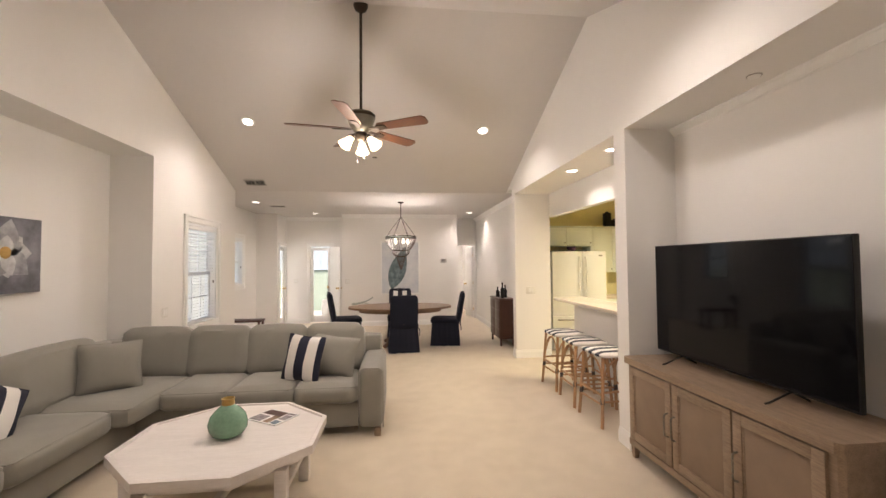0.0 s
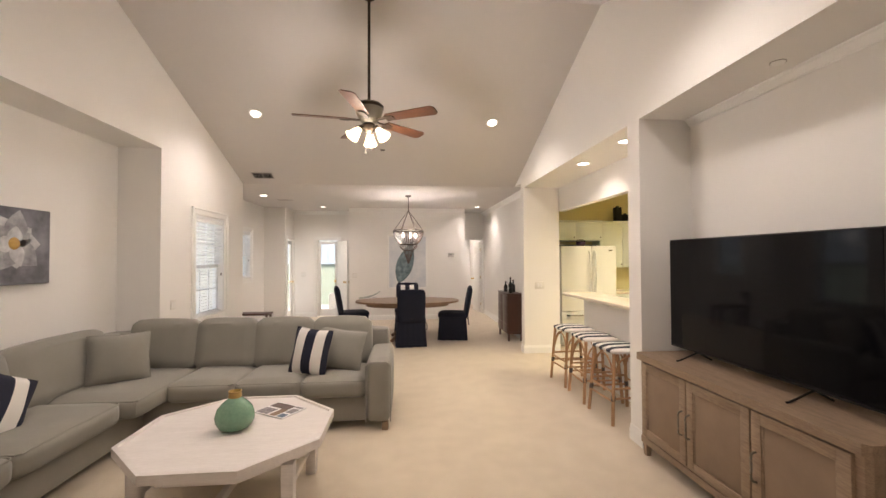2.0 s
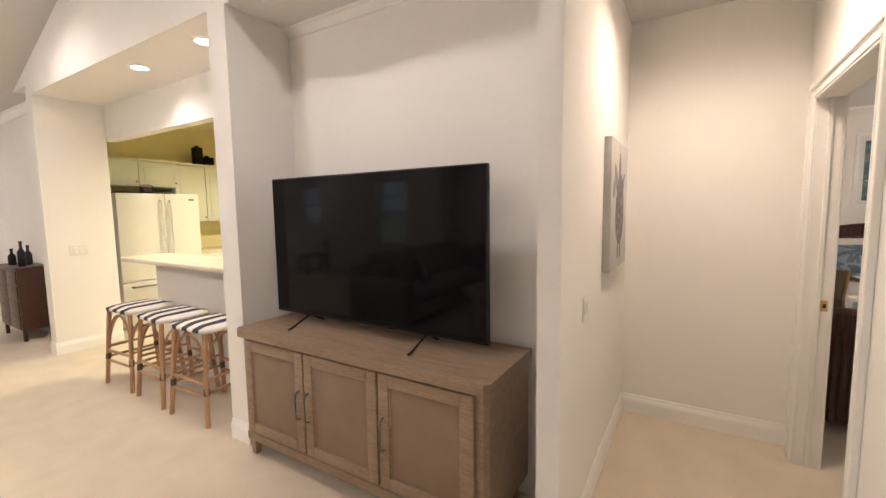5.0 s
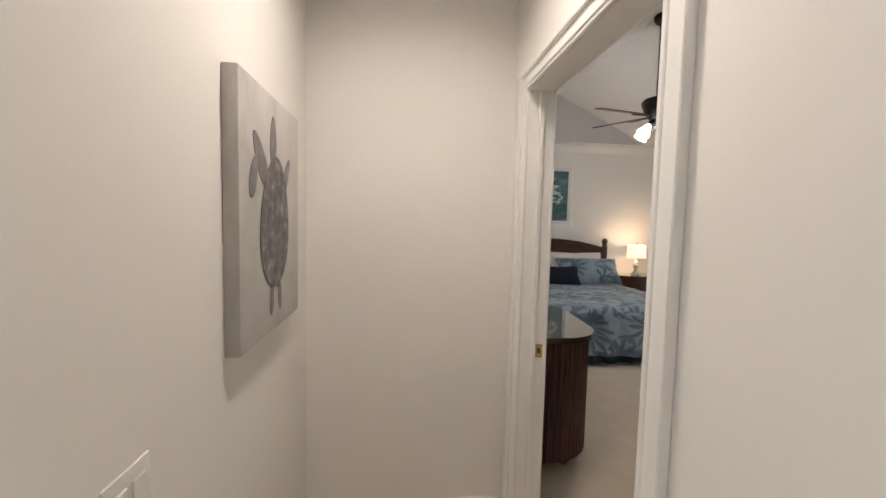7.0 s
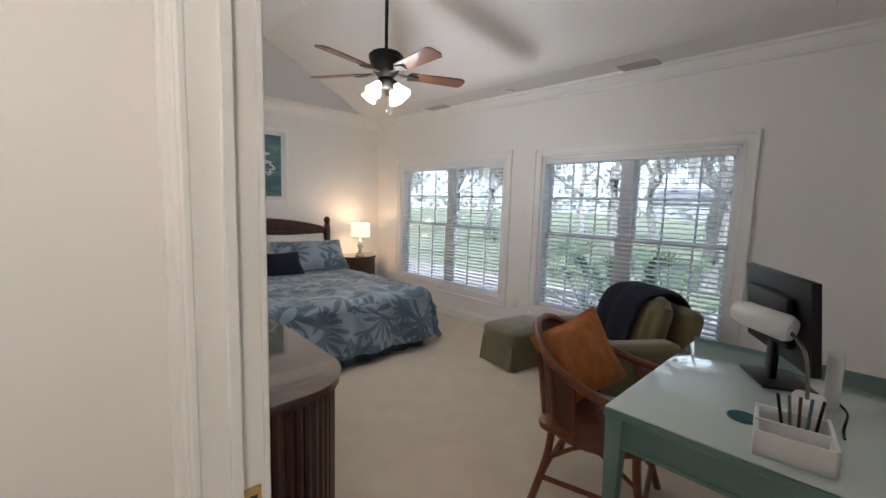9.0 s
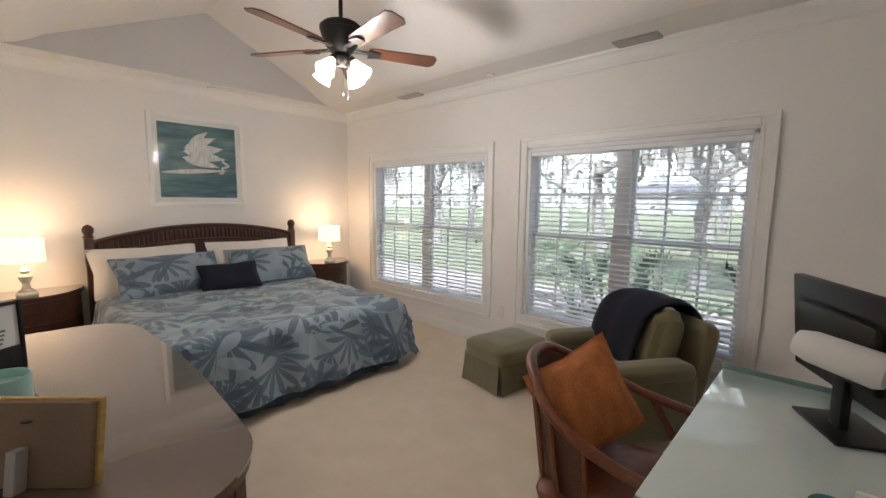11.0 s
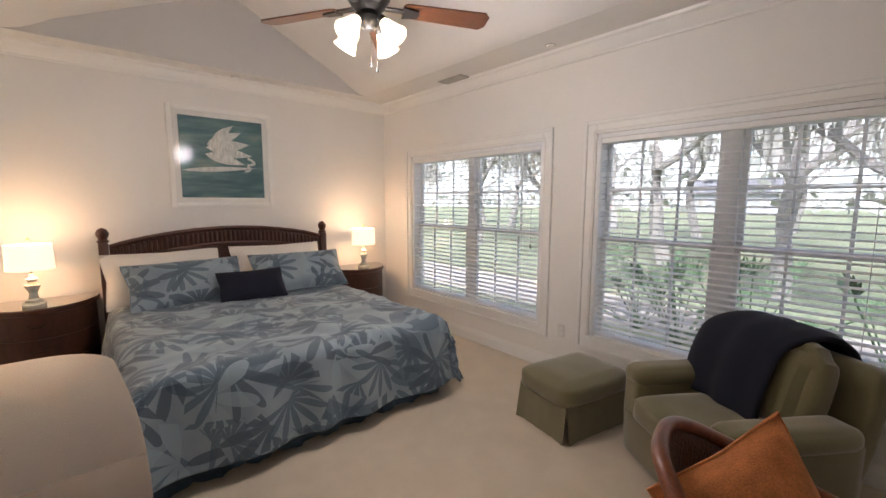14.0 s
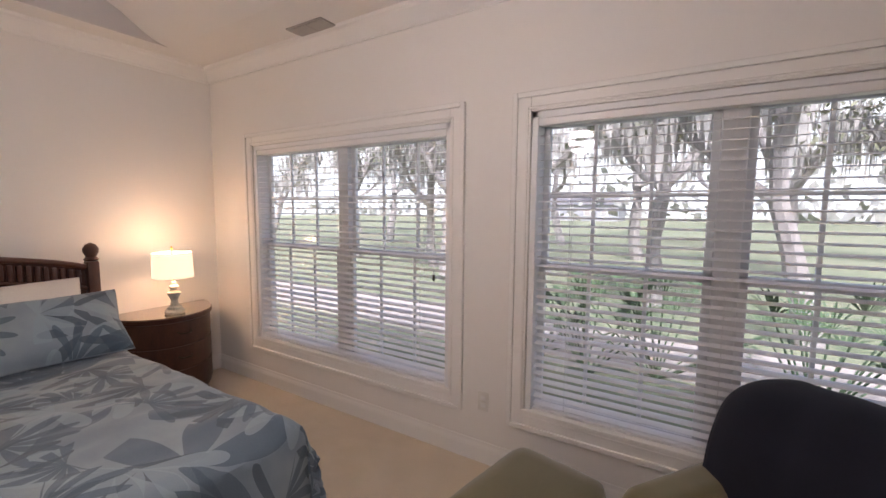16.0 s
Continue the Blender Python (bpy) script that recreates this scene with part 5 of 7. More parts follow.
dc = dining_chair(pose(0.325, 7.62, 0, 0, 0, 3), "navy slip-covered dining chair with buttoned back")
copy_thing(dc, pose(1.16, 8.12, 0, 0, 0, 82))
copy_thing(dc, pose(-0.78, 8.45, 0, 0, 0, -78))
ac2 = copy_thing(dc, pose(0.28, 9.0, 0, 0, 0, 180))
cushion("throw_pillow", 0.42, 0.32, 0.12, pose(0.28, 9.03, 0.82, 10, 0, 90 + 90), STRIPE, "navy and white striped cushion on the far dining chair", 6)
bowl = thing("table_centrepiece", pose(-0.45, 8.25, 0.75), "pale driftwood branch lying on the dining table", "ornament")
part("branch", tube(spline([(-0.2, 0, 0.03), (-0.05, 0.02, 0.05), (0.1, -0.02, 0.1), (0.2, 0.0, 0.16)], 5), [0.02] * 8 + [0.012] * 8, 7), PALE, bowl)
part("twig", tube([(0.0, 0, 0.06), (0.12, 0.05, 0.03)], 0.007, 6), PALE, bowl)


def chandelier(x, y):
    c = thing("chandelier", pose(x, y, EAVE_Z), "beaded basket chandelier with lit candle bulbs over the table", "chandelier")
    part("canopy", lathe([(0, 0), (0.06, 0), (0.06, -0.02), (0.02, -0.035), (0, -0.035)]), BRONZE, c)
    part("stem", lathe([(0, -0.02), (0.008, -0.02), (0.008, -0.3), (0.02, -0.32), (0, -0.34)], 10), BRONZE, c)
    for k in range(6):
        a = k * math.pi / 3
        part("chain", tube([(0.015 * math.cos(a), 0.015 * math.sin(a), -0.32), (0.15 * math.cos(a), 0.15 * math.sin(a), -0.5), (0.29 * math.cos(a), 0.29 * math.sin(a), -0.70)], 0.006, 6), BEAD, c)
    for r, z in ((0.30, -0.70), (0.31, -0.73), (0.17, -0.98), (0.09, -1.10)):
        part("ring", tube([(r * math.cos(i * math.pi / 12), r * math.sin(i * math.pi / 12), z) for i in range(24)], 0.010, 6, True), BRONZE, c)
    for (r0, z0, r1, z1, n) in ((0.30, -0.73, 0.17, -0.98, 40), (0.17, -0.98, 0.09, -1.10, 26), (0.09, -1.10, 0.012, -1.36, 16)):
        for k in range(n):
            a = 2 * math.pi * k / n
            pts = [((r0 + (r1 - r0) * t + (0.03 if r0 > 0.1 else 0.0) * math.sin(math.pi * t)) * math.cos(a), (r0 + (r1 - r0) * t + (0.03 if r0 > 0.1 else 0.0) * math.sin(math.pi * t)) * math.sin(a), z0 + (z1 - z0) * t) for t in (0, 0.2, 0.4, 0.6, 0.8, 1)]
            part("bead_string", tube(pts, [0.007, 0.0055, 0.007, 0.0055, 0.007, 0.005], 5), BEAD, c)
    for k in range(5):
        a = 2 * math.pi * k / 5
        b = part("candle_bulb", lathe([(0, -0.05), (0.016, -0.03), (0.02, 0.0), (0.008, 0.045), (0, 0.06)], 12, (0.14 * math.cos(a), 0.14 * math.sin(a), -0.80)), BULB, c)
    point_lamp("chandelier_light", (x, y, EAVE_Z - 0.78), 45, SOFT, 0.1)


chandelier(0.30, 8.45)
dp = thing("framed_picture", pose(0.29, 10.65, 1.45), "white-framed abstract print of a dark teal leaf", "picture")
part("frame", join(rounded(-0.50, -0.03, -0.68, -0.46, 0, 0.68, 0.003), rounded(0.46, -0.03, -0.68, 0.50, 0, 0.68, 0.003), rounded(-0.46, -0.03, 0.64, 0.46, 0, 0.68, 0.003), rounded(-0.46, -0.03, -0.68, 0.46, 0, -0.64, 0.003)), TRIM, dp)
part("print", rounded(-0.46, -0.012, -0.64, 0.46, -0.002, 0.64, 0), art("pale_print", [(0.3, (0.55, 0.58, 0.62)), (0.7, (0.74, 0.74, 0.74))], 3), dp)
part("painted_shape", turned(petal(12, 1.15, 0.42, 0.003), pose(-0.22, -0.014, -0.54) @ Matrix.Rotation(radians(-72), 4, "Y")), art("teal_print", [(0.3, (0.04, 0.07, 0.08)), (0.6, (0.16, 0.22, 0.24)), (0.9, (0.4, 0.45, 0.46))], 9), dp)
sb = thing("sideboard", pose(2.11, 7.70, 0) @ Matrix.Diagonal((0.78, 1, 1, 1)), "dark wood drawer chest with bottles on top", "sideboard")
part("body", rounded(0.02, 0, 0.13, 0.38, 0.75, 0.86, 0.006), CHERRY, sb)
part("top", rounded(0, -0.02, 0.86, 0.395, 0.77, 0.885, 0.006), CHERRY, sb)
for i in range(4):
    for j in range(2):
        d = part("drawer", rounded(0.004, 0.02 + j * 0.365, 0.15 + i * 0.175, 0.022, 0.37 + j * 0.365, 0.315 + i * 0.175, 0.004), CHERRY, sb)
        part("knob", lathe([(0, -0.012), (0.011, -0.006), (0.011, 0.006), (0, 0.012)], 10, (-0.006, 0.195 + j * 0.365, 0.235 + i * 0.175)), PEWTER, d)
for x in (0.05, 0.35):
    for y in (0.03, 0.72):
        part("leg", rounded(x - 0.022, y - 0.022, 0, x + 0.022, y + 0.022, 0.14, 0.004), CHERRY, sb)
for i, (dx, dy, h) in enumerate(((0.15, 0.12, 0.3), (0.25, 0.3, 0.24), (0.14, 0.45, 0.2))):
    b = thing("bottle", pose(2.06 + dx, 7.70 + dy, 0.885), "dark glass bottle standing on the sideboard", "bottle", "bottles on the sideboard")
    part("body", lathe([(0, 0), (0.035, 0), (0.038, 0.01), (0.038, h * 0.55), (0.014, h * 0.72), (0.013, h * 0.9), (0, h * 0.9)], 16), BLACK, b)
    part("cap", lathe([(0, h * 0.9), (0.016, h * 0.9), (0.016, h), (0, h)], 12), BRONZE, b)
be = thing("bench", pose(-2.85, 8.9, 0), "low dark wooden bench by the dining wall", "bench")
part("seat", rounded(-0.35, -0.16, 0.41, 0.35, 0.16, 0.45, 0.006), CHERRY, be)
for sx in (-1, 1):
    for sy in (-1, 1):
        part("leg", rounded(sx * 0.31 - 0.02, sy * 0.12 - 0.02, 0, sx * 0.31 + 0.02, sy * 0.12 + 0.02, 0.41, 0.004), CHERRY, be)
part("back", join(*[rounded(-0.35, -0.17, 0.5 + i * 0.07, -0.32 + 0.05 * i, -0.145, 0.55 + i * 0.07, 0.004) for i in range(4)]), CHERRY, be)
for i, z in enumerate((1.42, 1.78)):
    hp = thing("hall_picture", pose(1.31, 13.2, z, 0, 0, 90), "small dark-framed picture in the far hall", "picture", "hall pictures")
    part("frame", rounded(-0.16, -0.02, -0.13, 0.16, 0, 0.13, 0.005), BLACK, hp)
    part("print", rounded(-0.13, -0.023, -0.10, 0.13, -0.019, 0.10, 0), PAPER, hp)
# Added fixture, hidden above the hall door head, to brighten the far hall.
downlight(1.9, 12.8, EAVE_Z, 90)

# ---- corridor ----
tc = thing("wall_canvas", pose(3.235, CORR_N, 1.495), "pale grey canvas painting of a sea turtle, unframed", "painting")
part("canvas", rounded(-0.285, -0.04, -0.355, 0.285, 0, 0.355, 0.004), art("pale_wash", [(0.25, (0.30, 0.28, 0.27)), (0.45, (0.50, 0.48, 0.46)), (0.8, (0.66, 0.64, 0.62))], 4, (1, 1, 0.5)), tc)
TURTLE = [art("turtle_shell_paint", [(0.35, (0.05, 0.047, 0.047)), (0.55, (0.15, 0.14, 0.14)), (0.7, (0.36, 0.34, 0.33))], 22), art("turtle_skin_paint", [(0.3, (0.12, 0.11, 0.11)), (0.8, (0.3, 0.28, 0.28))], 25)]


def blob(cx, cz, rx, rz, a, lift, material, label=""):
    out = [(rx * math.cos(t) * (1 - 0.18 * math.sin(t)), rz * math.sin(t)) for t in [2 * math.pi * i / 28 for i in range(28)]]
    return part("painted_shape", turned(prism(out, (0, 0.0012)), pose(cx, -0.0405 - lift, cz) @ Matrix.Rotation(radians(a), 4, "Y") @ pose(0, 0, 0, 90, 0, 0)), material, tc)


blob(0.0, -0.02, 0.14, 0.20, 4, 0.0012, TURTLE[0])
for cx, cz, rx, rz, a in ((-0.02, 0.22, 0.03, 0.075, 2), (-0.13, 0.15, 0.035, 0.09, -40), (-0.19, 0.10, 0.026, 0.06, 20), (0.11, 0.12, 0.025, 0.085, 35), (-0.04, -0.25, 0.018, 0.055, 8), (0.04, -0.25, 0.018, 0.055, -8)):
    blob(cx, cz, rx, rz, a, 0.0, TURTLE[1])


# ---- bedroom ----
def bed():
    b = thing("bed", pose(0, 0, 0), "king bed with dark wooden headboard and palm-print comforter", "bed")
    cy, hw = -1.245, 0.965
    hb = part("headboard", prism([(cy - 0.95, 0.25)] + [(cy - 0.95 + 1.9 * i / 20, 1.10 + 0.13 * math.sin(math.pi * i / 20) ** 0.8) for i in range(21)] + [(cy + 0.95, 0.25)], (8.19, 8.225), "x"), CHERRY, b)
    for i in range(45):
        t = (i + 0.5) / 45
        y = cy - 0.93 + 1.86 * t
        top = 1.085 + 0.13 * math.sin(math.pi * t) ** 0.8
        part("reed", rounded(8.165, y - 0.014, top - 0.12, 8.192, y + 0.014, top - 0.01, 0.010, 2), CHERRY, hb)
    for dz, h in ((0.0, 0.03), (-0.15, 0.022)):
        part("rail", tube([(8.178, cy - 0.95 + 1.9 * i / 24, 1.10 + dz + 0.13 * math.sin(math.pi * i / 24) ** 0.8) for i in range(25)], h * 0.7, 8), CHERRY, hb)
    for s in (-1, 1):
        p = part("post", rounded(8.15, cy + s * 0.99 - 0.035, 0, 8.23, cy + s * 0.99 + 0.035, 1.14, 0.012), CHERRY, b)
        part("finial", lathe([(0.036, 1.14), (0.045, 1.15), (0.03, 1.17), (0.044, 1.20), (0.046, 1.225), (0.03, 1.255), (0, 1.27)], 20, (8.19, cy + s * 0.99, 0)), CHERRY, p)
    part("mattress", soft_box(6.08, cy - hw + 0.01, 0.22, 8.14, cy + hw - 0.01, 0.575, 0.08, 0.01, 1), LINEN, b)
    # comforter
    bm = bmesh.new()
    NX, NY = 90, 110
    x_head, x_foot, drop = 7.95, 6.02, 0.52

    def fall(e, r=0.10):
        """offset out and down for a cloth length e past the edge"""
        if e <= 0:
            return e, 0.0
        if e < r * 1.57:
            return r * math.sin(e / r), r * (1 - math.cos(e / r))
        return r + 0.16 * (e - r * 1.57), r + 0.985 * (e - r * 1.57)

    rows, cloth = [], []
    for i in range(NX + 1):
        L = (x_head - x_foot) + drop
        s = L * i / NX
        row = []
        for j in range(NY + 1):
            w = 2 * (hw - 0.06) + 2 * drop
            q = -w / 2 + w * j / NY
            ex, ey = s - (x_head - x_foot - 0.06), abs(q) - (hw - 0.06)
            ox, dx = fall(ex)
            oy, dy = fall(ey)
            d = max(dx, dy) if min(dx, dy) <= 0 else (dx ** 3 + dy ** 3) ** (1 / 3)
            d = min(d, 0.5)
            k = 1 + 0.25 * (1 if ex > 0 and ey > 0 else 0) * min(1, min(max(ex, 0), max(ey, 0)) / 0.2)
            x = x_foot + 0.06 - ox * (1 if ex > 0 else 1)
            y = math.copysign(hw - 0.06 + oy, q) if abs(q) > 1e-6 else 0.0
            folds = (0.022 * math.sin(s * 17 + math.sin(s * 6)) * (ey > 0.1) * min(1, max(0, ey) / 0.3))
            foldx = (0.028 * math.sin(q * 15 + 1.5 * math.sin(q * 5)) * (ex > 0.1) * min(1, max(0, ex) / 0.3))
            z = 0.615 - d
            n1 = noise.noise((x * 2.6, q * 2.6, 1.0))
            n2 = noise.noise((x * 9, q * 5, 4.0))
            z += (0.03 * n1 + 0.016 * n2) * (1 if d < 0.06 else 0.3) + 0.012 * max(0, 1 - ((x - 7.2) / 0.9) ** 2) * (d < 0.06)
            cloth.append((s, q))
            row.append(bm.verts.new((x - foldx, cy + y + math.copysign(folds, q) + 0.01 * n2, max(z, 0.05))))
        rows.append(row)
    for i in range(NX):
        for j in range(NY):
            bm.faces.new((rows[i][j], rows[i + 1][j], rows[i + 1][j + 1], rows[i][j + 1]))
    bm.verts.index_update()
    uv = bm.loops.layers.uv.new("cloth")
    for f in bm.faces:
        for lp in f.loops:
            lp[uv].uv = cloth[lp.vert.index]
    cf = part("comforter", bm, PALM, b, "slate blue comforter printed with palm fronds")
    so = cf.modifiers.new("thick", "SOLIDIFY")
    so.thickness, so.offset = 0.02, -1
    # skirt with pleats round the base
    sk = bmesh.new()
    pts = [(8.1, cy - hw + 0.02), (6.06, cy - hw + 0.02), (6.06, cy + hw - 0.02), (8.1, cy + hw - 0.02)]
    top, bot = [], []
    for a, c in zip(pts, pts[1:]):
        n = 60
        nx, ny = (0, math.copysign(1, a[1] - cy)) if abs(a[1] - c[1]) < 0.1 else (-1, 0)
        for i in range(n):
            x, y = a[0] + (c[0] - a[0]) * i / n, a[1] + (c[1] - a[1]) * i / n
            o = 0.03 + 0.022 * math.sin(i * 0.9) + 0.012 * math.sin(i * 2.3)
            top.append(sk.verts.new((x, y, 0.32)))
            bot.append(sk.verts.new((x + nx * o, y + ny * o, 0.006)))
    for i in range(len(top) - 1):
        sk.faces.new((top[i], top[i + 1], bot[i + 1], bot[i]))
    part("bed_skirt", sk, SKIRT, b, "plain slate blue bed skirt")


bed()
for y, lab in ((-0.68, "white"), (-1.68, "white")):
    cushion("bed_pillow", 0.92, 0.50, 0.20, pose(8.04, y, 0.82, -30, 0, -90 + (4 if y > -1 else -3)), LINEN, "white cotton pillow leaning on the headboard", int(-y * 10), "bed pillows")
for y, r in ((-0.81, 6), (-1.79, -4)):
    cushion("pillow_sham", 0.92, 0.46, 0.20, pose(7.78, y, 0.79, -42, 0, -90 + r), PALM, "blue palm-print pillow sham on the bed", int(-y * 7), "pillow shams")
cushion("accent_pillow", 0.56, 0.30, 0.15, pose(7.55, -1.26, 0.745, -38, 0, -92), NAVY, "small oblong navy velvet pillow on the bed", 9)


def nightstand(m):
    """A half-round chest; its flat back lies at local y = 0, the bow faces -y."""
    n = thing("nightstand", m, "dark cherry bow-front nightstand with a glass top", "nightstand", "bedside nightstands")
    bow = lambda w, d: [(w * math.cos(math.pi + math.pi * i / 24), d * math.sin(math.pi + math.pi * i / 24)) for i in range(25)]
    part("body", prism(bow(0.36, 0.44), (0.06, 0.655)), CHERRY, n)
    part("plinth", prism(bow(0.345, 0.425), (0.03, 0.065)), CHERRY, n)
    part("top", prism(bow(0.385, 0.465), (0.655, 0.685)), CHERRY, n)
    part("glass_top", prism(bow(0.38, 0.46), (0.686, 0.694)), TOP_GLASS, n, "thin plate glass top")
    for z in (0.10, 0.29, 0.48):
        d = part("drawer", prism([(0.37 * math.cos(t), 0.45 * math.sin(t)) for t in [math.pi * (1.12 + 0.76 * i / 20) for i in range(21)]] + [(0.3 * math.cos(t), 0.38 * math.sin(t)) for t in [math.pi * (1.88 - 0.76 * i / 20) for i in range(21)]], (z, z + 0.165)), CHERRY, n)
        part("pull", tube(spline([(-0.05, -0.447, z + 0.09), (-0.03, -0.475, z + 0.08), (0.03, -0.475, z + 0.08), (0.05, -0.447, z + 0.09)], 4), 0.005, 6), BRONZE, d)
    for x, y in ((-0.3, -0.08), (0.3, -0.08), (-0.2, -0.34), (0.2, -0.34)):
        part("bun_foot", lathe([(0.02, 0), (0.03, 0.012), (0.022, 0.035)], 12, (x, y, 0)), CHERRY, n)
    return n


ns = nightstand(pose(8.34, 0.18, 0, 0, 0, -90))
copy_thing(ns, pose(8.34, -2.68, 0, 0, 0, -90))


def table_lamp(x, y, z):
    l = thing("table_lamp", pose(x, y, z), "turned grey-green table lamp with a lit linen drum shade", "table lamp", "bedside lamps")
    part("base", lathe([(0, 0), (0.068, 0), (0.07, 0.018), (0.06, 0.03), (0.05, 0.034), (0.048, 0.05), (0.03, 0.06), (0.024, 0.10), (0.03, 0.12), (0.045, 0.15), (0.048, 0.165), (0.03, 0.175), (0.022, 0.19), (0.034, 0.205), (0.034, 0.215), (0.018, 0.225), (0.014, 0.25), (0, 0.25)], 24), PALE, l)
    part("stem", lathe([(0, 0.24), (0.006, 0.24), (0.006, 0.50), (0.01, 0.51), (0.004, 0.525), (0, 0.525)], 10), BRASS, l)
    part("shade", lathe([(0.140, 0.285), (0.134, 0.475), (0.132, 0.475), (0.138, 0.285)], 32), SHADE, l, "lit cream linen shade")
    part("bulb", lathe([(0, 0.31), (0.02, 0.33), (0.03, 0.37), (0.015, 0.41), (0, 0.415)], 14), BULB, l)
    point_lamp("lamp_bulb_upper", (x, y, z + 0.50), 6.5, (1.0, 0.68, 0.38), 0.05)
    point_lamp("lamp_bulb_lower", (x, y, z + 0.272), 4, (1.0, 0.68, 0.38), 0.05)
    return l


table_lamp(8.02, 0.185, 0.695)
table_lamp(8.02, -2.68, 0.695)
hp = thing("framed_picture", pose(BED_E, -1.275, 1.925, 0, 0, -90), "white-framed painting of a wading white bird in teal water", "picture")
W, H = 0.96, 0.98
part("frame", join(rounded(-W / 2, -0.035, -H / 2, -W / 2 + 0.045, 0, H / 2, 0.004), rounded(W / 2 - 0.045, -0.035, -H / 2, W / 2, 0, H / 2, 0.004), rounded(-W / 2 + 0.045, -0.035, H / 2 - 0.045, W / 2 - 0.045, 0, H / 2, 0.004), rounded(-W / 2 + 0.045, -0.035, -H / 2, W / 2 - 0.045, 0, -H / 2 + 0.045, 0.004)), TRIM, hp)
part("mat", rounded(-W / 2 + 0.04, -0.015, -H / 2 + 0.04, W / 2 - 0.04, -0.004, H / 2 - 0.04, 0), PAPER, hp)
part("painting", rounded(-0.385, -0.019, -0.395, 0.385, -0.014, 0.395, 0), art("teal_water", [(0.28, (0.018, 0.06, 0.08)), (0.45, (0.05, 0.13, 0.15)), (0.58, (0.11, 0.21, 0.21)), (0.68, (0.24, 0.28, 0.22))], 3, (0.7, 1, 3.5)), hp)
BIRD = art("white_brush_strokes", [(0.3, (0.42, 0.45, 0.44)), (0.7, (0.78, 0.78, 0.74))], 16, (3, 1, 1))
for cx, cz, L, wd, a in ((-0.16, 0.10, 0.42, 0.12, -8), (-0.15, 0.13, 0.36, 0.1, -24), (-0.12, 0.08, 0.40, 0.1, 6), (-0.17, 0.04, 0.38, 0.1, 14), (-0.10, 0.17, 0.26, 0.08, -40)):
    part("painted_feather", turned(petal(8, L, wd, 0.001), pose(cx, -0.0195 - 0.0004 * abs(a) / 10, cz) @ Matrix.Rotation(radians(a), 4, "Y")), BIRD, hp)
part("painted_neck", turned(tube(spline([(0.2, 0, 0.02), (0.27, 0, -0.03), (0.2, 0, -0.06), (0.22, 0, -0.1), (0.17, 0, -0.12)], 6), 0.014, 6), pose(0.03, -0.02, 0.0) @ Matrix.Diagonal((1, 0.1, 1, 1))), BIRD, hp)
part("painted_bank", turned(petal(8, 0.7, 0.05, 0.001), pose(-0.38, -0.0195, -0.13) @ Matrix.Rotation(radians(-4), 4, "Y")), BIRD, hp)
part("picture_glass", rounded(-W / 2 + 0.042, -0.026, -H / 2 + 0.042, W / 2 - 0.042, -0.024, H / 2 - 0.042, 0), glass("picture_glazing", (1, 1, 1), 0.1, 0.01), hp)


def bow_dresser():
    d = thing("dresser", pose(0, 0, 0), "dark cherry bow-front dresser with plate-glass top", "dresser")
    x0, x1, yb, yf = 4.16, 6.02, 0.56, -0.18

    def outline(g):
        r = 0.28
        pts = [(x1 + g, yb)]
        for i in range(13):
            t = math.pi / 2 * i / 12
            pts.append((x1 + g - r + r * math.cos(t), yf - g + r * 0.9 - r * 0.9 * math.sin(t)))
        for i in range(1, 8):
            t = i / 8
            pts.append((x1 - r + (x0 - x1 + 2 * r) * t, yf - g - 0.03 * math.sin(math.pi * t)))
        for i in range(13):
            t = math.pi / 2 * i / 12
            pts.append((x0 - g + r - r * math.sin(t), yf - g + r * 0.9 - r * 0.9 * math.cos(t)))
        pts.append((x0 - g, yb))
        return pts

    part("body", prism(outline(-0.01), (0.075, 0.80)), CHERRY, d)
    part("top", prism(outline(0.02), (0.80, 0.828)), CHERRY, d)
    part("glass_top", prism(outline(0.024), (0.829, 0.837)), TOP_GLASS, d, "thin plate glass top")
    pts = outline(-0.004)
    for i in range(len(pts) - 1):
        a, b = Vector((*pts[i], 0)), Vector((*pts[i + 1], 0))
        n = max(1, round((b - a).length / 0.045)) if i < 13 or i > 20 else 0
        for k in range(n):
            p = a.lerp(b, (k + 0.5) / n)
            part("reed", tube([(p.x, p.y, 0.09), (p.x, p.y, 0.79)], 0.014, 6), CHERRY, d)
    for i in range(3):
        for j in range(3):
            xa = x0 + 0.33 + j * 0.41
            dr = part("drawer", rounded(xa, yf - 0.035, 0.11 + i * 0.23, xa + 0.39, yf + 0.02, 0.325 + i * 0.23, 0.006), CHERRY, d)
            part("pull", tube(spline([(xa + 0.15, yf - 0.035, 0.225 + i * 0.23), (xa + 0.18, yf - 0.06, 0.215 + i * 0.23), (xa + 0.23, yf - 0.06, 0.215 + i * 0.23), (xa + 0.26, yf - 0.035, 0.225 + i * 0.23)], 4), 0.005, 6), BRONZE, dr)
    for x, y in ((x0 + 0.08, yb - 0.06), (x1 - 0.08, yb - 0.06), (x0 + 0.14, yf + 0.16), (x1 - 0.14, yf + 0.16)):
        part("bun_foot", lathe([(0.03, 0), (0.042, 0.02), (0.045, 0.045), (0.03, 0.078)], 14, (x, y, 0)), CHERRY, d)


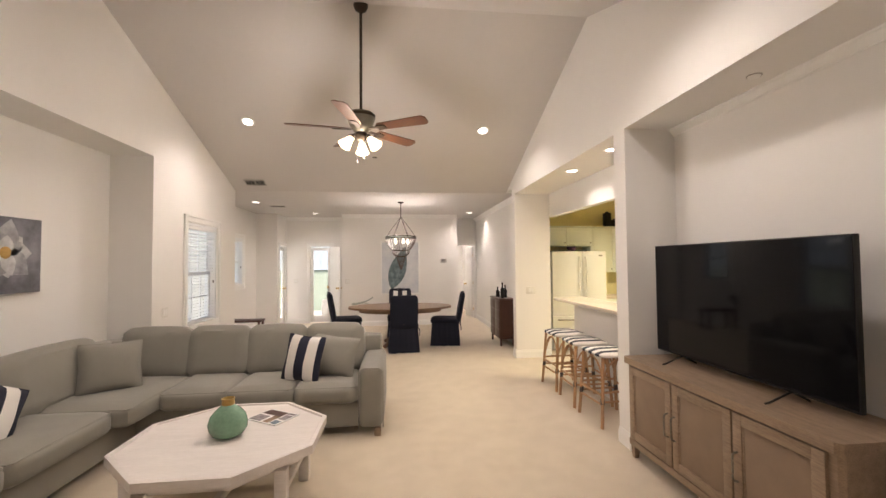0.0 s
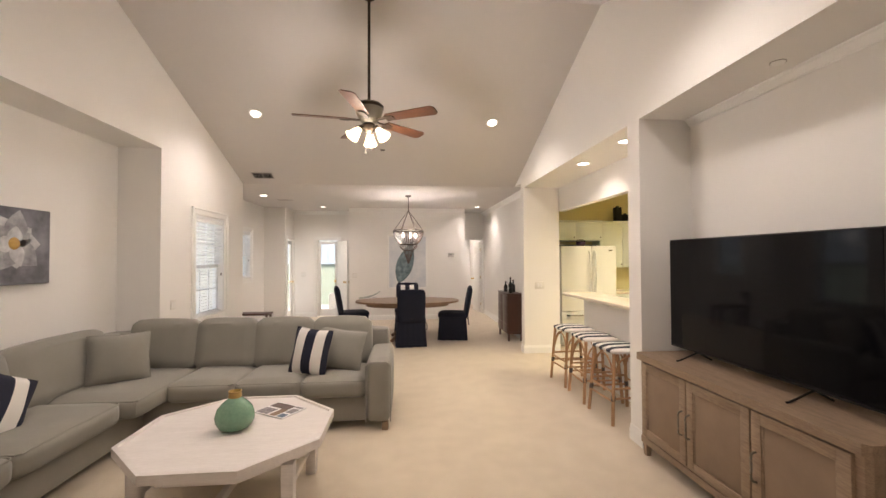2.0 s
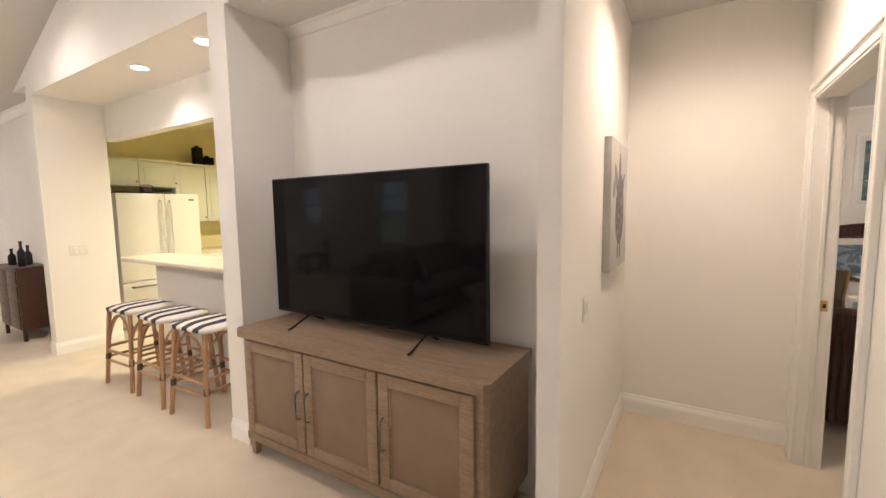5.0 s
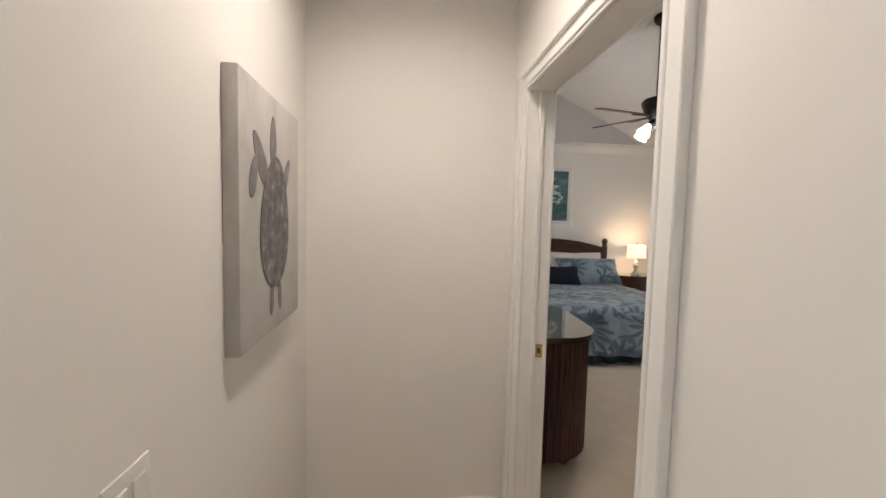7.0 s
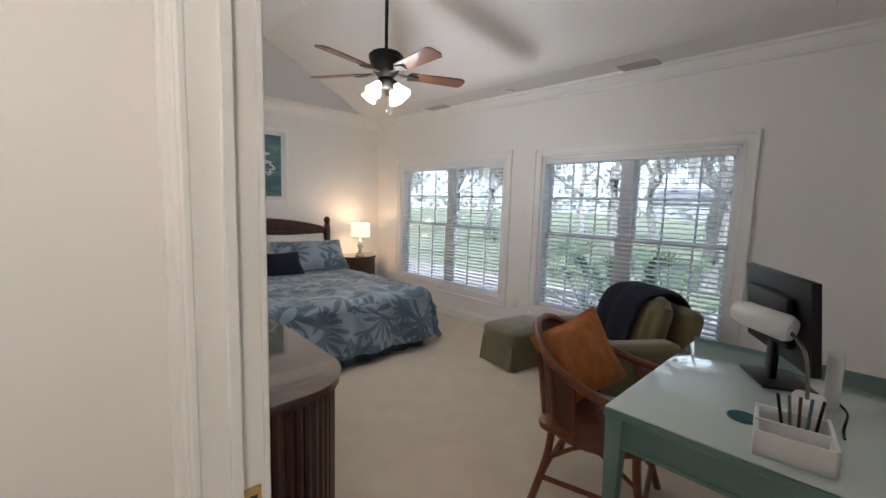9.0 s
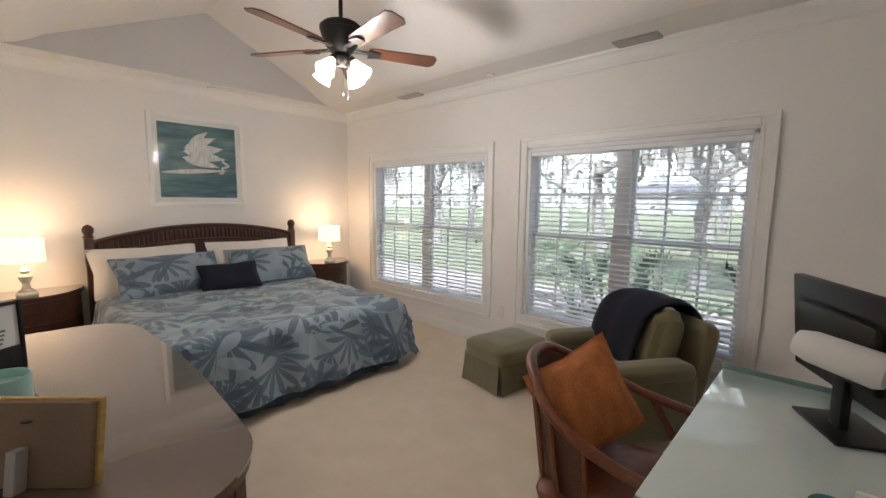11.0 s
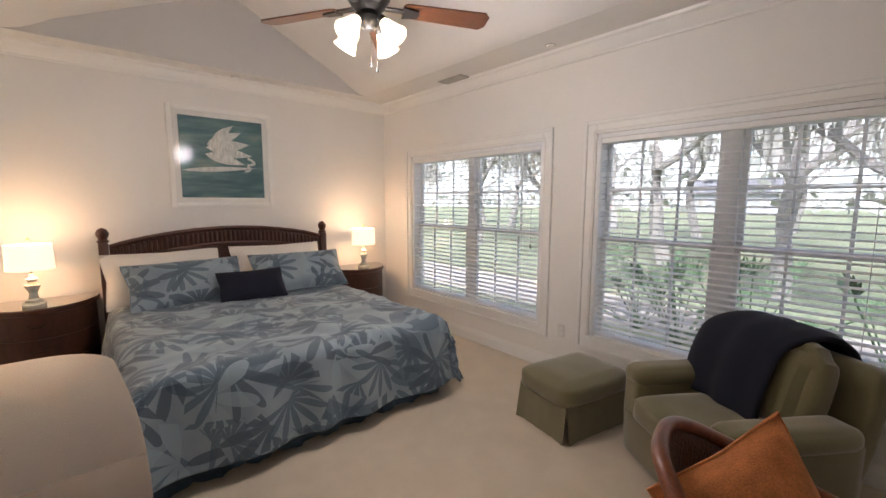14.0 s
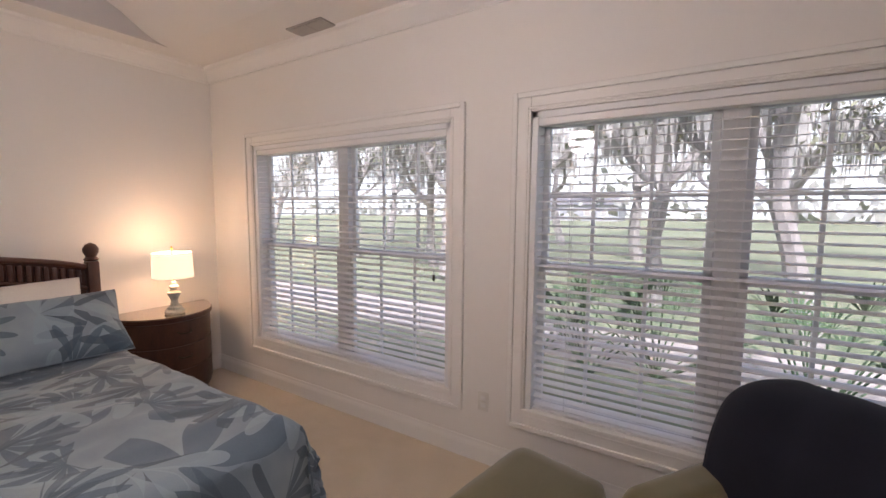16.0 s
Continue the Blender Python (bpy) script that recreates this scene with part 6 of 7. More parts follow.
bow_dresser()
pf = thing("photo_frame", pose(4.50, 0.265, 0.838, 0, 0, -45) @ pose(0, 0, 0, 0, 10, 0), "gilt-edged wooden photo frame seen from its back", "photo frame")
part("frame_back", rounded(-0.008, -0.15, 0.0, 0.010, 0.15, 0.20, 0.003), MDF, pf)
part("gilt_edge", join(rounded(0.008, -0.155, 0.195, 0.028, 0.155, 0.206, 0.002, 1), rounded(0.008, -0.156, 0, 0.028, -0.146, 0.2, 0.002, 1), rounded(0.008, 0.146, 0, 0.028, 0.156, 0.2, 0.002, 1)), GOLD_WOOD, pf, "gilt front edge")
part("easel_strut", rounded(-0.045, -0.012, 0.0, -0.012, 0.012, 0.10, 0.003), VENT, pf)
part("hanger", lathe([(0, 0), (0.012, 0), (0.012, 0.004), (0, 0.004)], 12, (-0.010, 0, 0.155)), BRONZE, pf)
sg = thing("photo_frame", pose(5.45, 0.33, 0.838, 0, 0, -58), "black standing frame holding a small printed card", "photo frame")
part("frame", join(rounded(-0.10, -0.02, 0, -0.085, 0.02, 0.28, 0.003), rounded(0.085, -0.02, 0, 0.10, 0.02, 0.28, 0.003), rounded(-0.085, -0.02, 0.265, 0.085, 0.02, 0.28, 0.003), rounded(-0.085, -0.02, 0, 0.085, 0.02, 0.10, 0.003)), BLACK, sg)
part("card", rounded(-0.086, -0.012, 0.09, 0.086, 0.012, 0.27, 0), PAPER, sg)
for i in range(4):
    part("printed_bar", rounded(-0.05, -0.0135, 0.115 + i * 0.016, 0.03 + 0.004 * i, -0.0115, 0.124 + i * 0.016, 0), INK, sg)
cd = thing("candle", pose(5.10, 0.31, 0.838), "wide aqua candle in a frosted glass jar", "candle")
part("jar", lathe([(0, 0), (0.075, 0), (0.08, 0.01), (0.08, 0.10), (0.076, 0.10), (0.075, 0.07), (0, 0.07)], 32), CANDLE, cd)
part("wick", tube([(0, 0, 0.07), (0.002, 0, 0.083)], 0.0015, 5), DARK, cd)
cs = thing("coaster", pose(5.10, 0.31, 0.8375), "dark round coaster under the candle", "coaster")
cs.location.z = 0.8375
part("disc", lathe([(0, 0), (0.092, 0), (0.092, 0.0004), (0, 0.0004)], 28), BLACK, cs)
sc = thing("wall_sconce", pose(4.98, BED_N2, 1.52), "black wall lamp above the dresser, unlit", "wall lamp")
part("back_plate", rounded(-0.04, -0.02, -0.09, 0.04, 0, 0.09, 0.006), BLACK, sc)
part("shade", lathe([(0.06, 0.0), (0.075, 0.01), (0.075, 0.12), (0.07, 0.13), (0, 0.13)], 24, (0, -0.175, -0.0)), BLACK, sc)
part("arm", tube([(0, -0.01, -0.04), (0, -0.175, -0.04), (0, -0.175, 0.02)], 0.008, 8), BRONZE, sc)


def ottoman():
    o = thing("ottoman", pose(5.106, -2.63, 0, 0, 0, -11), "olive velvet skirted ottoman", "ottoman")
    w, d = 0.22, 0.30
    part("cushion", soft_box(-w, -d, 0.22, w, d, 0.365, 0.04, 0.02, 4), OLIVE, o)
    part("welt", tube([(-w + 0.02, -d, 0.25), (w - 0.02, -d, 0.25), (w, -d + 0.02, 0.25), (w, d - 0.02, 0.25), (w - 0.02, d, 0.25), (-w + 0.02, d, 0.25), (-w, d - 0.02, 0.25), (-w, -d + 0.02, 0.25)], 0.007, 6, True), OLIVE, o)
    for k, (a, b) in enumerate((((-w, -d), (w, -d)), ((w, -d), (w, d)), ((w, d), (-w, d)), ((-w, d), (-w, -d)))):
        bm = bmesh.new()
        A, B = Vector((*a, 0)), Vector((*b, 0))
        nrm = (B - A).cross(Vector((0, 0, 1))).normalized()
        top, bot = [], []
        for i in range(17):
            t = i / 16
            p = A.lerp(B, 0.01 + 0.98 * t)
            o2 = 0.012 + 0.014 * abs(2 * t - 1) ** 6 + 0.003 * math.sin(i * 1.9)
            top.append(bm.verts.new((*(p * 0.985)[:2], 0.24)))
            bot.append(bm.verts.new((*(p + nrm * o2)[:2], 0.008)))
        for i in range(16):
            bm.faces.new((top[i], top[i + 1], bot[i + 1], bot[i]))
        part("skirt_panel", bm, OLIVE, o)


ottoman()


def armchair():
    """Faces local -y... its back at +y."""
    c = thing("armchair", pose(4.21, -2.66, 0, 0, 0, 145) @ Matrix.Scale(0.86, 4), "olive velvet club armchair with rolled arms", "armchair")
    part("base", soft_box(-0.30, -0.42, 0.03, 0.30, 0.32, 0.30, 0.03, 0.0, 1), OLIVE, c)
    part("front_skirt", soft_box(-0.40, -0.44, 0.02, 0.40, -0.40, 0.30, 0.015, 0.005, 8), OLIVE, c)
    seat = part("seat_cushion", soft_box(-0.285, -0.46, 0.29, 0.285, 0.22, 0.46, 0.05, 0.03, 2), OLIVE, c)
    part("welt", tube([(-0.26, -0.465, 0.44), (0.26, -0.465, 0.44), (0.28, -0.44, 0.44)], 0.006, 6), OLIVE, seat)
    for s in (-1, 1):
        bm = join(soft_box(s * 0.40 - 0.09, -0.40, 0.03, s * 0.40 + 0.09, 0.36, 0.54, 0.04, 0.01, 3), turned(soft_box(-0.105, -0.41, -0.07, 0.105, 0.34, 0.07, 0.065, 0.005, 4), pose(s * 0.405, 0, 0.545)))
        part("armrest", bm, OLIVE, c)
    part("backrest", turned(soft_box(-0.40, -0.09, 0.05, 0.40, 0.09, 0.86, 0.07, 0.01, 5), pose(0, 0.36, 0.02, -14, 0, 0)), OLIVE, c)
    part("back_cushion", turned(soft_box(-0.29, -0.10, 0.0, 0.29, 0.10, 0.50, 0.08, 0.05, 6), pose(0, 0.19, 0.44, -16, 0, 0)), OLIVE, c)
    for x in (-0.3, 0.3):
        for y in (-0.36, 0.3):
            part("leg", rounded(x - 0.025, y - 0.025, 0, x + 0.025, y + 0.025, 0.05, 0.004), CHERRY, c)
    # navy throw over the back
    t = thing("throw_blanket", c.matrix_world.copy(), "navy fleece throw draped over the armchair back", "blanket")
    bm = bmesh.new()
    prof = spline([(0.0, 0.02, 0.47), (0.0, 0.045, 0.60), (0.0, 0.10, 0.80), (0.0, 0.20, 0.945), (0, 0.40, 0.985), (0.0, 0.58, 0.93), (0, 0.64, 0.80), (0.0, 0.62, 0.55), (0, 0.58, 0.40)], 6)
    rows = []
    for i, p in enumerate(prof):
        row = []
        for j in range(29):
            u = -0.44 + 0.62 * j / 28
            sag = 0.05 * max(0, (-0.30 - u) / 0.14) ** 2 + 0.03 * max(0, (u - 0.1) / 0.08)
            n = noise.noise_vector(Vector((u * 7, p.y * 5, p.z * 5)))
            row.append(bm.verts.new((u + 0.012 * n.x, p.y + 0.012 * n.y + 0.012 * math.sin(u * 24), p.z - sag + 0.012 * n.z)))
        rows.append(row)
    for a, b in zip(rows, rows[1:]):
        for j in range(28):
            bm.faces.new((a[j], a[j + 1], b[j + 1], b[j]))
    cl = part("cloth", bm, NAVY, t)
    so = cl.modifiers.new("thick", "SOLIDIFY")
    so.thickness, so.offset = 0.03, 1


armchair()


def rattan_chair():
    """Tub chair: the seat faces local -x, the back at +x."""
    c = thing("rattan_chair", pose(3.70, -1.33, 0, 0, 0, 14), "brown bent-rattan desk chair with curled arms", "desk chair")
    rail = spline([(-0.30, -0.30, 0.64), (-0.05, -0.33, 0.68), (0.18, -0.29, 0.78), (0.31, -0.14, 0.88), (0.34, 0.0, 0.90), (0.31, 0.14, 0.88), (0.18, 0.29, 0.78), (-0.05, 0.33, 0.68), (-0.30, 0.30, 0.64)], 8)
    part("top_rail", tube(rail, 0.021, 10), RATTAN_BROWN, c)
    for s in (-1, 1):
        part("arm_scroll", tube(spline([(-0.30, s * 0.30, 0.64), (-0.37, s * 0.30, 0.61), (-0.38, s * 0.30, 0.54), (-0.32, s * 0.30, 0.52), (-0.29, s * 0.30, 0.56), (-0.32, s * 0.30, 0.58)], 6), 0.017, 8), RATTAN_BROWN, c)
        part("arm_support", tube(spline([(-0.10, s * 0.325, 0.67), (-0.16, s * 0.31, 0.57), (-0.26, s * 0.27, 0.43)], 6), 0.016, 8), RATTAN_BROWN, c)
    seat_ring = [(0.27 * math.cos(t), 0.27 * math.sin(t), 0.42) for t in [2 * math.pi * i / 28 for i in range(28)]]
    part("seat_ring", tube(seat_ring, 0.022, 8, True), RATTAN_BROWN, c)
    part("seat", soft_box(-0.25, -0.25, 0.41, 0.25, 0.25, 0.47, 0.03, 0.02, 5), RATTAN_BROWN, c, "brown leather seat pad")
    bm = bmesh.new()
    rows = []
    sub = rail[12:-12]
    for k in range(7):
        t = k / 6
        row = []
        for p in sub:
            a = math.atan2(p.y, p.x)
            low = Vector((0.27 * math.cos(a), 0.27 * math.sin(a), 0.43))
            row.append(bm.verts.new(low.lerp(p, t) * 1.0))
        rows.append(row)
    for a, b in zip(rows, rows[1:]):
        for i in range(len(sub) - 1):
            bm.faces.new((a[i], a[i + 1], b[i + 1], b[i]))
    w = part("woven_back", bm, WICKER, c, "woven wicker back panel")
    so = w.modifiers.new("thick", "SOLIDIFY")
    so.thickness = 0.008
    for i in range(0, len(sub), 5):
        p = sub[i]
        a = math.atan2(p.y, p.x)
        part("upright", tube([(0.285 * math.cos(a), 0.285 * math.sin(a), 0.41), tuple(p * 1.01)], 0.009, 6), RATTAN_BROWN, c)
    for sx in (-1, 1):
        for sy in (-1, 1):
            part("leg", tube(spline([(sx * 0.19, sy * 0.19, 0.43), (sx * 0.21, sy * 0.21, 0.25), (sx * 0.27, sy * 0.27, 0.0)], 5), 0.019, 8), RATTAN_BROWN, c)
        part("stretcher", tube([(sx * 0.235, -0.235, 0.15), (sx * 0.235, 0.235, 0.15)], 0.013, 8), RATTAN_BROWN, c)
        part("stretcher", tube([(-0.235, sx * 0.235, 0.17), (0.235, sx * 0.235, 0.17)], 0.013, 8), RATTAN_BROWN, c)
        part("brace", tube(spline([(-0.21, sx * 0.21, 0.26), (0, sx * 0.225, 0.39), (0.21, sx * 0.21, 0.26)], 5), 0.011, 8), RATTAN_BROWN, c)


WICKER = surface("brown_wicker", (0.075, 0.025, 0.01), 0.45, 20, 0.3, 110, 0.8, 0.006)
rattan_chair()
cushion("chair_pillow", 0.40, 0.40, 0.15, pose(3.83, -1.31, 0.73, 18, 22, 62), CLAY, "burnt orange velvet pillow propped in the desk chair", 12)


def desk():
    d = thing("desk", pose(0, 0, 0), "teal painted wooden desk with a glass top", "desk")
    x0, x1, y0, y1 = 2.68, 3.49, -2.04, -0.85
    part("desktop", rounded(x0, y0, 0.715, x1, y1, 0.745, 0.006), TEAL, d)
    part("glass_top", rounded(x0 + 0.004, y0 + 0.004, 0.746, x1 - 0.004, y1 - 0.004, 0.753, 0.002), DESK_GLASS, d, "thin glass sheet over the desktop, window reflection put into its colour")
    part("back_ledge", rounded(x0, y0 - 0.012, 0.70, x1, y0 + 0.0, 0.775, 0.006), TEAL, d)
    part("apron", join(rounded(x0 + 0.03, y1 - 0.05, 0.59, x1 - 0.03, y1 - 0.028, 0.716, 0.003), rounded(x1 - 0.05, y0 + 0.03, 0.59, x1 - 0.028, y1 - 0.03, 0.716, 0.003), rounded(x0 + 0.03, y0 + 0.028, 0.59, x1 - 0.03, y0 + 0.05, 0.716, 0.003)), TEAL, d)
    part("moulding", join(rounded(x0 + 0.06, y1 - 0.03, 0.60, x1 - 0.06, y1 - 0.022, 0.612, 0.002, 1), rounded(x1 - 0.03, y0 + 0.06, 0.60, x1 - 0.022, y1 - 0.06, 0.612, 0.002, 1)), TEAL, d)
    for i in range(2):
        dr = part("drawer", rounded(x1 - 0.032, y0 + 0.1 + i * 0.53, 0.625, x1 - 0.018, y0 + 0.6 + i * 0.53, 0.705, 0.003), TEAL, d)
        part("knob", lathe([(0, -0.012), (0.012, -0.006), (0.012, 0.006), (0, 0.012)], 12, (x1 - 0.008, y0 + 0.35 + i * 0.53, 0.665)), BRASS, dr)
    for x in (x0 + 0.04, x1 - 0.04):
        for y in (y0 + 0.05, y1 - 0.04):
            part("leg", turned(lathe([(0.026, 0), (0.046, 0.717)], 4), pose(x, y, 0, 0, 0, 45)), TEAL, d)


desk()
mo = thing("monitor", pose(3.06, -1.70, 0.754, 0, 0, -62), "black flat computer monitor seen side-on on the desk", "monitor")
part("screen_panel", turned(rounded(-0.31, -0.02, 0.13, 0.31, 0.015, 0.50, 0.006), pose(0, 0, 0, -6, 0, 0)), BLACK, mo)
part("back", turned(rounded(-0.2, 0.015, 0.2, 0.2, 0.05, 0.42, 0.015), pose(0, 0, 0, -6, 0, 0)), BLACK, mo)
part("neck", rounded(-0.03, 0.02, 0.0, 0.03, 0.05, 0.3, 0.006), BLACK, mo)
part("base", rounded(-0.13, -0.09, 0, 0.13, 0.11, 0.012, 0.004), BLACK, mo)
dl = thing("desk_lamp", pose(2.94, -1.36, 0.754), "white gooseneck desk lamp, unlit", "desk lamp")
part("base", rounded(-0.05, -0.09, 0, 0.05, 0.09, 0.07, 0.02), WHITE_PLASTIC, dl)
part("gooseneck", tube(spline([(0, 0.02, 0.06), (0.01, 0.0, 0.16), (0.03, -0.03, 0.24), (0.09, -0.08, 0.30)], 6), 0.007, 8), PEWTER, dl)
part("head", turned(lathe([(0, -0.02), (0.045, -0.02), (0.055, 0.0), (0.052, 0.16), (0.04, 0.2), (0, 0.21)], 24), pose(0.09, -0.08, 0.30, 0, 82, -20)), WHITE_PLASTIC, dl)
og = thing("desk_organiser", pose(2.95, -1.03, 0.754, 0, 0, 8), "white plastic desk organiser holding pens", "organiser")
part("tray", join(rounded(-0.1, -0.12, 0, 0.1, 0.12, 0.012, 0.004), rounded(-0.1, -0.12, 0, -0.088, 0.12, 0.085, 0.003), rounded(0.088, -0.12, 0, 0.1, 0.12, 0.07, 0.003), rounded(-0.1, -0.12, 0, 0.1, -0.108, 0.08, 0.003), rounded(-0.1, 0.108, 0, 0.1, 0.12, 0.08, 0.003), rounded(-0.1, -0.006, 0, 0.1, 0.006, 0.075, 0.003)), WHITE_PLASTIC, og)
for i in range(5):
    part("pen", tube([(-0.06 + 0.02 * i, -0.08, 0.012), (-0.075 + 0.03 * i, -0.09 + 0.006 * i, 0.15)], 0.005, 6), (BLACK, SKIRT, CHERRY, PEWTER, BLACK)[i], og)
cs2 = thing("coaster", pose(3.10, -1.15, 0.7535), "round teal coaster on the desk", "coaster")
part("disc", lathe([(0, 0), (0.048, 0), (0.05, 0.004), (0.046, 0.009), (0, 0.009)], 24), surface("teal_rubber", (0.02, 0.10, 0.12), 0.5), cs2)
rt = thing("router", pose(2.88, -1.52, 0.754), "upright white router with cables", "router")
part("body", rounded(-0.025, -0.05, 0, 0.025, 0.05, 0.22, 0.01), WHITE_PLASTIC, rt)
part("cable", tube(spline([(-0.02, 0, 0.03), (-0.05, 0.05, 0.01), (-0.045, 0.2, 0.008), (-0.05, 0.3, 0.01)], 5), 0.004, 6), BLACK, rt)
wt = thing("wall_television", pose(BED_W, -0.98, 1.72), "black flat television mounted on the bedroom wall", "television")
part("bracket", rounded(0, -0.15, -0.15, 0.03, 0.15, 0.15, 0.004), BLACK, wt)
part("panel", rounded(0.03, -0.45, -0.27, 0.055, 0.45, 0.27, 0.005), BLACK, wt)
part("screen", rounded(0.054, -0.44, -0.26, 0.057, 0.44, 0.26, 0.001, 1), SCREEN, wt)

# ---- outdoors ----
GRASS, _t, _b = nodes_of("winter_lawn")
_c = mix(_t, 0.5, ramp(_t, noise_of(_t, 0.15, 5), [(0.35, (0.17, 0.22, 0.13)), (0.6, (0.25, 0.27, 0.17)), (0.75, (0.36, 0.29, 0.21))]), ramp(_t, noise_of(_t, 6, 5), [(0.3, (0.15, 0.19, 0.11)), (0.7, (0.30, 0.30, 0.19))]))
_t.links.new(_c, _b.inputs["Base Color"])
_b.inputs["Roughness"].default_value = 1.0
bump(_t, _b, noise_of(_t, 30, 4), 0.5, 0.05)
gd = bmesh.new()
bm_box(gd, -900, -900, -0.62, 900, 900, -0.42)
setting("ground", gd, GRASS, "winter lawn with pale straw patches and green grass", "lawn")
PATHC = surface("pale_drive", (0.42, 0.38, 0.34), 0.9, 2, 0.12, 60, 0.2, 0.01)
setting("pavement", rounded(-30, -8.2, -0.46, 60, -6.4, -0.405, 0.01), PATHC, "pale pink-grey garden path along the lawn", "path")
BARK = surface("grey_bark", (0.34, 0.32, 0.30), 0.95, 5, 0.3, 30, 0.8, 0.03, 0, (3, 3, 0.6))
LEAF = surface("dull_leaf", (0.19, 0.20, 0.13), 0.8, 3, 0.35, 20, 0.1, 0.01)
MOSS = surface("grey_moss", (0.40, 0.39, 0.36), 0.95, 3, 0.25, 20, 0.1, 0.01)
FROND = surface("palmetto_green", (0.07, 0.12, 0.055), 0.6, 4, 0.3, 40, 0.1, 0.005)
rng = random.Random(5)


def tree_mesh(seed, height):
    """Trunk with forking limbs; the ends carry small leaf blades and hanging moss."""
    r = random.Random(seed)
    wood_bm, ends = [], []

    def limb(p, d, length, rad, level):
        pts = [p]
        q, dd = p.copy(), d.copy()
        n = 5
        for i in range(n):
            dd = (dd + Vector((r.uniform(-0.25, 0.25), r.uniform(-0.25, 0.25), r.uniform(-0.05, 0.18)))).normalized()
            q = q + dd * length / n
            pts.append(q.copy())
        wood_bm.append(tube(pts, [rad * (1 - 0.5 * i / n) for i in range(n + 1)], 7 if level < 2 else 5))
        if level == 3:
            ends.extend(pts[1:])
            return
        for k in range(3 if level else 4):
            s = pts[r.randint(2, n)] if level else pts[r.randint(3, n)]
            a = r.uniform(0, 6.283)
            nd = (dd * 0.55 + Vector((math.cos(a), math.sin(a), r.uniform(0.0, 0.6)))).normalized()
            limb(s, nd, length * r.uniform(0.5, 0.72), rad * 0.5, level + 1)

    limb(Vector((0, 0, 0)), Vector((0.05, 0, 1)), height * 0.45, height * 0.022, 0)
    leaves, moss = bmesh.new(), bmesh.new()
    for e in ends:
        for k in range(5):
            p = e + Vector((r.gauss(0, 0.35), r.gauss(0, 0.35), r.gauss(0, 0.3)))
            a = Vector((r.uniform(-1, 1), r.uniform(-1, 1), r.uniform(-1, 1))).normalized() * r.uniform(0.05, 0.11)
            b = a.cross(Vector((r.uniform(-1, 1), r.uniform(-1, 1), 1))).normalized() * 0.035
            leaves.faces.new([leaves.verts.new(v) for v in (p - a, p + b, p + a, p - b)])
        for k in range(2):
            p = e + Vector((r.gauss(0, 0.15), r.gauss(0, 0.15), 0))
            L, w = r.uniform(0.3, 1.1), r.uniform(0.02, 0.05)
            a = r.uniform(0, 3.14)
            u = Vector((math.cos(a) * w, math.sin(a) * w, 0))
            moss.faces.new([moss.verts.new(v) for v in (p - u, p + u, p + u * 0.6 + Vector((0.05, 0, -L * 0.6)), p + Vector((0, 0, -L)), p - u * 0.7 - Vector((0.04, 0, L * 0.5)))])
    return join(*wood_bm), leaves, moss


def tree(seed, height, m):
    t = thing("tree", m, "bare winter oak hung with grey moss on the lawn", "tree", "trees on the lawn")
    a, b, c = tree_mesh(seed, height)
    part("trunk", a, BARK, t)
    part("crown", b, LEAF, t, "sparse dull green leaves", False)
    part("moss", c, MOSS, t, "hanging grey moss", False)
    return t


kinds = [tree(11, 9.0, pose(5.3, -10.5, -0.45)), tree(23, 11.0, pose(8.6, -13.5, -0.45)), tree(37, 8.0, pose(3.1, -8.8, -0.45, 0, 0, 40))]
for x, y, k, a in ((10.5, -10.8, 0, 80), (13.5, -16, 1, 200), (12.2, -12.8, 2, 130), (6.6, -19, 1, 20), (2.2, -17, 0, 250), (16.5, -13.5, 0, 300), (0.2, -12.5, 2, 60), (20, -20, 1, 100), (11, -24, 1, 330), (4.2, -26, 1, 150), (-2.5, -22, 0, 10), (24, -15, 2, 220), (17, -27, 1, 260), (8.5, -32, 1, 90), (28, -26, 1, 40)):
    copy_thing(kinds[k], pose(x, y, -0.45, 0, 0, a))


def palmetto(m, seed):
    r = random.Random(seed)
    p = thing("palmetto_shrub", m, "green fan palmetto shrub outside the window", "shrub", "palmetto shrubs")
    for i in range(16):
        a, e = r.uniform(0, 6.283), r.uniform(0.4, 1.35)
        L = r.uniform(0.7, 1.2)
        tip = Vector((math.cos(a) * math.cos(e), math.sin(a) * math.cos(e), math.sin(e))) * L
        st_ = part("stalk", tube([(0, 0, 0), tuple(tip * 0.6), tuple(tip)], 0.01, 5), FROND, p)
        fan = bmesh.new()
        d = tip.normalized()
        side = d.cross(Vector((0, 0, 1))).normalized()
        for k in range(11):
            t = -1.2 + 2.4 * k / 10
            dirv = (d * math.cos(t) + side * math.sin(t)).normalized()
            q = tip + dirv * 0.42 + Vector((0, 0, -0.08))
            w = dirv.cross(Vector((0, 0, 1))).normalized() * 0.02
            mid = tip + dirv * 0.22
            fan.faces.new([fan.verts.new(v) for v in (tip, mid + w, q, mid - w)])
        part("frond", fan, FROND, st_, "", False)


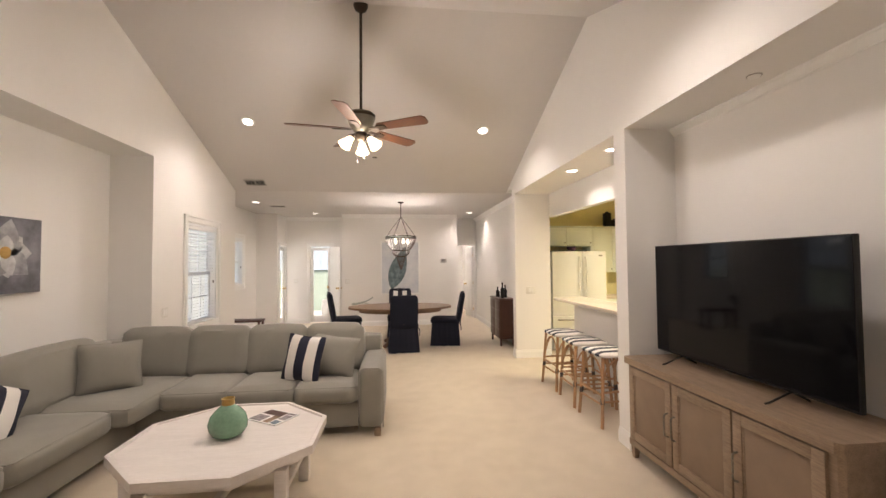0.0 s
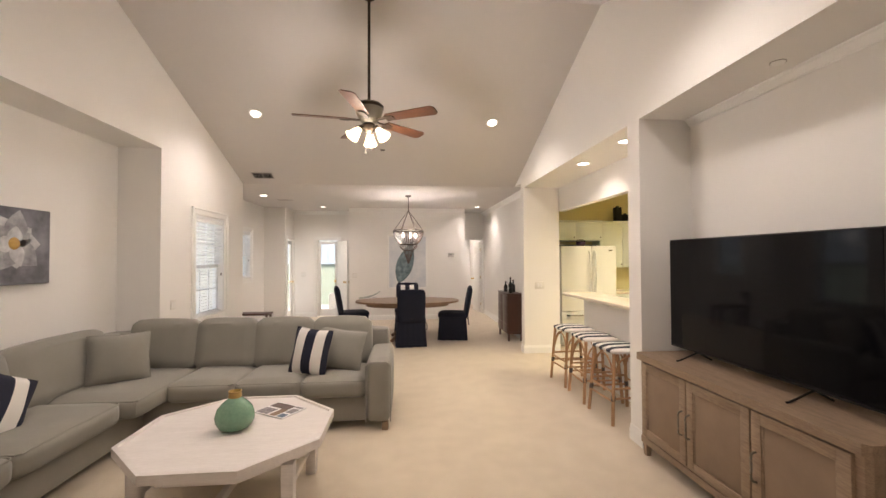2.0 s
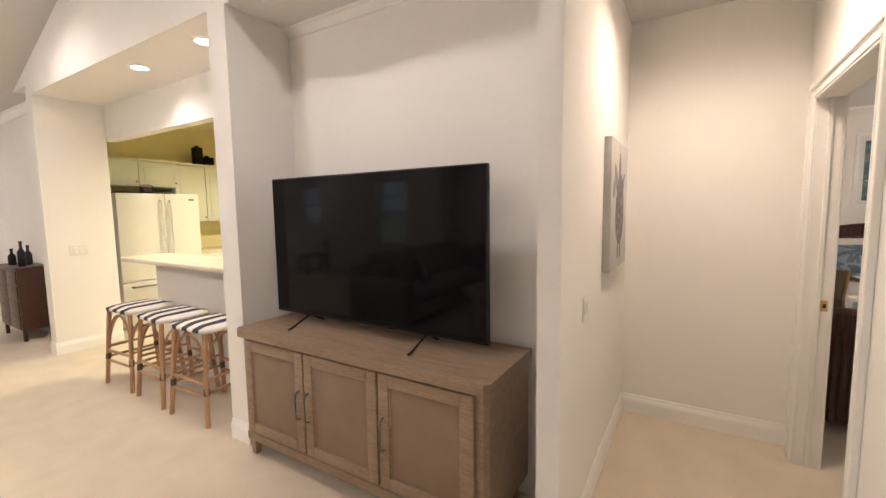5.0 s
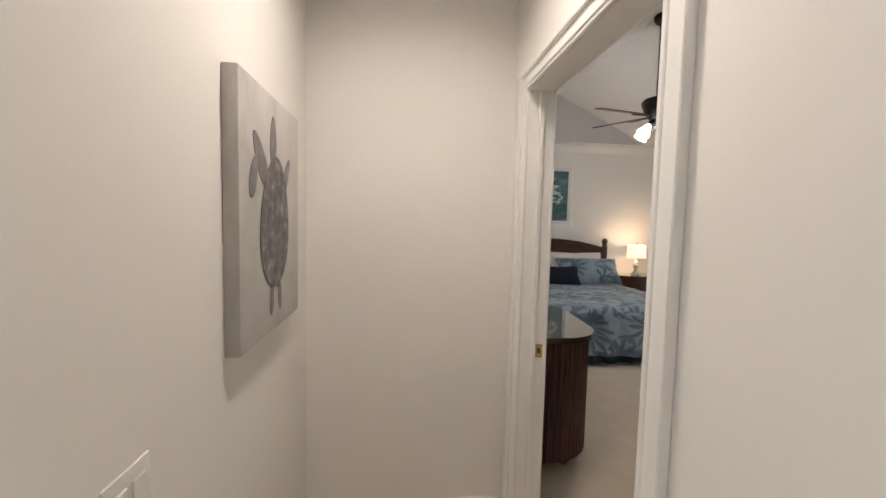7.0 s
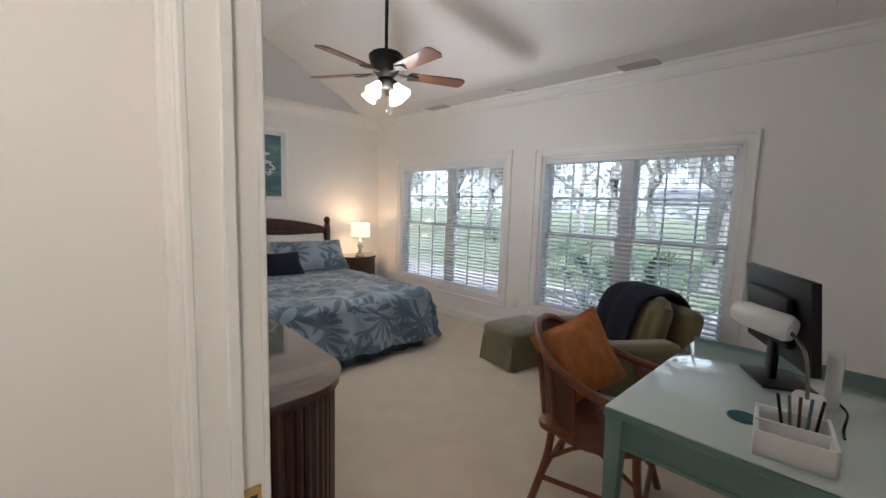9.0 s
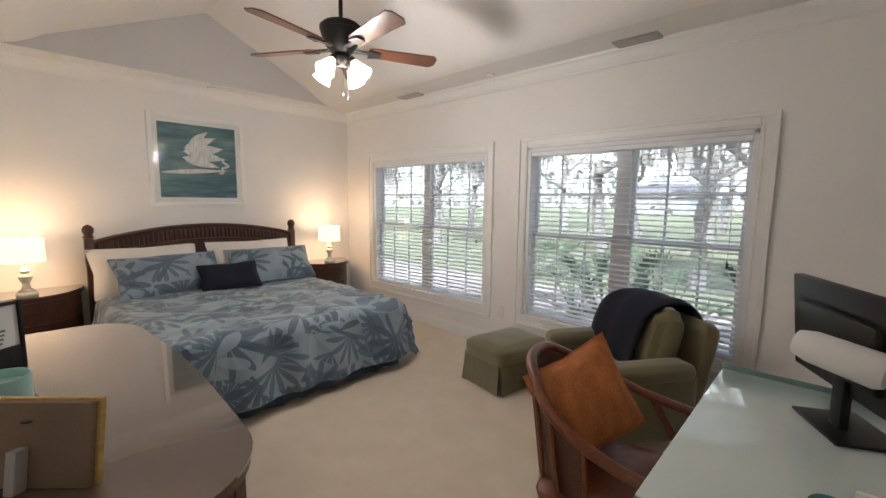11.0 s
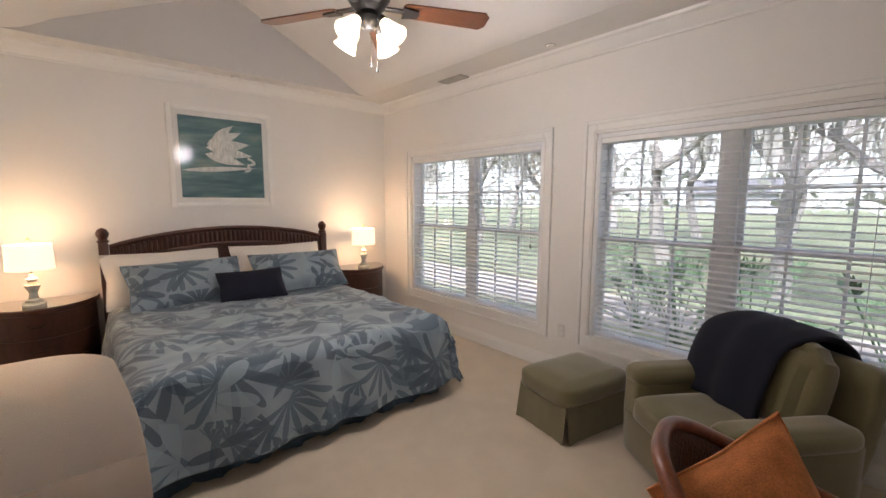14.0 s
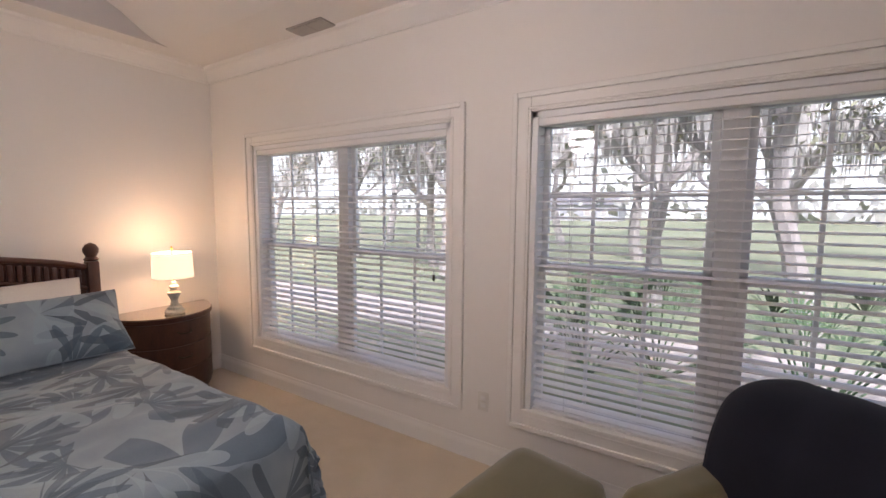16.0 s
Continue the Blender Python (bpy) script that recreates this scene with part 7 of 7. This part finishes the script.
for i, (x, y) in enumerate(((5.6, -6.0), (6.3, -6.4), (4.9, -6.3), (3.6, -5.9), (8.6, -9.2))):
    palmetto(pose(x, y, -0.42), i + 3)
# Glowing ring added far out to brighten the window views.
DISTANCE_GLOW, _t, _b = nodes_of("glowing_distance")
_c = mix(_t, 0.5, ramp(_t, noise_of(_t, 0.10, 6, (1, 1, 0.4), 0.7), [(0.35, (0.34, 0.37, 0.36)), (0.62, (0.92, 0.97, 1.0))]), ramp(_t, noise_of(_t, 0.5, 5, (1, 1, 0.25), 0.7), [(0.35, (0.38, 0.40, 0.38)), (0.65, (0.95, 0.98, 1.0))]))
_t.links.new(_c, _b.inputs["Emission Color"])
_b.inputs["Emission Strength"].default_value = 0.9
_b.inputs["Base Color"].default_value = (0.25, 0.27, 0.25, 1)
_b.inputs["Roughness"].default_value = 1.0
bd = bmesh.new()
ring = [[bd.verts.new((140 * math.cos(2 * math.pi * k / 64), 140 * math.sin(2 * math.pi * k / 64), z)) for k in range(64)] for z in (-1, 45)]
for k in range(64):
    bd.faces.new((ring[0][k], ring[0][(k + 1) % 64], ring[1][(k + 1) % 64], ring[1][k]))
setting("backdrop", bd, DISTANCE_GLOW, "glowing backdrop ring painted as far woodland and low sky", "backdrop")
hs = thing("house", pose(24, -85, -0.45, 0, 0, 0), "distant grey house with a pitched roof among trees", "house")
part("wall", rounded(-7, -4, 0, 7, 4, 3.2, 0), surface("grey_siding", (0.33, 0.34, 0.36), 0.8), hs)
part("roof", turned(prism([(-4.6, 3.1), (4.6, 3.1), (0, 5.6)], (-7.5, 7.5), "x"), Matrix()), surface("grey_shingle", (0.16, 0.16, 0.17), 0.9), hs)
for x in (-4.5, -1.5, 1.5, 4.5):
    w_ = part("window", rounded(x - 0.6, 4.0, 0.9, x + 0.6, 4.06, 2.3, 0.01), TRIM, hs)
    part("pane", rounded(x - 0.5, 4.05, 1.0, x + 0.5, 4.08, 2.2, 0), VENT, w_)
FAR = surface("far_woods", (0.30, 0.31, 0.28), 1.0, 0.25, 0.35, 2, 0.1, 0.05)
fw = bmesh.new()
r_ = random.Random(9)
for i in range(1500):
    x, dist = r_.uniform(-60, 90), r_.uniform(60, 110)
    h = r_.uniform(0.2, 1) ** 2 * 11
    p = Vector((x, -dist, h))
    a = Vector((r_.uniform(-1, 1), r_.uniform(-1, 1), r_.uniform(-1, 1))).normalized() * r_.uniform(0.5, 1.3)
    b = a.cross(Vector((r_.uniform(-1, 1), 1, r_.uniform(-1, 1)))).normalized() * r_.uniform(0.3, 0.9)
    fw.faces.new([fw.verts.new(v) for v in (p - a, p - a * 0.3 + b, p + a, p + a * 0.2 - b)])
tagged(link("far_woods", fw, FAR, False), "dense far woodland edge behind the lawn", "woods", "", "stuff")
PORCH = thing("porch_chair", pose(-1.75, 12.6, -0.4), "white wicker porch chair outside the glazed door", "chair")
part("seat", soft_box(-0.3, -0.28, 0.3, 0.3, 0.28, 0.42, 0.05, 0.02, 3), LINEN, PORCH)
part("back", turned(soft_box(-0.3, -0.04, 0, 0.3, 0.04, 0.5, 0.03, 0.01, 3), pose(0, 0.26, 0.4, -10, 0, 0)), LINEN, PORCH)
for x in (-0.27, 0.27):
    for y in (-0.25, 0.25):
        part("leg", tube([(x, y, 0), (x, y, 0.32)], 0.02, 8), LINEN, PORCH)
